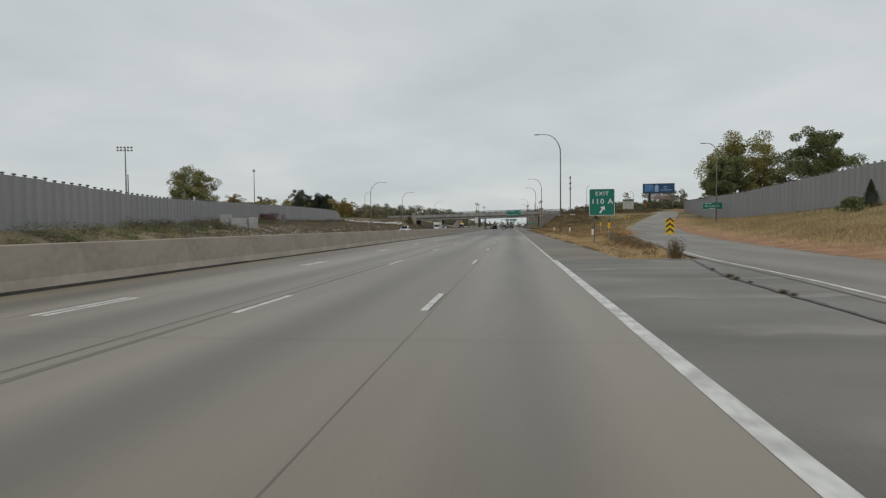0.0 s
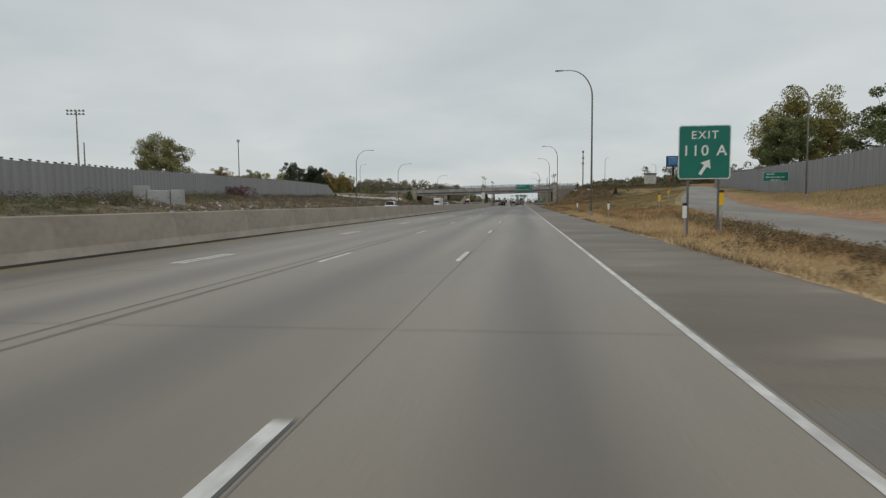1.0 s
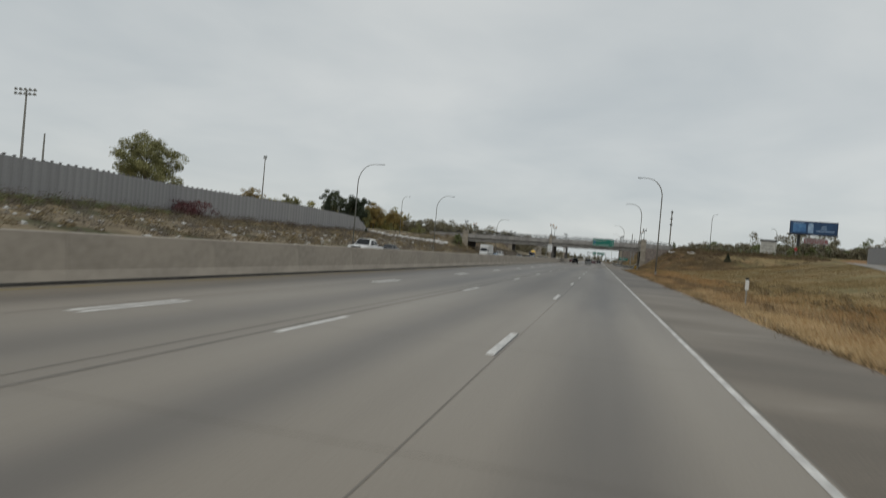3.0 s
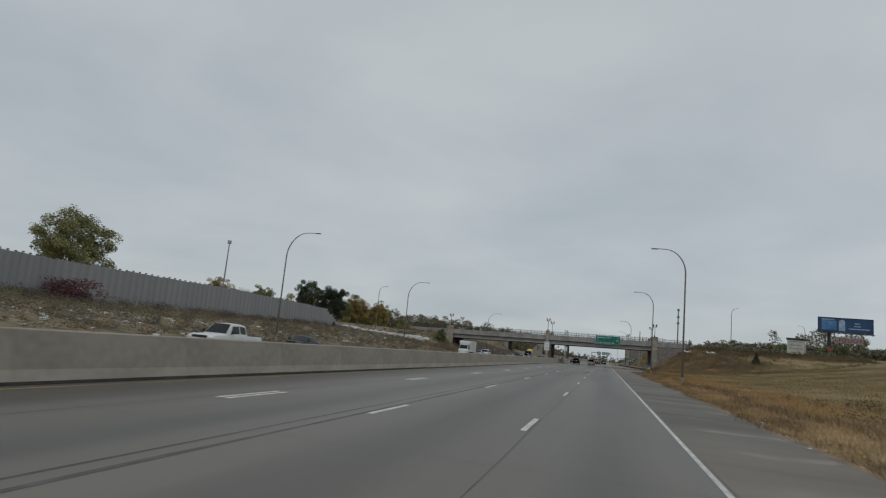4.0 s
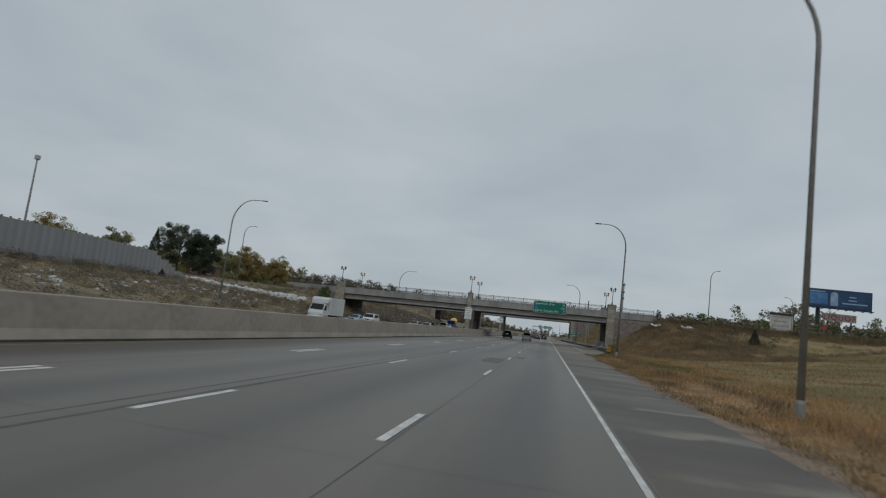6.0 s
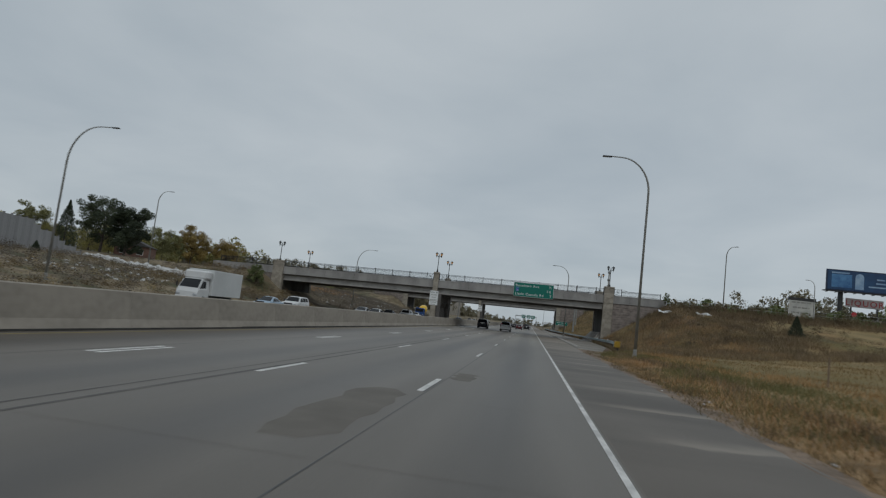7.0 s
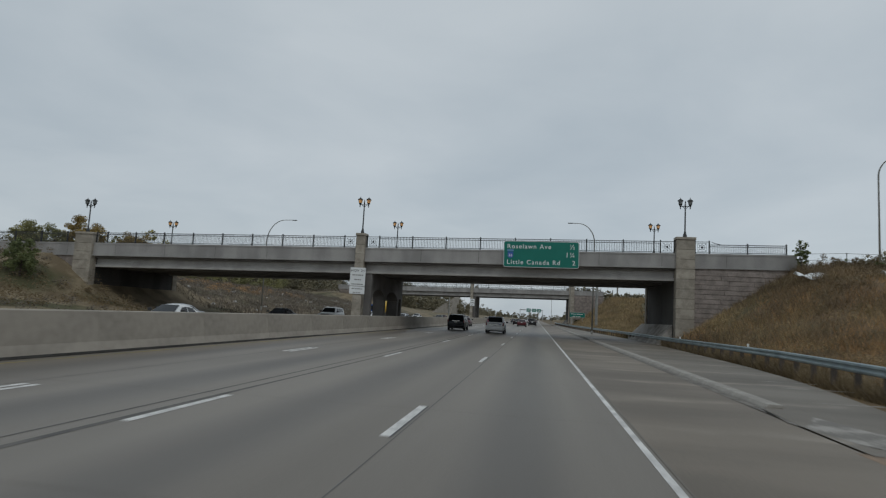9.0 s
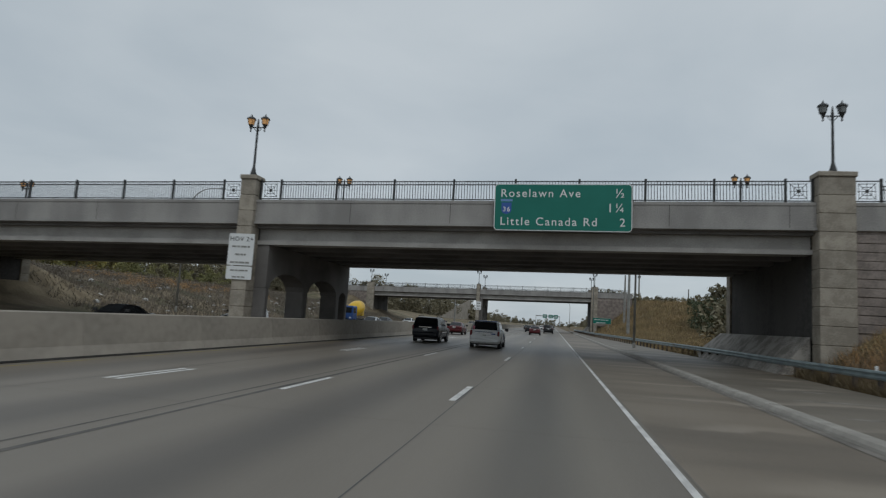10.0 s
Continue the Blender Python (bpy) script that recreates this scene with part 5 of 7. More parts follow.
def conifer(m, h, w, seed, label):
    rng = np.random.default_rng(seed)
    root = thing("conifer", m, label, "tree")
    part("trunk", tube(bmesh.new(), [(0, 0, -0.2), (0, 0, h)], [h * 0.02, 0.02], 7), M_BARK, root)
    c, r = [], []
    for k in range(170):
        t = (k + 0.5) / 170
        a = k * 2.4
        rr = w * 0.5 * (1 - t) * rng.uniform(0.55, 1.0)
        c.append((math.cos(a) * rr, math.sin(a) * rr, h * (0.08 + 0.9 * t) - rr * 0.15))
        r.append(w * 0.12 * (1.1 - t) + 0.05)
    v, f = leaf_quads(c, r, 70, 0.17 * h / 12 + 0.03, rng, 0.8)
    link_me("crown", mesh_np("crown", v, f), L_DARK, root)
    return root


def stuff(name, label, category, v, f, material):
    return tagged(link_me(name, mesh_np(name, v, f), material), label, category, kind="stuff")


def at(x, y, sink=0.0, scale=1.0, rz=0.0):
    return pose(x, y, zat(x, y) - sink, 0, 0, rz) @ Matrix.Diagonal((scale, scale, scale, 1))


tree(at(-117, 216), 19.0, 17.5, L_AUTUMN, 1, "broad green tree behind the far noise wall", bare=0.33, leaves=5200, size=0.55)
tree(at(57.5, 166), 20.5, 19.0, L_OLIVE, 2, "large tree turning yellow behind the noise wall", bare=0.22, leaves=6000, size=0.55)
tree(at(51.5, 158), 15.0, 10.0, L_GREEN, 7, "green tree behind the noise wall", bare=0.22, leaves=3600, size=0.5)
tree(at(69, 152), 20.5, 14.5, L_GREEN, 3, "large dark green tree behind the noise wall", bare=0.25, leaves=5600, size=0.55)
tree(at(-115.5, 333), 15.4, 12.0, L_DEEP, 4, "open-crowned dark green tree beyond the end of the noise wall", bare=0.12, leaves=4200, size=0.44)
tree(at(-102.5, 325), 13.8, 11.5, L_DARK, 5, "dense dark tree beyond the end of the noise wall", bare=0.04, leaves=7200, size=0.42)
tree(at(-47.2, 284.0), 3.4, 2.8, L_GREEN, 14, "dark leafy shrub beside the bridge pillar", bare=0.05, leaves=1500, size=0.22)
tree(at(27, 352), 2.6, 3.0, L_DARK, 15, "dark green tree on the bank past the bridge", bare=0.1, leaves=1800, size=0.34)
tree(at(26.5, 338), 2.4, 3.2, L_DARK, 17, "dark bushy tree beside the bridge abutment", bare=0.1, leaves=1800, size=0.34)
tree(at(-111, 370), 13.2, 11.0, L_YELLOW, 6, "yellow autumn tree above the far bank", bare=0.12, leaves=4600, size=0.42)
tree(at(-103, 378), 10.5, 10.0, L_YELLOW, 8, "smaller yellow tree above the far bank", bare=0.10, leaves=3400, size=0.42)
tree(at(-116, 362), 10.5, 10.0, L_AUTUMN, 22, "fading green-yellow tree above the far bank", bare=0.10, leaves=3400, size=0.42)
tree(at(-138, 334), 11.2, 9.0, L_AUTUMN, 24, "pale green tree behind the far noise wall", bare=0.15, leaves=2400, size=0.42)
tree(at(-145.5, 314), 12.6, 10.0, L_YELLOW, 9, "yellowish tree behind the far noise wall", bare=0.15, leaves=2000, size=0.5)
conifer(at(-109.8, 313), 12.2, 7.0, 2, "dark conifer behind the end of the noise wall")
conifer(at(40.8, 77.5), 3.3, 2.2, 5, "small dark conifer before the noise wall")
tree(at(38.2, 76.5), 1.7, 2.4, L_GREEN, 23, "low green shrub before the noise wall", bare=0.05, leaves=900, size=0.2)
conifer(at(-73.0, 264.2), 1.6, 1.7, 6, "small dark conifer shrub at the foot of the noise wall")
conifer(at(35.0, 270), 2.9, 2.3, 3, "small dark conifer on the grassy bank")
tree(at(22.4, 289.6), 2.6, 1.2, L_GREEN, 11, "young sapling at the end of the wing wall", bare=0.2, leaves=420, size=0.16)
base_far = tree(at(-122, 292), 8.5, 11.0, L_OLIVE, 12, "olive tree in the row behind the noise wall", bare=0.12, leaves=3200, size=0.36, group="trees behind the far wall")
rnd = random.Random(21)
for k in range(9):
    x, y = -128 - rnd.uniform(0, 22), 300 + 12 * k
    copy_thing(base_far, at(x, y, 0.2, rnd.uniform(0.75, 1.1), rnd.uniform(0, 360)))


def woods(name, label, line, depth, n, low, high, leaf, seed, size=0.9, per=70, crest=None):
    """A belt of distant trees: uneven rounded clumps, denser below; crest gives the height of the tree tops by x."""
    rng = np.random.default_rng(seed)
    c, r = [], []
    xs, ys = [p[0] for p in line], [p[1] for p in line]
    t = np.linspace(0, 1, len(line))
    for k in range(n):
        u = rng.uniform()
        x, y = np.interp(u, t, xs) + rng.normal(0, depth), np.interp(u, t, ys) + rng.normal(0, depth)
        h = rng.uniform(low, high) * (0.75 + 0.25 * math.sin(u * 37 + seed))
        z0 = zat(x, y)
        if crest:
            h = (interp(x, crest) - z0) * rng.uniform(low, high)
        for q in range(5):
            rr = h * rng.uniform(0.19, 0.29) * (1.3, 1.15, 1.1, 1.0, 0.8)[q]
            c.append((x + rng.normal(0, h * 0.16), y + rng.normal(0, h * 0.16), z0 + (0.08, 0.22, 0.4, 0.6, 0.8)[q] * h * rng.uniform(0.85, 1.1)))
            r.append(rr)
    # large boughs within, small leaves round the outline
    v, f = leaf_quads(c, np.array(r) * 0.8, 56, float(np.mean(r)) * 0.34, rng)
    v2, g2 = leaf_quads(c, r, per, size * 0.5, rng)
    v, f = np.concatenate([v, v2]), np.concatenate([f, g2 + len(v)])
    return stuff(name, label, "woods", v, f, leaf)


woods("far_woods_left", "distant brownish woods along the far side of the motorway", [(-240, 440), (-140, 500), (-100, 530), (-72, 600), (-62, 720)], 9, 260, 13, 18, L_FAR, 31, 0.9, 90)
woods("far_woods_left_olive", "low autumn trees beyond the far bank", [(-150, 385), (-128, 392), (-108, 402)], 5, 46, 11, 15, L_OLIVE, 32, 0.6, 110)
woods("far_woods_left_brown", "brown autumn trees along the street beyond the far bank", [(-132, 398), (-104, 408), (-88, 418), (-72, 436)], 4, 90, 8.5, 11.5, L_FAR, 39, 0.55, 110)
woods("far_woods_left_yellow", "low yellow trees beyond the far bank", [(-112, 372), (-90, 384), (-72, 398)], 3, 26, 4.5, 7.0, L_AUTUMN, 40, 0.5, 100)
woods("far_woods_ahead", "distant trees closing the view ahead", [(-260, 1330), (-90, 1300), (60, 1320), (260, 1330)], 10, 260, 9, 14, L_FAR, 33, 1.6, 30)
woods("far_woods_sides", "trees along the motorway in the distance", [(34, 620), (40, 900), (44, 1150)], 5, 50, 12, 18, L_FAR, 37, 1.2, 40)
woods("far_woods_sides_left", "trees along the opposite carriageway in the distance", [(-66, 690), (-60, 900), (-54, 1150)], 5, 60, 8, 13, L_FAR, 38, 1.2, 45)
woods("far_woods_right", "row of distant autumn trees beyond the crossing street", [(64, 482), (110, 425), (200, 380), (300, 340)], 9, 300, 12, 17.5, L_FAR, 34, 0.9, 60)
woods("far_woods_low", "low distant trees beside the motorway", [(30, 560), (46, 510), (66, 474)], 6, 60, 6, 9.5, L_FAR, 58, 0.7, 60)
SKYLINE = [(20, 9.5), (31, 10.8), (36, 12.0), (41, 13.4), (50, 12.6), (58, 14.2), (70, 14.2), (90, 14.8), (130, 16.5), (180, 18.5)]
woods("street_hedge", "grey-brown trees and scrub beyond the crossing street", [(24, 340), (40, 344), (64, 346), (100, 346), (170, 350)], 2.5, 430, 0.86, 1.0, L_FAR, 57, 0.4, 90, SKYLINE)
woods("street_hedge_green", "green trees among the scrub beyond the crossing street", [(34, 342), (60, 344), (90, 346), (150, 350)], 2.5, 70, 0.75, 1.04, L_GREEN, 59, 0.4, 90, SKYLINE)
woods("second_street_trees", "dull green trees beyond the second crossing street", [(15, 446), (30, 448), (60, 452)], 2.0, 90, 0.8, 1.0, L_FAR, 62, 0.4, 90, [(12, 13.4), (17, 14.2), (21, 13.6), (27, 12.6), (34, 13.2), (42, 14.0), (60, 15.5)])
woods("slope_trees", "dark green bushy trees on the bank past the bridge", [(25, 378), (34, 392), (40, 408)], 1.8, 34, 0.75, 1.0, L_DEEP, 63, 0.34, 90, [(20, 8.2), (26, 9.2), (31, 10.2), (45, 11.5)])
woods("crest_scrub", "dark leafless shrubs along the top of the bank beside the bridge", [(24, 288.5), (34, 288.5), (48, 287), (66, 286)], 0.8, 260, 0.75, 1.7, L_BRUSH, 64, 0.12, 70)
woods("crest_scrub_green", "dull green shrubs along the top of the bank beside the bridge", [(27, 289), (44, 288), (66, 287)], 0.8, 80, 0.8, 1.9, L_GREEN, 65, 0.12, 70)
woods("street_scrub", "low brown scrub at the end of the bridge", [(25, 318), (40, 332), (52, 338)], 2.5, 50, 3.5, 6.0, L_BRUSH, 60, 0.35, 80)
woods("far_woods_right_green", "green trees among the row beyond the crossing street", [(76, 462), (100, 440), (190, 390)], 9, 50, 10, 15.5, L_GREEN, 35, 1.0, 55)
woods("far_woods_dark", "dark clump of distant trees beside the motorway", [(27, 615), (46, 590)], 4, 16, 13, 18, L_DARK, 36, 1.1, 60)


def brush(name, label, n, xr, yr, size, leaf, seed, per=34, quad=0.22, squash=0.7, keep=None):
    rng = np.random.default_rng(seed)
    c, r = [], []
    while len(c) < n:
        x, y = rng.uniform(*xr), rng.uniform(*yr)
        if keep and not keep(x, y):
            continue
        s = rng.uniform(*size)
        c.append((x, y, zat(x, y) + s * 0.35))
        r.append(s)
    v, f = leaf_quads(c, r, int(per * 2.2), quad * 0.6, rng, squash)
    return stuff(name, label, "brush", v, f, leaf)


before_wall = lambda x, y: x > interp(y, WALL_L) + 0.8
wall_foot = lambda x, y: interp(y, WALL_L) + 0.6 < x < interp(y, WALL_L) + 5.5
brush("grey_brush", "grey-brown brush on the far bank", 1000, (-82, -37.5), (30, 292), (0.5, 1.2), L_GREY, 41, 36, 0.24, 0.6, before_wall)
brush("brown_brush", "brown weeds on the far bank", 800, (-82, -37.2), (30, 292), (0.4, 1.0), L_BRUSH, 42, 34, 0.24, 0.6, before_wall)
brush("dark_bushes", "dark green bushes along the foot of the far noise wall", 300, (-80, -43.0), (62, 260), (0.6, 1.5), L_THICKET, 43, 60, 0.24, 0.75, wall_foot)
brush("green_bushes", "green shrubs on the far bank", 150, (-76, -38), (40, 250), (0.5, 1.1), L_MEADOW, 44, 50, 0.22, 0.7, before_wall)
brush("green_foot_bushes", "dark green shrubs along the foot of the far noise wall", 280, (-68, -37.5), (40, 165), (0.45, 1.15), L_GREEN, 56, 54, 0.2, 0.7, wall_foot)
brush("bank_brush", "brown brush on the bank beside the bridge", 260, (13, 30), (248, 292), (0.25, 0.7), L_BRUSH, 45, 60, 0.12, 0.6)
brush("bank_shrubs", "green-brown shrubs on the lower bank beside the bridge", 90, (13, 24), (256, 289), (0.3, 0.75), L_MEADOW, 54, 60, 0.12, 0.7)
brush("bank_scrub", "dark scrub on the upper bank beside the bridge", 150, (17, 44), (262, 290), (0.3, 0.9), L_THICKET, 55, 60, 0.12, 0.6)
brush("bank_brush_far", "brown brush on the bank of the crossing street", 240, (20, 62), (255, 290), (0.4, 0.9), L_BRUSH, 46, 50, 0.16, 0.55, lambda x, y: x < interp(y, RAMP_LEFT) - 2)
brush("left_end_brush", "dark brush at the far end of the bridge", 200, (-60, -40), (262, 292), (0.6, 1.3), L_BRUSH, 47, 44, 0.24, 0.7)
brush("gore_brush", "dead weeds at the exit nose", 60, (5.9, 8.4), (32.8, 55), (0.12, 0.35), L_BRUSH, 48, 40, 0.10, 0.9, lambda x, y: x < interp(y, RAMP_LEFT) - 0.5)
brush("gore_thicket", "dark brown thicket along the ramp's inner edge", 240, (7.6, 12.2), (40, 72), (0.15, 0.42), L_BRUSH, 53, 44, 0.13, 0.8, lambda x, y: interp(y, RAMP_LEFT) - 3.0 < x < interp(y, RAMP_LEFT) - 0.7)
brush("hollow_brush", "dark weeds in the hollow between road and ramp", 170, (10, 17), (66, 150), (0.25, 0.6), L_BRUSH, 49, 30, 0.18, 0.6, lambda x, y: x < interp(y, RAMP_LEFT) - 1)
brush("beyond_brush", "brush below the second bridge", 260, (11, 32), (312, 412), (0.5, 1.4), L_MEADOW, 50, 30, 0.3, 0.6)
brush("beyond_brush_left", "autumn brush on the far bank past the bridge", 320, (-75, -40), (312, 412), (0.6, 1.6), L_GREY, 51, 30, 0.36, 0.6)
brush("red_weeds_far", "rust-red weeds on the far bank past the bridge", 70, (-64, -52), (330, 372), (0.6, 1.3), L_RUST, 52, 44, 0.22, 0.6)
rb = thing("red_bush", at(-69.6, 172.0), "dark red leafless-looking bush before the noise wall", "bush")
rng = np.random.default_rng(61)
v, f = leaf_quads([(rng.normal(0, 1.9), rng.normal(0, 1.9), rng.uniform(0.4, 2.7) * (1 - 0.05 * q / 54)) for q in range(54)], 0.9, 70, 0.24, rng)
link_me("crown", mesh_np("crown", v, f), L_RED, rb)
part("stem", tube(bmesh.new(), [(0, 0, -0.2), (0.2, 0.1, 1.5)], [0.09, 0.04], 6), M_BARK, rb)
crack = [(8.57, 33.0), (7.4, 26.5), (6.58, 21.6), (6.29, 16.6), (6.1, 13.2), (5.9, 4.0)]
rnd = random.Random(41)
ys = np.arange(4.0, 33.0, 0.6)
cx = [float(np.interp(y, [c[1] for c in crack[::-1]], [c[0] for c in crack[::-1]])) + rnd.uniform(-0.05, 0.05) for y in ys]
cw = [rnd.uniform(0.02, 0.09) for _ in ys]
link_me("open_crack", quad_strip([(x - w, y, 0.0155) for x, y, w in zip(cx, ys, cw)], [(x + w, y, 0.0155) for x, y, w in zip(cx, ys, cw)]), M_TAR, apron, "open crack with dirt and weeds")
nw = thing("weed_tuft", at(8.0, 33.2), "tall dry weed beside the exit nose", "weed")
ang, rr, hh = rng.uniform(0, 6.28, 320), rng.uniform(0.02, 0.3, 320), rng.uniform(0.35, 1.15, 320)
foot = np.stack([np.cos(ang) * rr, np.sin(ang) * rr, np.zeros(320)], 1)
tip = foot * rng.uniform(1.2, 2.4, (320, 1)) + np.stack([rng.normal(0, 0.06, 320), rng.normal(0, 0.06, 320), hh], 1)
side = np.stack([-np.sin(ang), np.cos(ang), np.zeros(320)], 1) * 0.009
v = np.stack([foot - side, foot + side, tip], 1).reshape(-1, 3)
sprig, f2 = leaf_quads(foot + (tip - foot) * rng.uniform(0.4, 1.0, (320, 1)), 0.05, 4, 0.05, rng)
nt_ = len(v)
me = bpy.data.meshes.new("stalks")
me.from_pydata(v.tolist() + sprig.tolist(), [], np.arange(960).reshape(-1, 3).tolist() + (f2 + nt_).tolist())
link_me("stalks", me, L_BRUSH, nw)
for x, y, q in ((6.62, 21.4, 0.11), (6.55, 20.6, 0.08), (6.30, 16.8, 0.09), (6.28, 16.2, 0.07), (6.5, 19.4, 0.06), (7.1, 24.6, 0.07)):
    tuft = copy_thing(nw, pose(x, y, 0.012) @ Matrix.Diagonal((q * 3, q * 3, q, 1)))
    tagged(tuft, "small dry weeds growing in a pavement crack", "weed")


def blades(name, label, n, place, height, leaf, seed, width=0.012):
    """Grass blades: narrow bent triangles."""
    rng = np.random.default_rng(seed)
    x, y = place(rng, n)
    z = land(x, y)
    hgt = rng.uniform(*height, size=len(x))
    a = rng.uniform(0, 2 * np.pi, len(x))
    w = width * rng.uniform(0.6, 1.5, len(x))
    lean = rng.normal(0, 0.45, (len(x), 2)) * hgt[:, None]
    p0 = np.stack([x - np.cos(a) * w, y - np.sin(a) * w, z - 0.02], 1)
    p1 = np.stack([x + np.cos(a) * w, y + np.sin(a) * w, z - 0.02], 1)
    p2 = np.stack([x + lean[:, 0], y + lean[:, 1], z + hgt], 1)
    v = np.stack([p0, p1, p2], 1).reshape(-1, 3)
    f = np.arange(3 * len(x)).reshape(-1, 3)
    return stuff(name, label, "grass", v, f, leaf)


def verge(rng, n):
    y = rng.uniform(33, 240, n)
    x = 5.45 + rng.gamma(1.6, 1.5, n) * np.where(y > 140, 0.75, 1.0)
    ok = ((y < 160) | (rng.uniform(size=n) < 0.5)) & (x < ev(RAMP_LEFT, y) - 0.7) & (x > ev(PAVE_EDGE, y) - 0.1) & ((y < 226) | (x > 5.6 + (y - 226) * 0.2 + 0.4 * np.sin(y)))
    return x[ok], y[ok]


def clumped(x0, x1, y0, y1, lumps):
    def f(rng, n):
        cx, cy = rng.uniform(x0, x1, lumps), rng.uniform(y0, y1, lumps)
        k = rng.integers(0, lumps, n)
        x, y = cx[k] + rng.normal(0, 0.7, n), cy[k] + rng.normal(0, 1.4, n)
        ok = (x < ev(RAMP_LEFT, y) - 0.8) & (x > ev(PAVE_EDGE, y))
        return x[ok], y[ok]
    return f


def verge_near(rng, n):
    x, y = verge(rng, n)
    ok = y < 108 + 26 * rng.uniform(size=len(y))
    return x[ok], y[ok]


def verge_far(rng, n):
    x, y = verge(rng, n)
    ok = y > 104 + 26 * rng.uniform(size=len(y))
    return x[ok], y[ok]


blades("dry_verge_grass", "straw-coloured dry grass along the verge", 150000, verge_near, (0.06, 0.26), L_DRY, 71)
blades("tan_verge_grass", "short tan grass along the verge", 130000, verge_far, (0.05, 0.18), L_TAN, 92)
blades("edge_clumps", "green and brown clumps along the verge's edge", 9000, lambda rng, n: (lambda c, k: (c[0][k] + rng.normal(0, 0.22, n), c[1][k] + rng.normal(0, 0.8, n)))((rng.uniform(5.9, 7.0, 70), rng.uniform(110, 244, 70)), rng.integers(0, 70, n)), (0.06, 0.2), L_BRUSH, 93, 0.014)
blades("rust_verge_grass", "rust-coloured grass in patches on the verge", 26000, clumped(6.8, 14, 40, 240, 120), (0.12, 0.42), L_RUST, 72)
blades("green_verge_patches", "green grass in patches on the verge before the bridge", 26000, clumped(6.6, 11.5, 196, 240, 34), (0.06, 0.22), L_LAWN, 94, 0.014)
blades("meadow_grass", "green and brown meadow grass on the bank", 40000, clumped(8.5, 30, 55, 150, 420), (0.12, 0.4), L_MEADOW, 73, 0.016)
blades("field_grass", "olive and brown field grass below the ramp", 120000, clumped(9.5, 48, 140, 275, 1400), (0.06, 0.24), L_FIELD, 91, 0.014)
blades("bank_weeds", "tall brown weeds on the bank beside the bridge", 70000, clumped(11.8, 36, 240, 291, 300), (0.15, 0.75), L_WEEDS, 75, 0.016)
blades("bank_weeds_green", "green weeds on the bank beside the bridge", 26000, clumped(12.2, 30, 245, 290, 70), (0.2, 0.5), L_MEADOW, 77, 0.016)
blades("bank_weeds_rust", "rust-coloured weeds on the bank beside the bridge", 12000, clumped(12.2, 26, 250, 290, 60), (0.2, 0.6), L_RUST, 76, 0.016)
blades("crest_weeds", "pale weeds standing along the top of the bank", 12000, lambda rng, n: (rng.uniform(19, 66, n), rng.uniform(283, 290.5, n)), (0.3, 1.1), L_WEEDS, 78, 0.02)
blades("slope_grass", "straw-coloured grass on the bank past the bridge", 60000, lambda rng, n: (rng.uniform(10.5, 40, n), rng.uniform(307, 424, n)), (0.3, 1.0), L_MEADOW, 79, 0.035)
blades("slope_weeds", "brown weeds on the bank past the bridge", 30000, lambda rng, n: (rng.uniform(10.5, 40, n), rng.uniform(307, 424, n)), (0.3, 1.1), L_WEEDS, 80, 0.035)
blades("far_slope_grass", "pale grass on the opposite bank past the bridge", 50000, lambda rng, n: (rng.uniform(-75, -37.5, n), rng.uniform(307, 424, n)), (0.2, 0.7), L_GREY, 85, 0.035)
blades("edge_tufts", "dark brown tufts along the worn edge of the verge", 16000, lambda rng, n: (lambda y: (5.75 + 0.35 * np.sin(y * 0.37) + rng.normal(0, 0.22, n), y))(rng.uniform(34, 238, n)), (0.05, 0.2), L_BRUSH, 86, 0.014)
blades("mid_tufts", "darker weeds in a ragged line along the verge", 8000, lambda rng, n: (lambda y: (8.3 + 0.5 * np.sin(y * 0.21) + 0.3 * np.sin(y * 0.73) + rng.normal(0, 0.3, n), y))(rng.uniform(70, 238, n)), (0.15, 0.45), L_WEEDS, 87, 0.014)
blades("rail_weeds", "dark weeds standing under the guardrail", 22000, lambda rng, n: (lambda y: (np.interp(y, [242, 251, 262, 285, 300], [8.6, 9.6, 10.5, 11.1, 11.2]) - 0.1 + rng.gamma(1.5, 0.35, n), y))(rng.uniform(242.6, 290, n)), (0.1, 0.6), L_BRUSH, 88, 0.016)
blades("rust_bank_patch", "rust-red grass in a broad patch below the ramp", 16000, lambda rng, n: (12.5 + rng.normal(0, 1.6, n), 96 + rng.normal(0, 9, n)), (0.15, 0.45), L_RUST, 89, 0.016)
blades("bank_green", "green-brown grass on the bank above the exit ramp", 40000, lambda rng, n: (lambda y: (ev(RAMP_LEFT, y) + 9.6 + rng.gamma(2.5, 3.4, n), y))(rng.uniform(20, 160, n)), (0.15, 0.45), L_MEADOW, 90, 0.022)
blades("bank_grass", "dry grass on the bank above the exit ramp", 26000, lambda rng, n: (lambda y: (ev(RAMP_LEFT, y) + 8.2 + rng.gamma(1.5, 3.0, n), y))(rng.uniform(20, 160, n)), (0.15, 0.4), L_DRY, 74, 0.02)


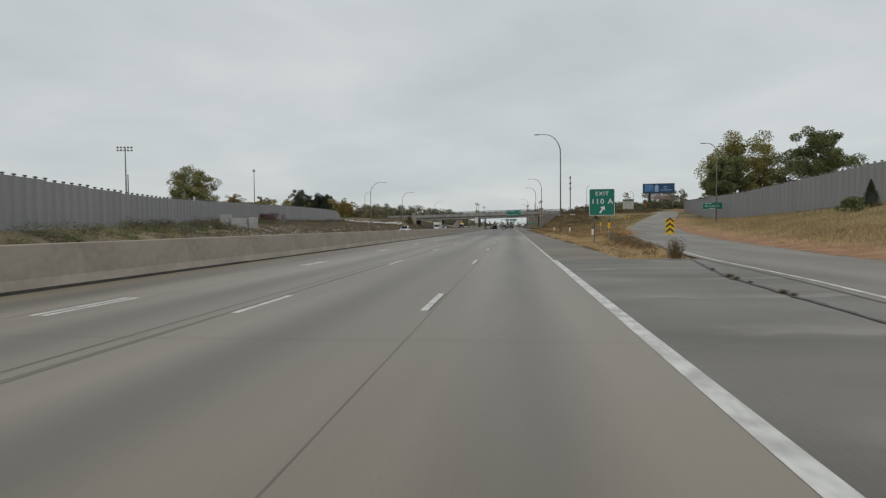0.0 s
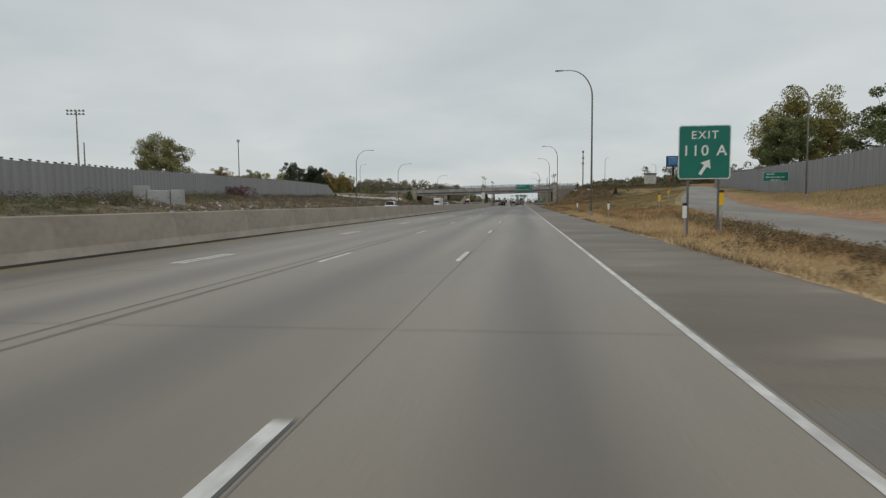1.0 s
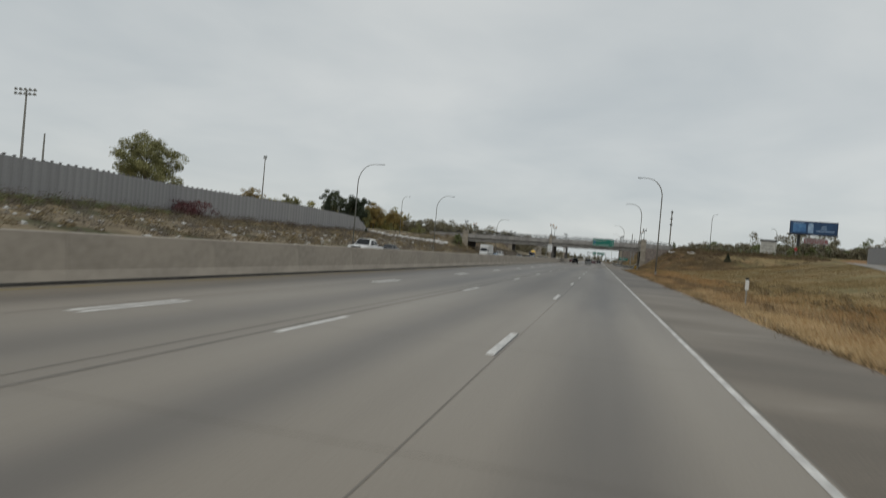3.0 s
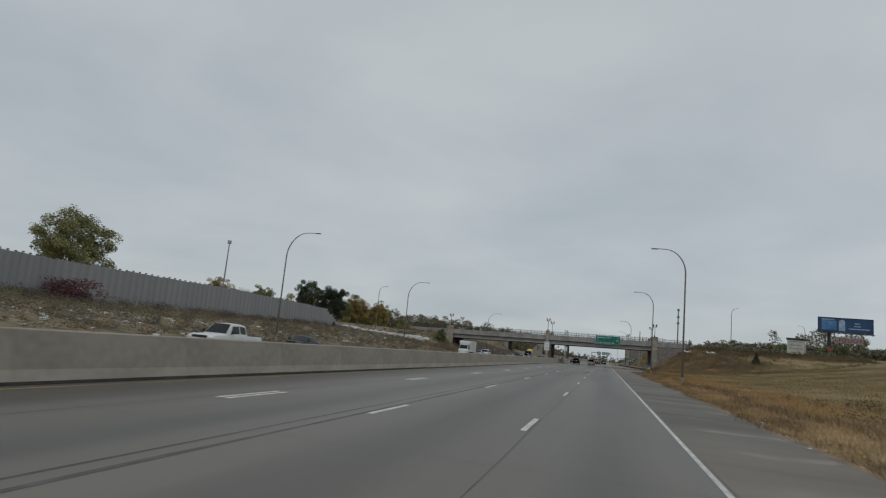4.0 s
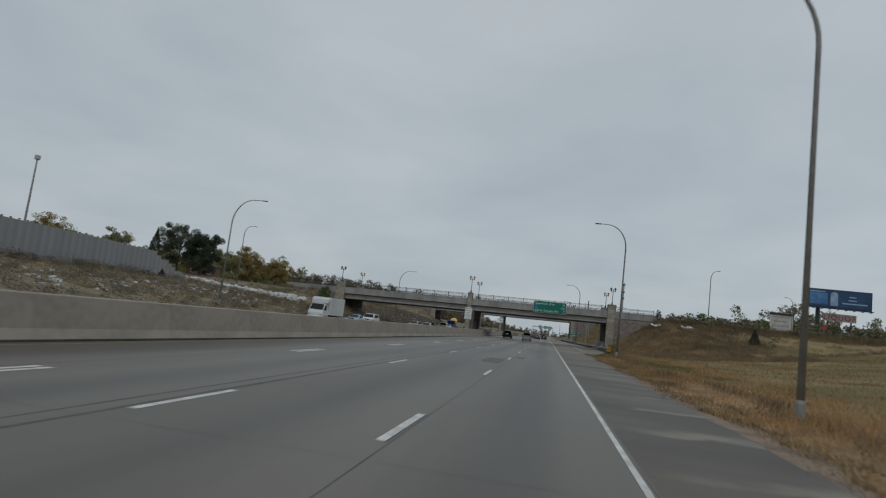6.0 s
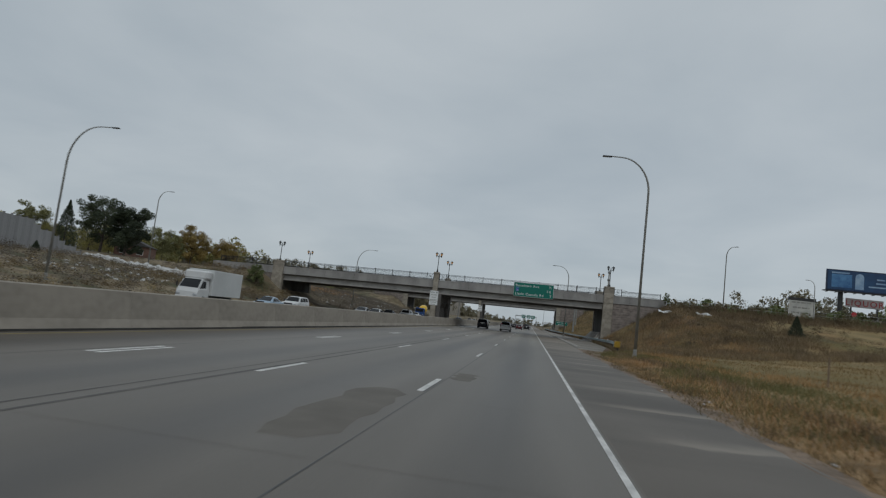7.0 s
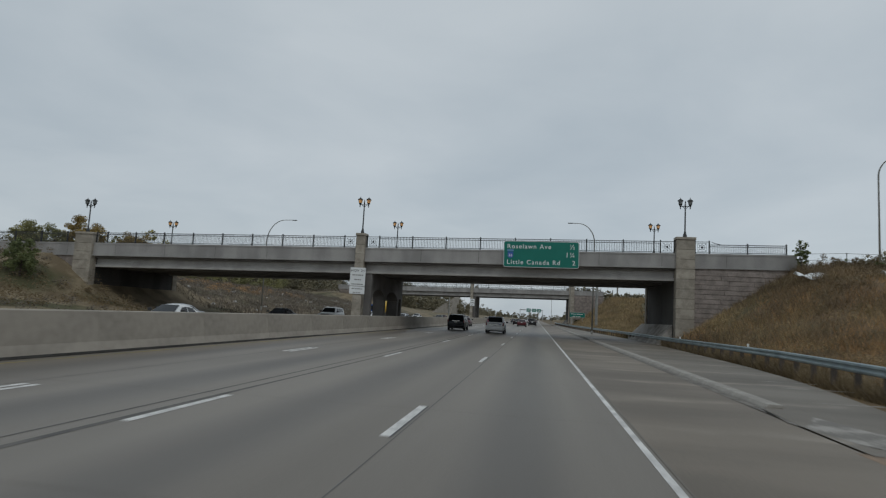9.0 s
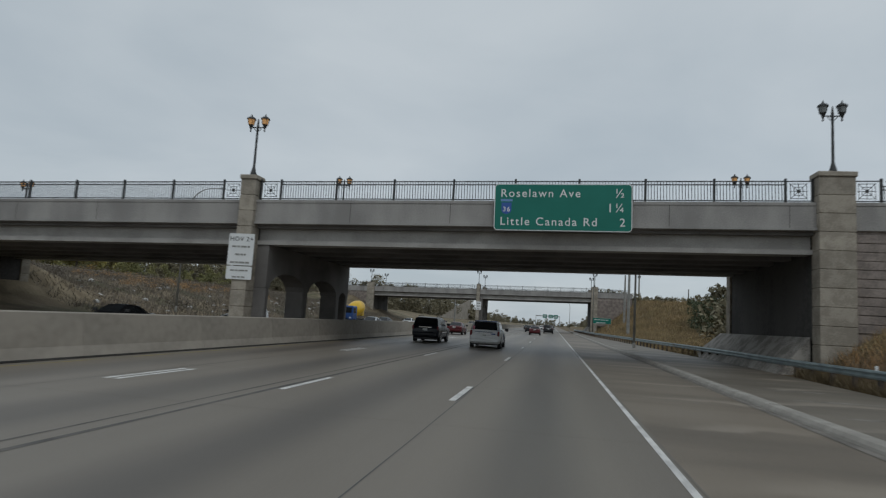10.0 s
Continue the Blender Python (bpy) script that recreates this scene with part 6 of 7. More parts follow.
def rubble(name, label, n, place, size, seed):
    """Broken pale stones lying on the bank."""
    rng = np.random.default_rng(seed)
    ico = bmesh.new()
    bmesh.ops.create_icosphere(ico, subdivisions=1, radius=1.0)
    bv = np.array([v.co[:] for v in ico.verts])
    bf = np.array([[q.index for q in p.verts] for p in ico.faces])
    ico.free()
    V, F = [], []
    for k in range(n):
        x, y = place(rng)
        s = rng.uniform(*size)
        p = bv * (1 + rng.uniform(-0.28, 0.28, (len(bv), 1))) * s * np.array([rng.uniform(0.8, 1.5), rng.uniform(0.8, 1.5), rng.uniform(0.45, 0.8)])
        V.append(p + np.array([x, y, zat(x, y) + s * 0.2]))
        F.append(bf + k * len(bv))
    return stuff(name, label, "stones", np.concatenate(V), np.concatenate(F), M_ROCK)


rubble("limestone_row", "row of broken white limestone along the far bank", 330, lambda g: (lambda x: (x, np.interp(x, [-81, -66, -50], [284.5, 282.6, 280.0]) + g.normal(0, 0.45)))(g.uniform(-81, -50)), (0.35, 0.85), 81)
rubble("scattered_stones", "scattered pale stones on the far bank", 400, lambda g: (lambda y: (np.interp(y, [90, 150, 285], [-46, -52, -64]) + g.uniform(0, 1) ** 1.5 * 14, y))(g.uniform(90, 285)), (0.08, 0.34), 82)
rubble("stones_past_bridge", "pale stones on the far bank past the bridge", 90, lambda g: (g.uniform(-60, -40), g.uniform(312, 400)), (0.12, 0.42), 83)
rubble("verge_stones", "small stones and litter along the shoulder's edge", 90, lambda g: (g.uniform(5.2, 6.4), g.uniform(34, 246)), (0.03, 0.09), 84)
for x, y, s in ((21.8, 286.0, 1.0), (27.0, 284.0, 0.9)):
    sh = bmesh.new()
    bmesh.ops.create_grid(sh, x_segments=8, y_segments=5, size=0.5)
    for q in sh.verts:
        q.co = Vector((q.co.x * 2.6 * s, q.co.y * 1.1, 0.22 + 0.16 * math.sin(q.co.x * 9 + 2 * q.co.y) + 0.12 * math.cos(q.co.y * 8)))
    ob = link_bm("plastic_sheet", sh, M_WHITE, smooth=True)
    so = ob.modifiers.new("thickness", "SOLIDIFY")
    so.thickness = 0.02
    ob.matrix_world = pose(x, y, zat(x, y) + 0.1, 18, 0, 0)
    tagged(ob, "crumpled white plastic sheet lying on the bank", "plastic sheet")


# ---- masts, hoardings and buildings in the distance ----
def stadium_light():
    z = zat(-121.2, 184.6)
    r = thing("floodlight_mast", pose(-121.2, 184.6, z, 0, 0, 12), "tall sports floodlight mast behind the noise wall", "floodlight")
    H = 27.3 - z
    part("mast", tube(bmesh.new(), [(0, 0, 0), (0, 0, H)], [0.32, 0.16], 10), M_POLE, r)
    part("crossbar", boxm(-2.3, 2.3, -0.06, 0.06, H - 0.1, H + 0.02), M_GALV, r)
    part("crossbar", boxm(-2.3, 2.3, -0.06, 0.06, H - 1.0, H - 0.88), M_GALV, r)
    for row in (0, -0.9):
        for k in range(5):
            x = -2.1 + k * 1.05
            part("lamp_head", tube(bmesh.new(), [(x, -0.1, H + row + 0.12), (x, -0.45, H + row + 0.02)], [0.16, 0.34], 8), M_GALV, r)


stadium_light()


def light_mast(x, y, top, label, head=True):
    z = zat(x, y)
    r = thing("light_mast", pose(x, y, z), label, "mast")
    part("mast", tube(bmesh.new(), [(0, 0, 0), (0, 0, top - z)], [0.3, 0.16], 8), M_POLE, r)
    if head:
        part("lamp_head", boxm(-0.55, 0.55, -0.4, 0.4, top - z - 0.2, top - z + 0.9, 0.1), M_GALV, r)


light_mast(-119.8, 279.0, 28.0, "slim floodlight mast behind the noise wall")
light_mast(-128.0, 196.0, 20.0, "slim mast behind the noise wall", False)


def cell_tower():
    r = thing("radio_mast", pose(79, 866, 0), "distant slim radio mast with antennas", "mast")
    part("mast", tube(bmesh.new(), [(0, 0, 0), (0, 0, 69)], [1.0, 0.6], 8), M_POLE, r)
    for z in (66, 58, 51):
        for k in range(6):
            a = math.pi / 3 * k
            part("antenna", boxm(1.3 * math.cos(a) - 0.16, 1.3 * math.cos(a) + 0.16, 1.3 * math.sin(a) - 0.16, 1.3 * math.sin(a) + 0.16, z, z + 2.4), PLASTIC, r)


cell_tower()
for x, y, h in ((13.2, 372, 15), (16.0, 404, 14), (28.0, 470, 14), (40.0, 455, 15), (-33, 470, 12)):
    light_mast(x, y, h, "plain utility pole beyond the bridge", False)


def billboard():
    """Large blue hoarding on one steel column; the picture on it is a few plain shapes."""
    r = thing("billboard", pose(76.9, 340, zat(76.9, 340), 0, 0, -6), "large blue advertising billboard on one steel column", "billboard")
    z0 = 18.4 - zat(76.9, 340)
    part("column", tube(bmesh.new(), [(-4.6, 0.9, -0.5), (-4.6, 0.9, z0 + 0.5)], 0.55, 14), M_IRON, r, "dark steel column")
    b = part("panel", boxm(-8.0, 8.0, 0, 0.5, z0, z0 + 5.0, 0.05), mat("billboard_frame_blue", (0.015, 0.035, 0.085), rough=0.5), r)
    navy = mat("billboard_navy", (0.012, 0.04, 0.11), (0.02, 0.075, 0.18), rough=0.5, big=0.25, amount=0.4, bump=0)
    sky = mat("billboard_light_blue", (0.10, 0.26, 0.48), (0.03, 0.11, 0.28), rough=0.5, big=0.35, amount=0.5, bump=0)
    pale = mat("billboard_pale", (0.35, 0.48, 0.62), (0.2, 0.32, 0.5), rough=0.5, bump=0)
    part("poster", boxm(-7.7, 7.7, -0.03, 0.0, z0 + 0.3, z0 + 4.7), navy, b)
    part("poster_patch", boxm(-6.9, -2.6, -0.045, -0.03, z0 + 0.8, z0 + 3.9), sky, b)
    bm = extrude_profile(bmesh.new(), [(-1.9, z0 + 0.6), (-0.1, z0 + 0.6), (-0.1, z0 + 3.6), (-0.35, z0 + 4.1), (-1.0, z0 + 4.35), (-1.65, z0 + 4.1), (-1.9, z0 + 3.6)], -0.06, -0.03)
    part("poster_shape", bm, pale, b)
    for x0, x1, z in ((2.6, 4.2, 3.1), (2.4, 4.4, 2.2), (0.9, 6.9, 1.3), (-6.9, -3.2, 4.1)):
        part("text_bar", boxm(x0, x1, -0.05, -0.03, z0 + z, z0 + z + 0.32), pale, b)
    cat = part("catwalk", boxm(-8.8, 8.2, -0.9, 0.3, z0 - 0.3, z0 - 0.12), M_IRON, r, "dark service walkway")
    for k in range(9):
        part("bracket", boxm(-7.8 + 1.95 * k - 0.05, -7.8 + 1.95 * k + 0.05, -0.85, 0.9, z0 - 0.5, z0 - 0.3), M_IRON, cat)


billboard()


def liquor_sign():
    r = thing("shop_sign", pose(79.5, 345, zat(79.5, 345), 0, 0, -4), "white shop sign with red letters on two posts", "sign")
    z0 = 15.2 - zat(79.5, 345)
    for x in (-2.8, 2.9):
        part("post", boxm(x - 0.15, x + 0.15, 0.05, 0.35, -0.4, z0), M_IRON, r)
    b = part("panel", boxm(-4.1, 4.1, -0.15, 0.15, z0, z0 + 2.1, 0.05), mat("shop_sign_white", (0.62, 0.55, 0.55), rough=0.5), r)
    lettering("LIQUOR", 1.95, 0.0, z0 + 0.35, -0.17, M_RED, b, "CENTER")


liquor_sign()
lines_sign("shop_sign", pose(59.5, 330, 9.2), 5.4, 4.6, mat("shop_sign_pale", (0.5, 0.5, 0.46), (0.38, 0.38, 0.36), rough=0.5), M_POLE, ((0.1, 0.9), (0.15, 0.8), (0.1, 0.85), (0.2, 0.7)), "pale shop sign with several rows beside the street", (-2.2, 2.2), 0.6, 0.3)
hw = part("header", boxm(-2.9, 2.9, -0.02, 0.1, 4.9, 5.6), M_IRON, bpy.data.objects["shop_sign.001"], "dark header board")
st = thing("stop_sign", pose(66.5, 322, zat(66.5, 322)), "red stop sign seen from its face at the ramp", "sign")
part("post", boxm(-0.05, 0.05, 0.02, 0.1, -0.3, 4.4), M_GALV, st)
part("disc", tube(bmesh.new(), [(0, -0.02, 4.4), (0, 0.01, 4.4)], 0.55, 8), M_RED, st)


def low_building(x, y, w, d, h, wall, roof, label, rz=0.0, pitched=False):
    r = thing("building", pose(x, y, zat(x, y) - 0.3, 0, 0, rz), label, "building")
    part("wall", boxm(-w / 2, w / 2, -d / 2, d / 2, 0, h), wall, r)
    if pitched:
        extrude_profile(bm := bmesh.new(), [(-w / 2 - 0.5, h), (w / 2 + 0.5, h), (0, h + w * 0.22)], -d / 2 - 0.5, d / 2 + 0.5)
        part("roof", bm, roof, r)
    else:
        part("roof", boxm(-w / 2 - 0.3, w / 2 + 0.3, -d / 2 - 0.3, d / 2 + 0.3, h, h + 0.45, 0.05), roof, r)
    n = max(2, int(w / 3.2))
    for k in range(n):
        cx = -w / 2 + (k + 0.5) * w / n
        win = part("window", boxm(cx - 0.85, cx + 0.85, -d / 2 - 0.05, -d / 2 + 0.02, h * 0.3, h * 0.75), M_WHITE, r)
        part("pane", boxm(cx - 0.75, cx + 0.75, -d / 2 - 0.06, -d / 2 - 0.045, h * 0.3 + 0.1, h * 0.75 - 0.1), GLASS, win)


W_PALE = mat("pale_siding", (0.55, 0.54, 0.51), (0.42, 0.41, 0.39), rough=0.8)
W_BRICK = mat("brown_brick", (0.22, 0.13, 0.10), (0.15, 0.09, 0.07), rough=0.9, small=6)
R_DARK = mat("dark_roofing", (0.06, 0.058, 0.058), (0.09, 0.087, 0.085), rough=0.9)
low_building(98, 372, 30, 12, 4.2, W_PALE, R_DARK, "low pale shop building beyond the street", -8)
low_building(128, 350, 24, 12, 4.0, W_BRICK, R_DARK, "low brown shop building beyond the street", -12)
low_building(52, 372, 22, 10, 4.4, W_BRICK, R_DARK, "low dark building behind the street bank", 0)
low_building(-112, 343, 9, 8, 3.4, W_BRICK, R_DARK, "small red-brick house among the dark trees", 20, True)


def equipment_boxes():
    r = thing("equipment_cabinet", pose(-45.7, 100.9, zat(-45.7, 100.9) - 0.15, 0, 0, 4), "pale grey roadside equipment cabinets before the noise wall", "cabinet")
    c = mat("cabinet_grey", (0.46, 0.46, 0.45), (0.36, 0.36, 0.355), rough=0.6)
    for x0, x1, h in ((-3.1, -1.5, 2.5), (-1.3, 1.6, 1.9), (1.75, 3.0, 1.95)):
        b = part("body", boxm(x0, x1, -0.6, 0.6, 0, h, 0.03), c, r)
        n = 2 if x1 - x0 > 2 else 1
        for k in range(n):
            w = (x1 - x0) / n
            d = part("door", boxm(x0 + k * w + 0.06, x0 + (k + 1) * w - 0.06, -0.63, -0.6, 0.12, h - 0.12, 0.008), c, b)
            part("handle", boxm(x0 + (k + 1) * w - 0.2, x0 + (k + 1) * w - 0.14, -0.67, -0.63, h * 0.45, h * 0.55), M_IRON, d)
    part("plinth", boxm(-3.3, 3.2, -0.8, 0.8, -0.6, 0.02), M_GUTTER, r)


equipment_boxes()
# chain-link fence line along the street's edge above the bank
fence = thing("street_fence", Matrix(), "thin steel fence along the edge of the crossing street", "fence")
for k in range(12):
    x = 23 + 3.2 * k
    z = zat(x, 290.2)
    part("post", tube(bmesh.new(), [(x, 290.2, z - 0.3), (x, 290.2, z + 1.35)], 0.04, 6), M_GALV, fence)
    if k < 11:
        z2 = zat(x + 3.2, 290.2)
        for h in (1.3, 0.75):
            part("rail", tube(bmesh.new(), [(x, 290.2, z + h), (x + 3.2, 290.2, z2 + h)], 0.02, 5), M_GALV, fence)


# ---- vehicles ----
def wheel(parent, x, y, r, w, side):
    bm = tube(bmesh.new(), [(x - w / 2, y, r), (x - w / 2 + 0.03, y, r), (x + w / 2 - 0.03, y, r), (x + w / 2, y, r)], [r * 0.9, r, r, r * 0.9], 24)
    wh = part("wheel", bm, TYRE, parent)
    o = side * w / 2
    bm = tube(bmesh.new(), [(x + o - side * 0.04, y, r), (x + o + side * 0.004, y, r)], [r * 0.68, r * 0.64], 20)
    rim = part("rim", bm, RIM, wh)
    bm = bmesh.new()
    for k in range(5):
        a = 2 * math.pi * (k + 0.5) / 5
        c = Vector((x + o + side * 0.006, y + math.cos(a) * r * 0.38, r + math.sin(a) * r * 0.38))
        tube(bm, [c, c + Vector((side * 0.004, 0, 0))], r * 0.13, 6)
    part("rim_openings", bm, TYRE, wh)


def loft(st):
    """A body from cross sections (y, low, shoulder, top, half width, half width of the top)."""
    bm = bmesh.new()
    rings = []
    for y, zl, zs, zt, hw, ht in st:
        half = [(hw * 0.84, zl), (hw * 0.97, zl + 0.10), (hw, zl + 0.30 * (zs - zl) + 0.05), (hw * 0.985, zs - 0.05), (hw * 0.955, zs), (ht, max(zs + 0.004, zt - 0.07)), (ht - 0.11, max(zs + 0.008, zt - 0.012)), (ht * 0.45, zt + 0.004)]
        ring = [(-a, b) for a, b in half] + [(a, b) for a, b in reversed(half)]
        rings.append([bm.verts.new((a, y, b)) for a, b in ring])
    n = len(rings[0])
    for a, b in zip(rings, rings[1:]):
        for k in range(n):
            bm.faces.new((a[k], a[(k + 1) % n], b[(k + 1) % n], b[k]))
    bm.faces.new(rings[0][::-1])
    bm.faces.new(rings[-1])
    bmesh.ops.recalc_face_normals(bm, faces=bm.faces[:])
    return bm


def at_station(st, y):
    ys = [s[0] for s in st]
    return [float(np.interp(y, ys, [s[k] for s in st])) for k in range(1, 6)]


def side_glass(root, st, y0, y1, lo, hi, sides=(-1, 1), slant0=0.0, slant1=0.0):
    for s in sides:
        bm = bmesh.new()
        def p(y, t):
            zl, zs, zt, hw, ht = at_station(st, y)
            a = Vector((hw * 0.955, y, zs))
            b = Vector((ht, y, max(zs + 0.004, zt - 0.07)))
            q = a.lerp(b, t)
            return Vector((s * (q.x + 0.012), q.y, q.z + 0.004))
        n = 5
        rowa = [bm.verts.new(p(y0 + (y1 - y0) * k / n, lo)) for k in range(n + 1)]
        rowb = [bm.verts.new(p(y0 + slant0 + (y1 - slant1 - y0 - slant0) * k / n, hi)) for k in range(n + 1)]
        for k in range(n):
            bm.faces.new((rowa[k], rowa[k + 1], rowb[k + 1], rowb[k]))
        part("side_window", bm, GLASS, root, "dark side window")


def end_glass(root, name, ya, za, xa, yb, zb, xb, out):
    """A pane across the car between two heights, lying just outside the body."""
    bm = bmesh.new()
    d = Vector((0, yb - ya, zb - za)).normalized()
    nrm = Vector((0, -d.z, d.y)) * out
    v = []
    for y, z, x in ((ya, za, xa), (yb, zb, xb)):
        for k in range(7):
            u = -1 + k / 3
            v.append(bm.verts.new(Vector((u * x, y, z)) + nrm * (0.02 + 0.015 * (1 - u * u))))
    for k in range(6):
        bm.faces.new((v[k], v[k + 1], v[8 + k], v[7 + k]))
    return part(name, bm, GLASS, root, "dark glass")


def car(m, st, paint, label, category, wheels, glass, rear, front, group, lit_front=False, lit_rear=False, roof=None, extras=None):
    root = thing(category.replace(" ", "_"), m, label, category, group)
    me = bpy.data.meshes.new("body")
    bm = loft(st)
    bm.to_mesh(me)
    bm.free()
    link_me("body", me, paint, root, smooth=True)
    me.set_sharp_from_angle(angle=radians(38))
    L = st[-1][0]
    hw = max(s[4] for s in st)
    wr, wy = wheels
    for y in wy:
        for s in (-1, 1):
            bm = tube(bmesh.new(), [(s * (hw - 0.16), y, wr + 0.03), (s * (hw + 0.004), y, wr + 0.03)], wr + 0.06, 24)
            part("wheel_arch", bm, PLASTIC, root)
            wheel(root, s * (hw - 0.095), y, wr, 0.215, s)
    for y0, y1, lo, hi, s0, s1 in glass:
        side_glass(root, st, y0, y1, lo, hi, slant0=s0, slant1=s1)
    if rear:
        end_glass(root, "rear_window", *rear, 1)
    if front:
        end_glass(root, "windscreen", *front, -1)
    zb = st[0][1]
    part("rear_bumper", boxm(-hw * 0.93, hw * 0.93, -0.10, 0.25, zb + 0.02, zb + 0.30, 0.06), paint, root)
    part("front_bumper", boxm(-hw * 0.9, hw * 0.9, L - 0.2, L + 0.08, zb + 0.0, zb + 0.32, 0.06), paint, root)
    part("grille", boxm(-hw * 0.55, hw * 0.55, L - 0.05, L + 0.03, zb + 0.36, zb + 0.52, 0.02), PLASTIC, root)
    part("underbody", boxm(-hw * 0.82, hw * 0.82, 0.2, L - 0.2, 0.2, zb + 0.15), PLASTIC, root)
    for s in (-1, 1):
        hz = at_station(st, L - 0.15)[1]
        part("headlight", boxm(s * hw * 0.78 - 0.19, s * hw * 0.78 + 0.19, L - 0.24, L + 0.02, hz - 0.2, hz - 0.04, 0.04), HEAD_ON if lit_front else HEAD, root)
        cy, cz = (front[0] - 0.35, front[1] + 0.10) if front else (L - 1.6, 1.15)
        part("door_mirror", boxm(s * (hw + 0.13) - 0.12, s * (hw + 0.13) + 0.12, cy - 0.08, cy + 0.08, cz - 0.06, cz + 0.12, 0.03), PLASTIC, root)
    plate = part("number_plate", boxm(-0.16, 0.16, -0.125, -0.1, zb + 0.42, zb + 0.57), M_WHITE, root)
    part("plate_bar", boxm(-0.12, 0.12, -0.13, -0.125, zb + 0.47, zb + 0.53), M_POLE, plate)
    if extras:
        extras(root, st, hw, L)
    return root


VAN = [(0.0, 0.34, 0.80, 0.84, 0.90, 0.84), (0.06, 0.30, 1.00, 1.04, 0.97, 0.90), (0.14, 0.28, 1.06, 1.16, 0.985, 0.90), (0.42, 0.26, 1.08, 1.70, 0.995, 0.79), (0.8, 0.25, 1.08, 1.745, 1.0, 0.76), (2.6, 0.25, 1.05, 1.755, 1.0, 0.76), (3.35, 0.25, 1.02, 1.66, 1.0, 0.74), (4.25, 0.26, 0.98, 1.04, 0.985, 0.86), (4.85, 0.28, 0.84, 0.90, 0.95, 0.82), (5.12, 0.32, 0.66, 0.70, 0.84, 0.72)]


def van_extras(root, st, hw, L):
    for s in (-1, 1):
        part("tail_light", boxm(s * 0.885 - 0.07, s * 0.885 + 0.07, -0.02, 0.22, 0.80, 1.12, 0.03), TAIL_ON, root, "red tail light")
        part("blue_pillar", boxm(s * 0.80 - 0.075, s * 0.80 + 0.075, 0.10, 0.16, 1.17, 1.2, 0.01), P_BLUE, root)
        part("sill_trim", boxm(s * 1.0 - 0.012, s * 1.0 + 0.012, 1.3, 3.4, 0.30, 0.38, 0.004), PLASTIC, root)
        part("decal", boxm(s * 1.003 - 0.003, s * 1.003 + 0.003, 2.55, 3.25, 0.52, 0.92), P_BLUE, root, "blue decal on the door")
        for y in (1.25, 2.35, 3.45):
            part("door_gap", boxm(s * 1.001 - 0.004, s * 1.001 + 0.004, y - 0.006, y + 0.006, 0.34, 1.02), PLASTIC, root)
        for y in (2.15, 2.55):
            part("door_handle", boxm(s * 1.01 - 0.02, s * 1.01 + 0.02, y - 0.1, y + 0.1, 0.93, 0.97, 0.01), P_WHITE, root)
    # the blue roof and rear quarter
    top = [(0.40, 1.71), (0.8, 1.752), (2.6, 1.763), (3.3, 1.675)]
    me = quad_strip([(-0.66, y, z + 0.012) for y, z in top], [(0.66, y, z + 0.012) for y, z in top])
    link_me("roof_skin", me, P_BLUE, root, "blue roof")
    bm = bmesh.new()
    for s in (-1, 1):
        p = [(s * 0.93, 0.13, 1.12), (s * 0.985, 0.55, 1.10), (s * 0.80, 0.78, 1.68), (s * 0.79, 0.42, 1.70)]
        bm.faces.new([bm.verts.new(Vector(q) + Vector((s * 0.012, -0.012, 0.006))) for q in p])
    part("rear_quarter_skin", bm, P_BLUE, root, "blue rear pillar")
    part("roof_spoiler", boxm(-0.72, 0.72, 0.30, 0.55, 1.70, 1.755, 0.02), P_BLUE, root, "blue roof spoiler")
    part("tailgate_trim", boxm(-0.42, 0.42, -0.045, 0.02, 0.93, 0.975, 0.008), CHROME, root)
    part("text_bar", boxm(-0.62, 0.50, -0.01, 0.03, 1.035, 1.055), P_BLUE, root)
    part("text_bar", boxm(0.42, 0.70, -0.055, 0.0, 0.90, 0.97), P_BLUE, root)
    part("sticker", boxm(-0.80, -0.66, 0.10, 0.14, 1.18, 1.40), mat("pink_sticker", (0.7, 0.25, 0.33), rough=0.5), root)
    part("tailgate_gap", boxm(-0.78, 0.78, -0.012, 0.01, 0.60, 0.615), PLASTIC, root)


def van_at(m, group=""):
    return car(m, VAN, P_WHITE, "white taxi minivan with a blue roof in the middle lane", "minivan", (0.34, (0.98, 4.05)),
               [(0.72, 1.45, 0.12, 0.88, 0.05, 0.0), (1.52, 2.5, 0.1, 0.9, 0.0, 0.0), (2.58, 3.75, 0.1, 0.9, 0.0, 0.5)],
               (0.145, 1.17, 0.80, 0.40, 1.66, 0.70), (4.22, 1.06, 0.80, 3.4, 1.64, 0.66), group, extras=van_extras)


SUV = [(0.0, 0.42, 0.90, 0.94, 0.90, 0.84), (0.06, 0.38, 1.08, 1.12, 0.95, 0.88), (0.12, 0.36, 1.14, 1.24, 0.965, 0.88), (0.34, 0.34, 1.16, 1.74, 0.975, 0.80), (0.8, 0.33, 1.16, 1.80, 0.98, 0.78), (2.5, 0.33, 1.13, 1.80, 0.98, 0.77), (2.95, 0.33, 1.12, 1.74, 0.98, 0.76), (3.55, 0.34, 1.09, 1.15, 0.975, 0.88), (4.55, 0.36, 0.99, 1.04, 0.95, 0.85), (4.75, 0.40, 0.78, 0.82, 0.86, 0.76)]


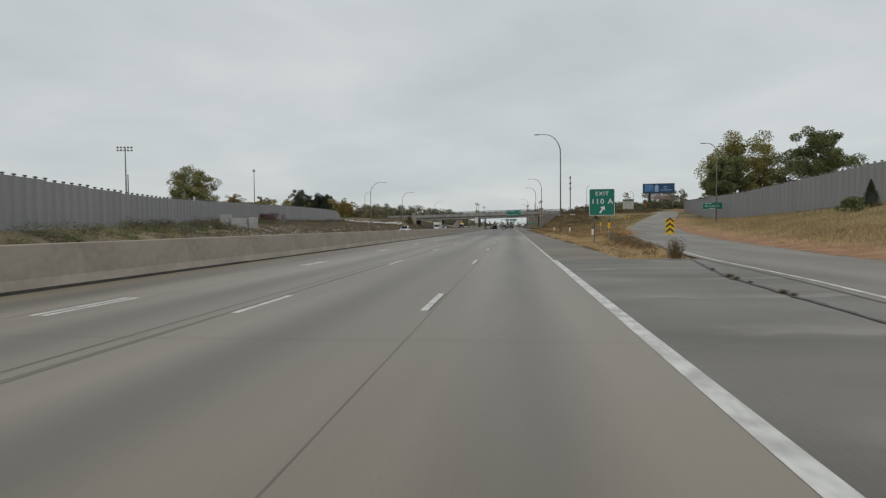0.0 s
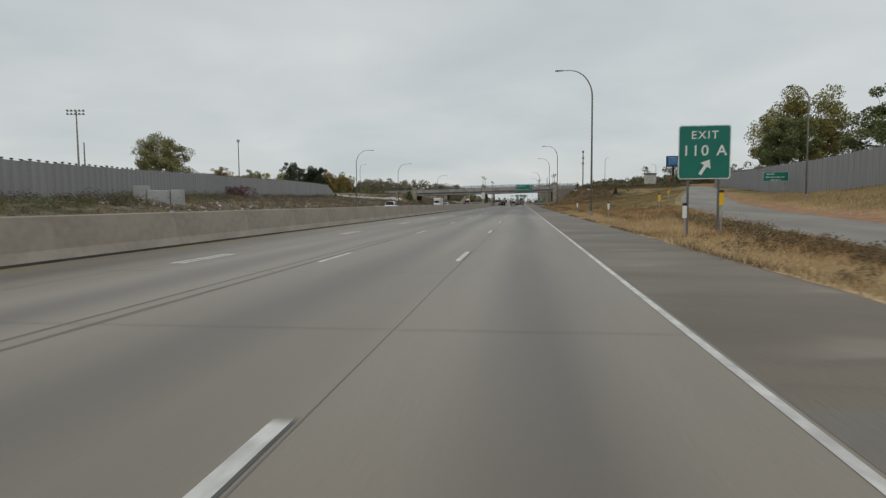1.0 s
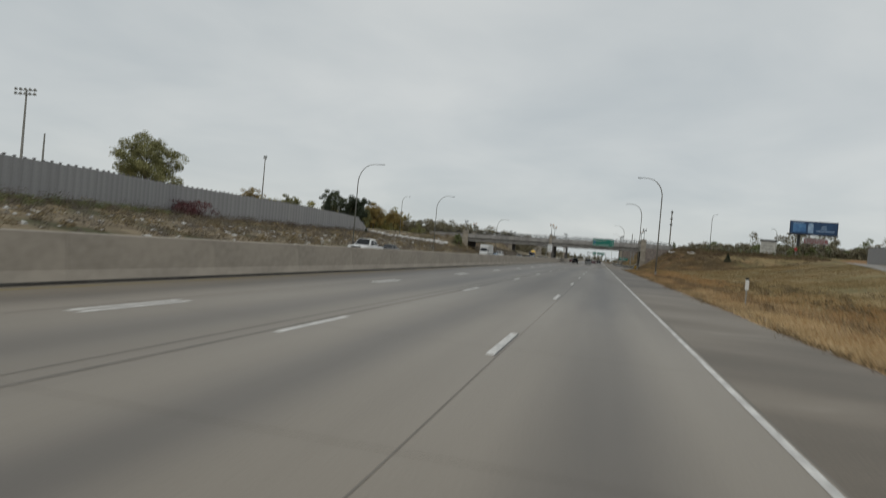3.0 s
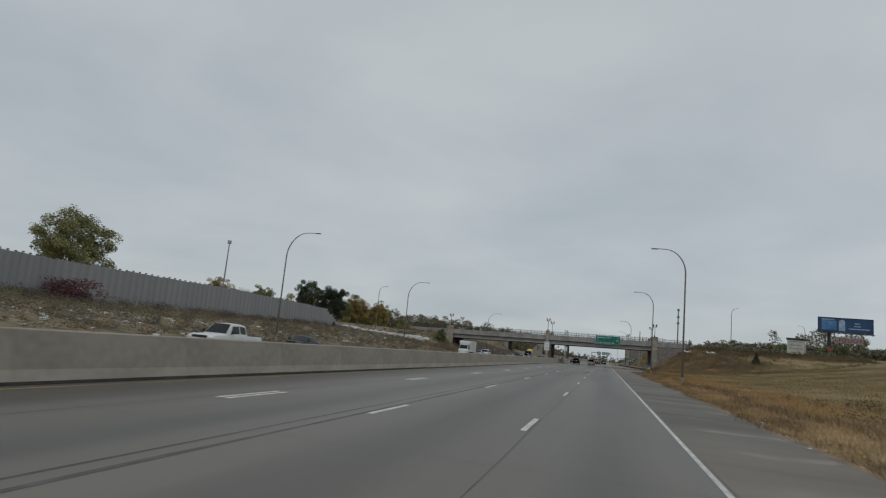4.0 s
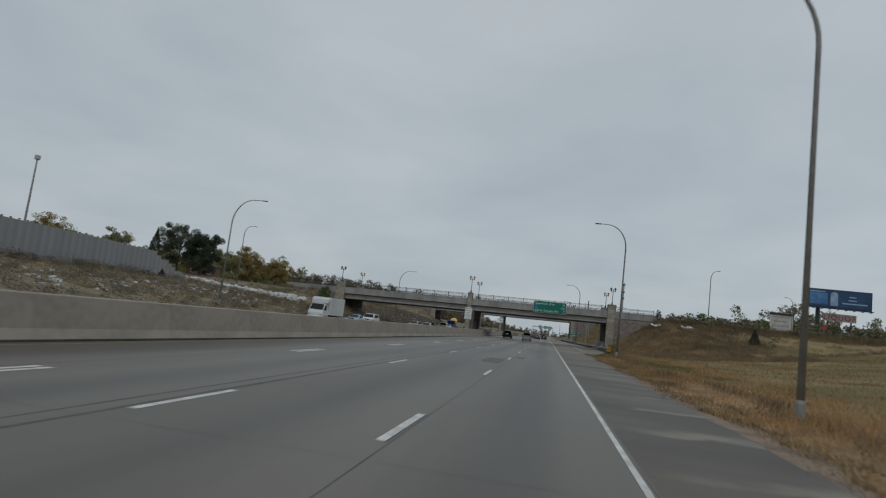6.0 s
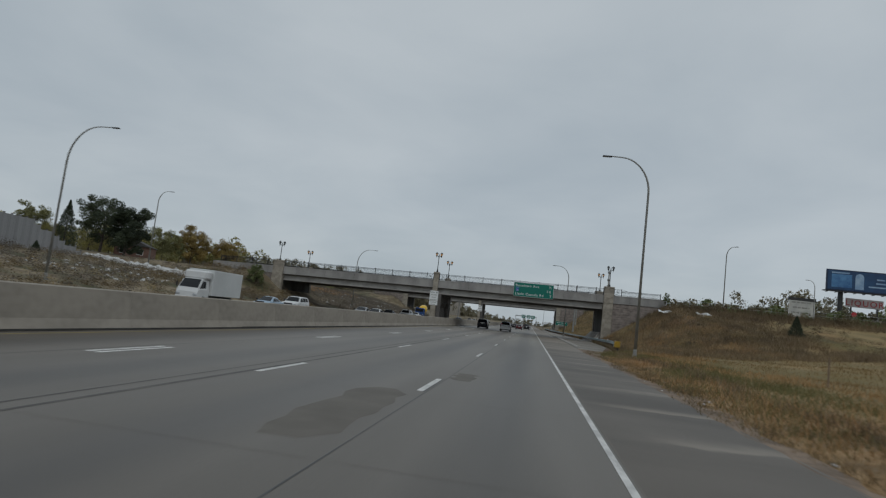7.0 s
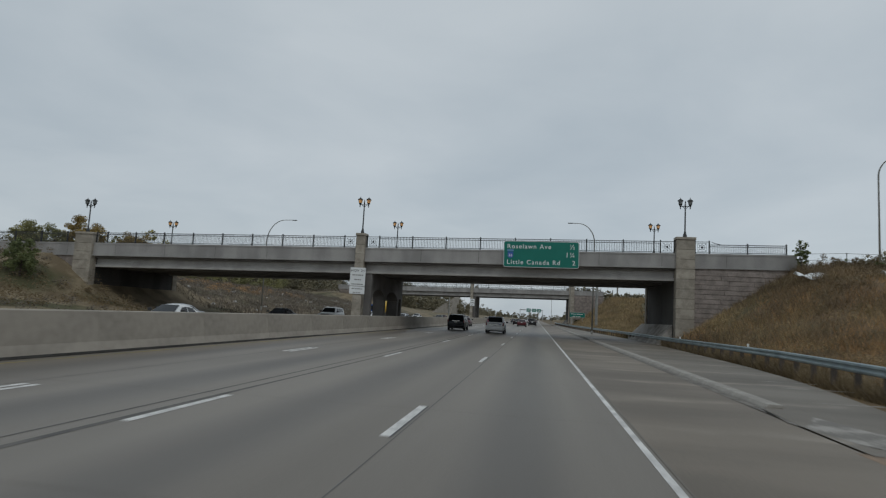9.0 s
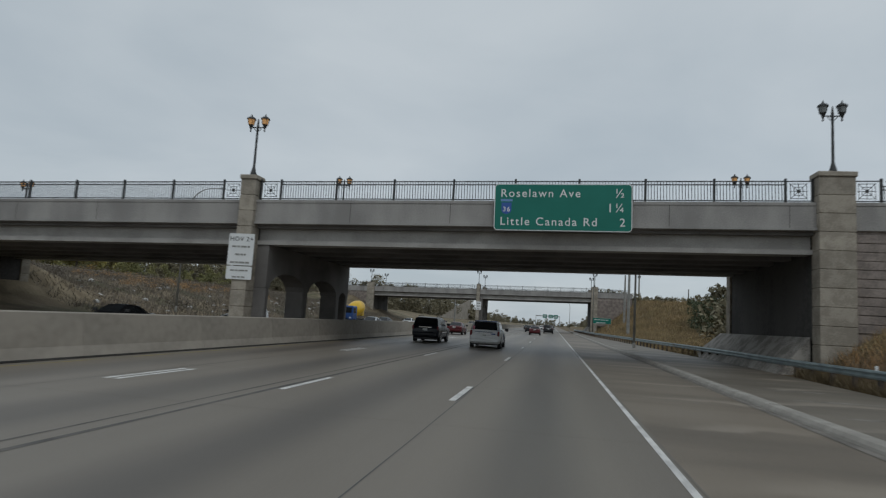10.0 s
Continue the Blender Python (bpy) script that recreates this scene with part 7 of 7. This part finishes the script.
def suv_extras(root, st, hw, L):
    for s in (-1, 1):
        part("tail_light", boxm(s * 0.89 - 0.065, s * 0.89 + 0.065, -0.01, 0.2, 0.88, 1.16, 0.03), TAIL_ON, root, "red tail light")
        part("roof_rail", tube(bmesh.new(), [(s * 0.66, 0.7, 1.80), (s * 0.66, 0.8, 1.87), (s * 0.66, 2.3, 1.87), (s * 0.66, 2.4, 1.80)], 0.022, 6), PLASTIC, root)
        part("side_trim", boxm(s * 0.985 - 0.012, s * 0.985 + 0.012, 1.3, 3.2, 0.70, 0.75, 0.006), CHROME, root, "chrome side strip")
        for y in (1.3, 2.25, 3.2):
            part("door_gap", boxm(s * 0.982 - 0.004, s * 0.982 + 0.004, y - 0.006, y + 0.006, 0.45, 1.1), PLASTIC, root)
    part("tailgate_trim", boxm(-0.45, 0.45, -0.05, 0.02, 1.03, 1.11, 0.012), CHROME, root, "chrome tailgate strip")


def suv_at(m, paint, label, group="", lit_front=False):
    return car(m, SUV, paint, label, "SUV", (0.37, (0.95, 3.75)), [(0.55, 1.25, 0.15, 0.85, 0.1, 0.0), (1.32, 2.2, 0.12, 0.88, 0.0, 0.0), (2.28, 3.2, 0.12, 0.88, 0.0, 0.42)],
               (0.13, 1.26, 0.78, 0.33, 1.70, 0.68), (3.5, 1.17, 0.82, 2.98, 1.70, 0.66), group, extras=suv_extras, lit_front=lit_front)


SEDAN = [(0.0, 0.36, 0.80, 0.84, 0.84, 0.74), (0.1, 0.30, 0.92, 0.97, 0.89, 0.80), (0.75, 0.27, 0.93, 1.01, 0.91, 0.80), (1.45, 0.26, 0.93, 1.38, 0.915, 0.64), (2.1, 0.26, 0.92, 1.45, 0.915, 0.63), (2.6, 0.26, 0.91, 1.40, 0.915, 0.63), (3.45, 0.27, 0.88, 0.94, 0.91, 0.78), (4.3, 0.30, 0.74, 0.79, 0.88, 0.74), (4.6, 0.34, 0.60, 0.64, 0.78, 0.66)]


def sedan_extras(lit):
    def f(root, st, hw, L):
        for s in (-1, 1):
            part("tail_light", boxm(s * 0.70 - 0.14, s * 0.70 + 0.14, -0.04, 0.1, 0.74, 0.88, 0.03), TAIL_ON if lit else TAIL, root, "red tail light")
    return f


def sedan_at(m, paint, label, group="", lit_front=False, lit_rear=False):
    return car(m, SEDAN, paint, label, "sedan", (0.32, (0.9, 3.6)), [(1.15, 2.05, 0.1, 0.86, 0.3, 0.0), (2.12, 3.05, 0.1, 0.86, 0.0, 0.5)],
               (0.8, 1.02, 0.70, 1.44, 1.36, 0.56), (3.4, 0.95, 0.72, 2.62, 1.38, 0.56), group, lit_front, extras=sedan_extras(lit_rear))


PICKUP = [(0.0, 0.50, 1.00, 1.04, 0.93, 0.90), (0.05, 0.46, 1.10, 1.14, 0.98, 0.93), (1.9, 0.44, 1.12, 1.16, 1.0, 0.93), (1.98, 0.44, 1.16, 1.84, 1.0, 0.74), (2.6, 0.44, 1.16, 1.90, 1.0, 0.73), (3.5, 0.44, 1.14, 1.86, 1.0, 0.72), (4.2, 0.45, 1.10, 1.17, 0.99, 0.86), (5.5, 0.47, 1.05, 1.10, 0.97, 0.84), (5.8, 0.50, 0.85, 0.9, 0.88, 0.76)]
pick = car(pose(-24.7, 145.0, 0, 0, 0, 180), PICKUP, P_WHITE, "white crew-cab pickup on the opposite carriageway", "pickup truck", (0.39, (1.15, 4.75)), [(2.05, 2.7, 0.12, 0.86, 0.0, 0.0), (2.8, 3.85, 0.12, 0.86, 0.0, 0.4)], (1.9, 1.2, 0.7, 1.97, 1.78, 0.64), (4.15, 1.2, 0.8, 3.52, 1.82, 0.62), "oncoming vehicles")
part("truck_bed", boxm(-0.85, 0.85, 0.12, 1.8, 1.12, 1.17), PLASTIC, pick, "dark cargo bed")

van_at(pose(-4.05, 299.2, 0))
suv_at(pose(-8.6, 302.3, 0), P_NAVY, "dark navy SUV with roof rails two lanes over", "vehicles ahead")
sedan_at(pose(-2.6, 361.0, 0), P_RED, "dark red sedan further ahead in the lane", "vehicles ahead", lit_rear=True)
suv_at(pose(-0.6, 388.0, 0), P_BLACK, "black SUV far ahead in the lane", "vehicles ahead")
sedan_at(pose(-4.6, 392.0, 0), P_BLACK, "black sedan far ahead in the next lane", "vehicles ahead", lit_rear=True)
sedan_at(pose(-10.9, 330.0, 0), P_RED, "red car ahead in the inner lane", "vehicles ahead", lit_rear=True)
for x, y, p in ((-7.6, 452, P_GREY), (-3.6, 470, P_WHITE), (0.0, 490, P_SILVER), (-7.4, 520, P_BLACK), (-0.2, 555, P_WHITE), (-3.8, 580, P_RED)):
    sedan_at(pose(x, y, 0), p, "distant car on the motorway past the second bridge", "vehicles ahead", lit_rear=True)
sedan_at(pose(-28.4, 162.6, 0, 0, 0, 180), P_BLACK, "black sedan on the opposite carriageway", "oncoming vehicles")
sedan_at(pose(-21.0, 269.6, 0, 0, 0, 180), P_WHITE, "white sedan on the opposite carriageway", "oncoming vehicles")
sedan_at(pose(-24.7, 276.0, 0, 0, 0, 180), P_SILVER, "silver sedan on the opposite carriageway", "oncoming vehicles")
suv_at(pose(-28.3, 258.0, 0, 0, 0, 180), P_WHITE, "white SUV on the opposite carriageway", "oncoming vehicles")
sedan_at(pose(-28.3, 250.0, 0, 0, 0, 180), P_LBLUE, "pale blue sedan on the opposite carriageway", "oncoming vehicles")
sedan_at(pose(-24.7, 294.0, 0, 0, 0, 180), P_BLACK, "black sedan under the bridge", "oncoming vehicles")
suv_at(pose(-24.6, 309.0, 0, 0, 0, 180), P_WHITE, "white SUV past the bridge on the opposite carriageway", "oncoming vehicles")
for x, y, p, lit in ((-21.0, 333, P_SILVER, True), (-28.3, 340, P_WHITE, False), (-24.7, 352, P_BLACK, True), (-21.0, 372, P_GREY, True), (-28.4, 384, P_WHITE, False), (-24.6, 402, P_RED, False), (-21.0, 440, P_BLACK, True), (-24.6, 462, P_WHITE, True), (-28.2, 480, P_GREY, True), (-21, 505, P_WHITE, True)):
    sedan_at(pose(x, y, 0, 0, 0, 180), p, "oncoming car far along the opposite carriageway", "oncoming vehicles", lit_front=lit)


def box_truck(m, label, cab, box_m):
    r = thing("box_truck", m, label, "box truck", "oncoming vehicles")
    part("cargo_box", boxm(-1.22, 1.22, 0.0, 5.4, 0.95, 3.2, 0.03), box_m, r, "plain white cargo box")
    part("cab_fairing", boxm(-1.1, 1.1, 5.42, 6.3, 2.3, 3.05, 0.15), cab, r, "white roof fairing")
    st = [(5.5, 0.5, 1.45, 2.3, 1.0, 0.9), (6.6, 0.5, 1.45, 2.32, 1.0, 0.88), (7.2, 0.5, 1.4, 1.5, 1.0, 0.9), (7.35, 0.5, 1.1, 1.16, 0.97, 0.85)]
    me = bpy.data.meshes.new("cab")
    bm = loft(st)
    bm.to_mesh(me)
    bm.free()
    link_me("cab", me, cab, r)
    side_glass(r, st, 6.0, 6.95, 0.1, 0.85, slant1=0.4)
    end_glass(r, "windscreen", 7.17, 1.52, 0.86, 6.62, 2.26, 0.8, -1)
    part("chassis", boxm(-0.45, 0.45, 0.2, 7.0, 0.5, 0.9), PLASTIC, r)
    part("front_bumper", boxm(-1.0, 1.0, 7.25, 7.45, 0.4, 0.75, 0.05), cab, r)
    for y in (1.5, 6.4):
        for s in (-1, 1):
            wheel(r, s * 0.95, y, 0.42, 0.26, s)
    for s in (-1, 1):
        part("headlight", boxm(s * 0.78 - 0.16, s * 0.78 + 0.16, 7.3, 7.42, 0.85, 1.02, 0.03), HEAD, r)
        part("door_mirror", boxm(s * 1.2 - 0.06, s * 1.2 + 0.06, 6.95, 7.05, 1.5, 1.95, 0.02), PLASTIC, r)
    return r


P_BOX = mat("white_cargo_panel", (0.66, 0.67, 0.66), (0.58, 0.59, 0.58), rough=0.5, big=0.4)
box_truck(pose(-28.4, 238.5, 0, 0, 0, 180), "white box truck on the opposite carriageway", P_WHITE, P_BOX)
def mixer_lorry(m):
    r = thing("mixer_lorry", m, "blue lorry with a yellow mixing drum beyond the bridge", "lorry", "oncoming vehicles")
    part("drum", tube(bmesh.new(), [(0, 0.1, 2.9), (0, 0.9, 2.75), (0, 2.3, 2.45), (0, 3.8, 2.2), (0, 4.6, 2.1)], [0.55, 0.9, 1.15, 1.0, 0.6], 16), M_YELLOW, r, "yellow mixing drum", True)
    part("chassis", boxm(-0.6, 0.6, 0.0, 7.4, 0.7, 1.05), PLASTIC, r)
    part("chute", boxm(-0.35, 0.35, -0.5, 0.4, 1.4, 2.5, 0.06), M_YELLOW, r)
    cabin = part("cab", boxm(-1.15, 1.15, 5.3, 7.4, 0.75, 2.75, 0.14), P_BLUE, r, "blue cab")
    part("windscreen", boxm(-1.0, 1.0, 7.385, 7.415, 1.75, 2.5), GLASS, cabin)
    for q in (-1, 1):
        part("side_window", boxm(q * 1.145 - 0.015, q * 1.145 + 0.015, 6.0, 7.0, 1.75, 2.45), GLASS, cabin)
        part("headlight", boxm(q * 0.85 - 0.15, q * 0.85 + 0.15, 7.37, 7.43, 1.0, 1.2, 0.02), HEAD, cabin)
        for y in (1.0, 2.2, 6.4):
            wheel(r, q * 1.0, y, 0.5, 0.3, q)


mixer_lorry(pose(-28.2, 349.0, 0, 0, 0, 180))


# ---- more of the distance ----
rw = thing("retaining_wall", Matrix(), "grey concrete ramp wall rising beside the far carriageway", "wall", kind="structure")
for k in range(14):
    ya, yb = 540 + 8.0 * k, 540 + 8.0 * (k + 1) - 0.05
    zt = 2.2 + 0.95 * k
    part("wall_panel", boxm(-52.5 + 0.02 * (k % 2), -51.9, ya, yb, -0.3, zt, 0.03), M_BARRIER, rw)
gan = thing("sign_gantry", pose(-2.0, 830, 0), "distant overhead gantry with green motorway signs", "gantry")
for x in (-13.0, 8.0):
    part("leg", tube(bmesh.new(), [(x, 0, -0.1), (x, 0, 10.5)], 0.22, 10), M_GALV, gan)
part("beam", boxm(-13.2, 8.2, -0.25, 0.25, 9.4, 10.2), M_GALV, gan)
for x in (-5.0, 0.2, 4.6):
    p = part("panel", boxm(x - 1.9, x + 1.9, -0.4, -0.3, 8.0, 11.2, 0.05), M_GREEN, gan, "green sign panel")
    for k in range(2):
        part("text_bar", boxm(x - 1.4, x + 1.3, -0.42, -0.4, 8.8 + 1.1 * k, 9.2 + 1.1 * k), M_WHITE, p)
for x, y, p, rz in ((83, 331, P_WHITE, 80), (88, 330, P_SILVER, 95), (93, 329, P_WHITE, 85), (98, 327, P_GREY, 90), (104, 326, P_WHITE, 90)):
    sedan_at(pose(x, y, zat(x, y), 0, 0, rz), p, "car parked by the shops beyond the ramp", "parked cars")
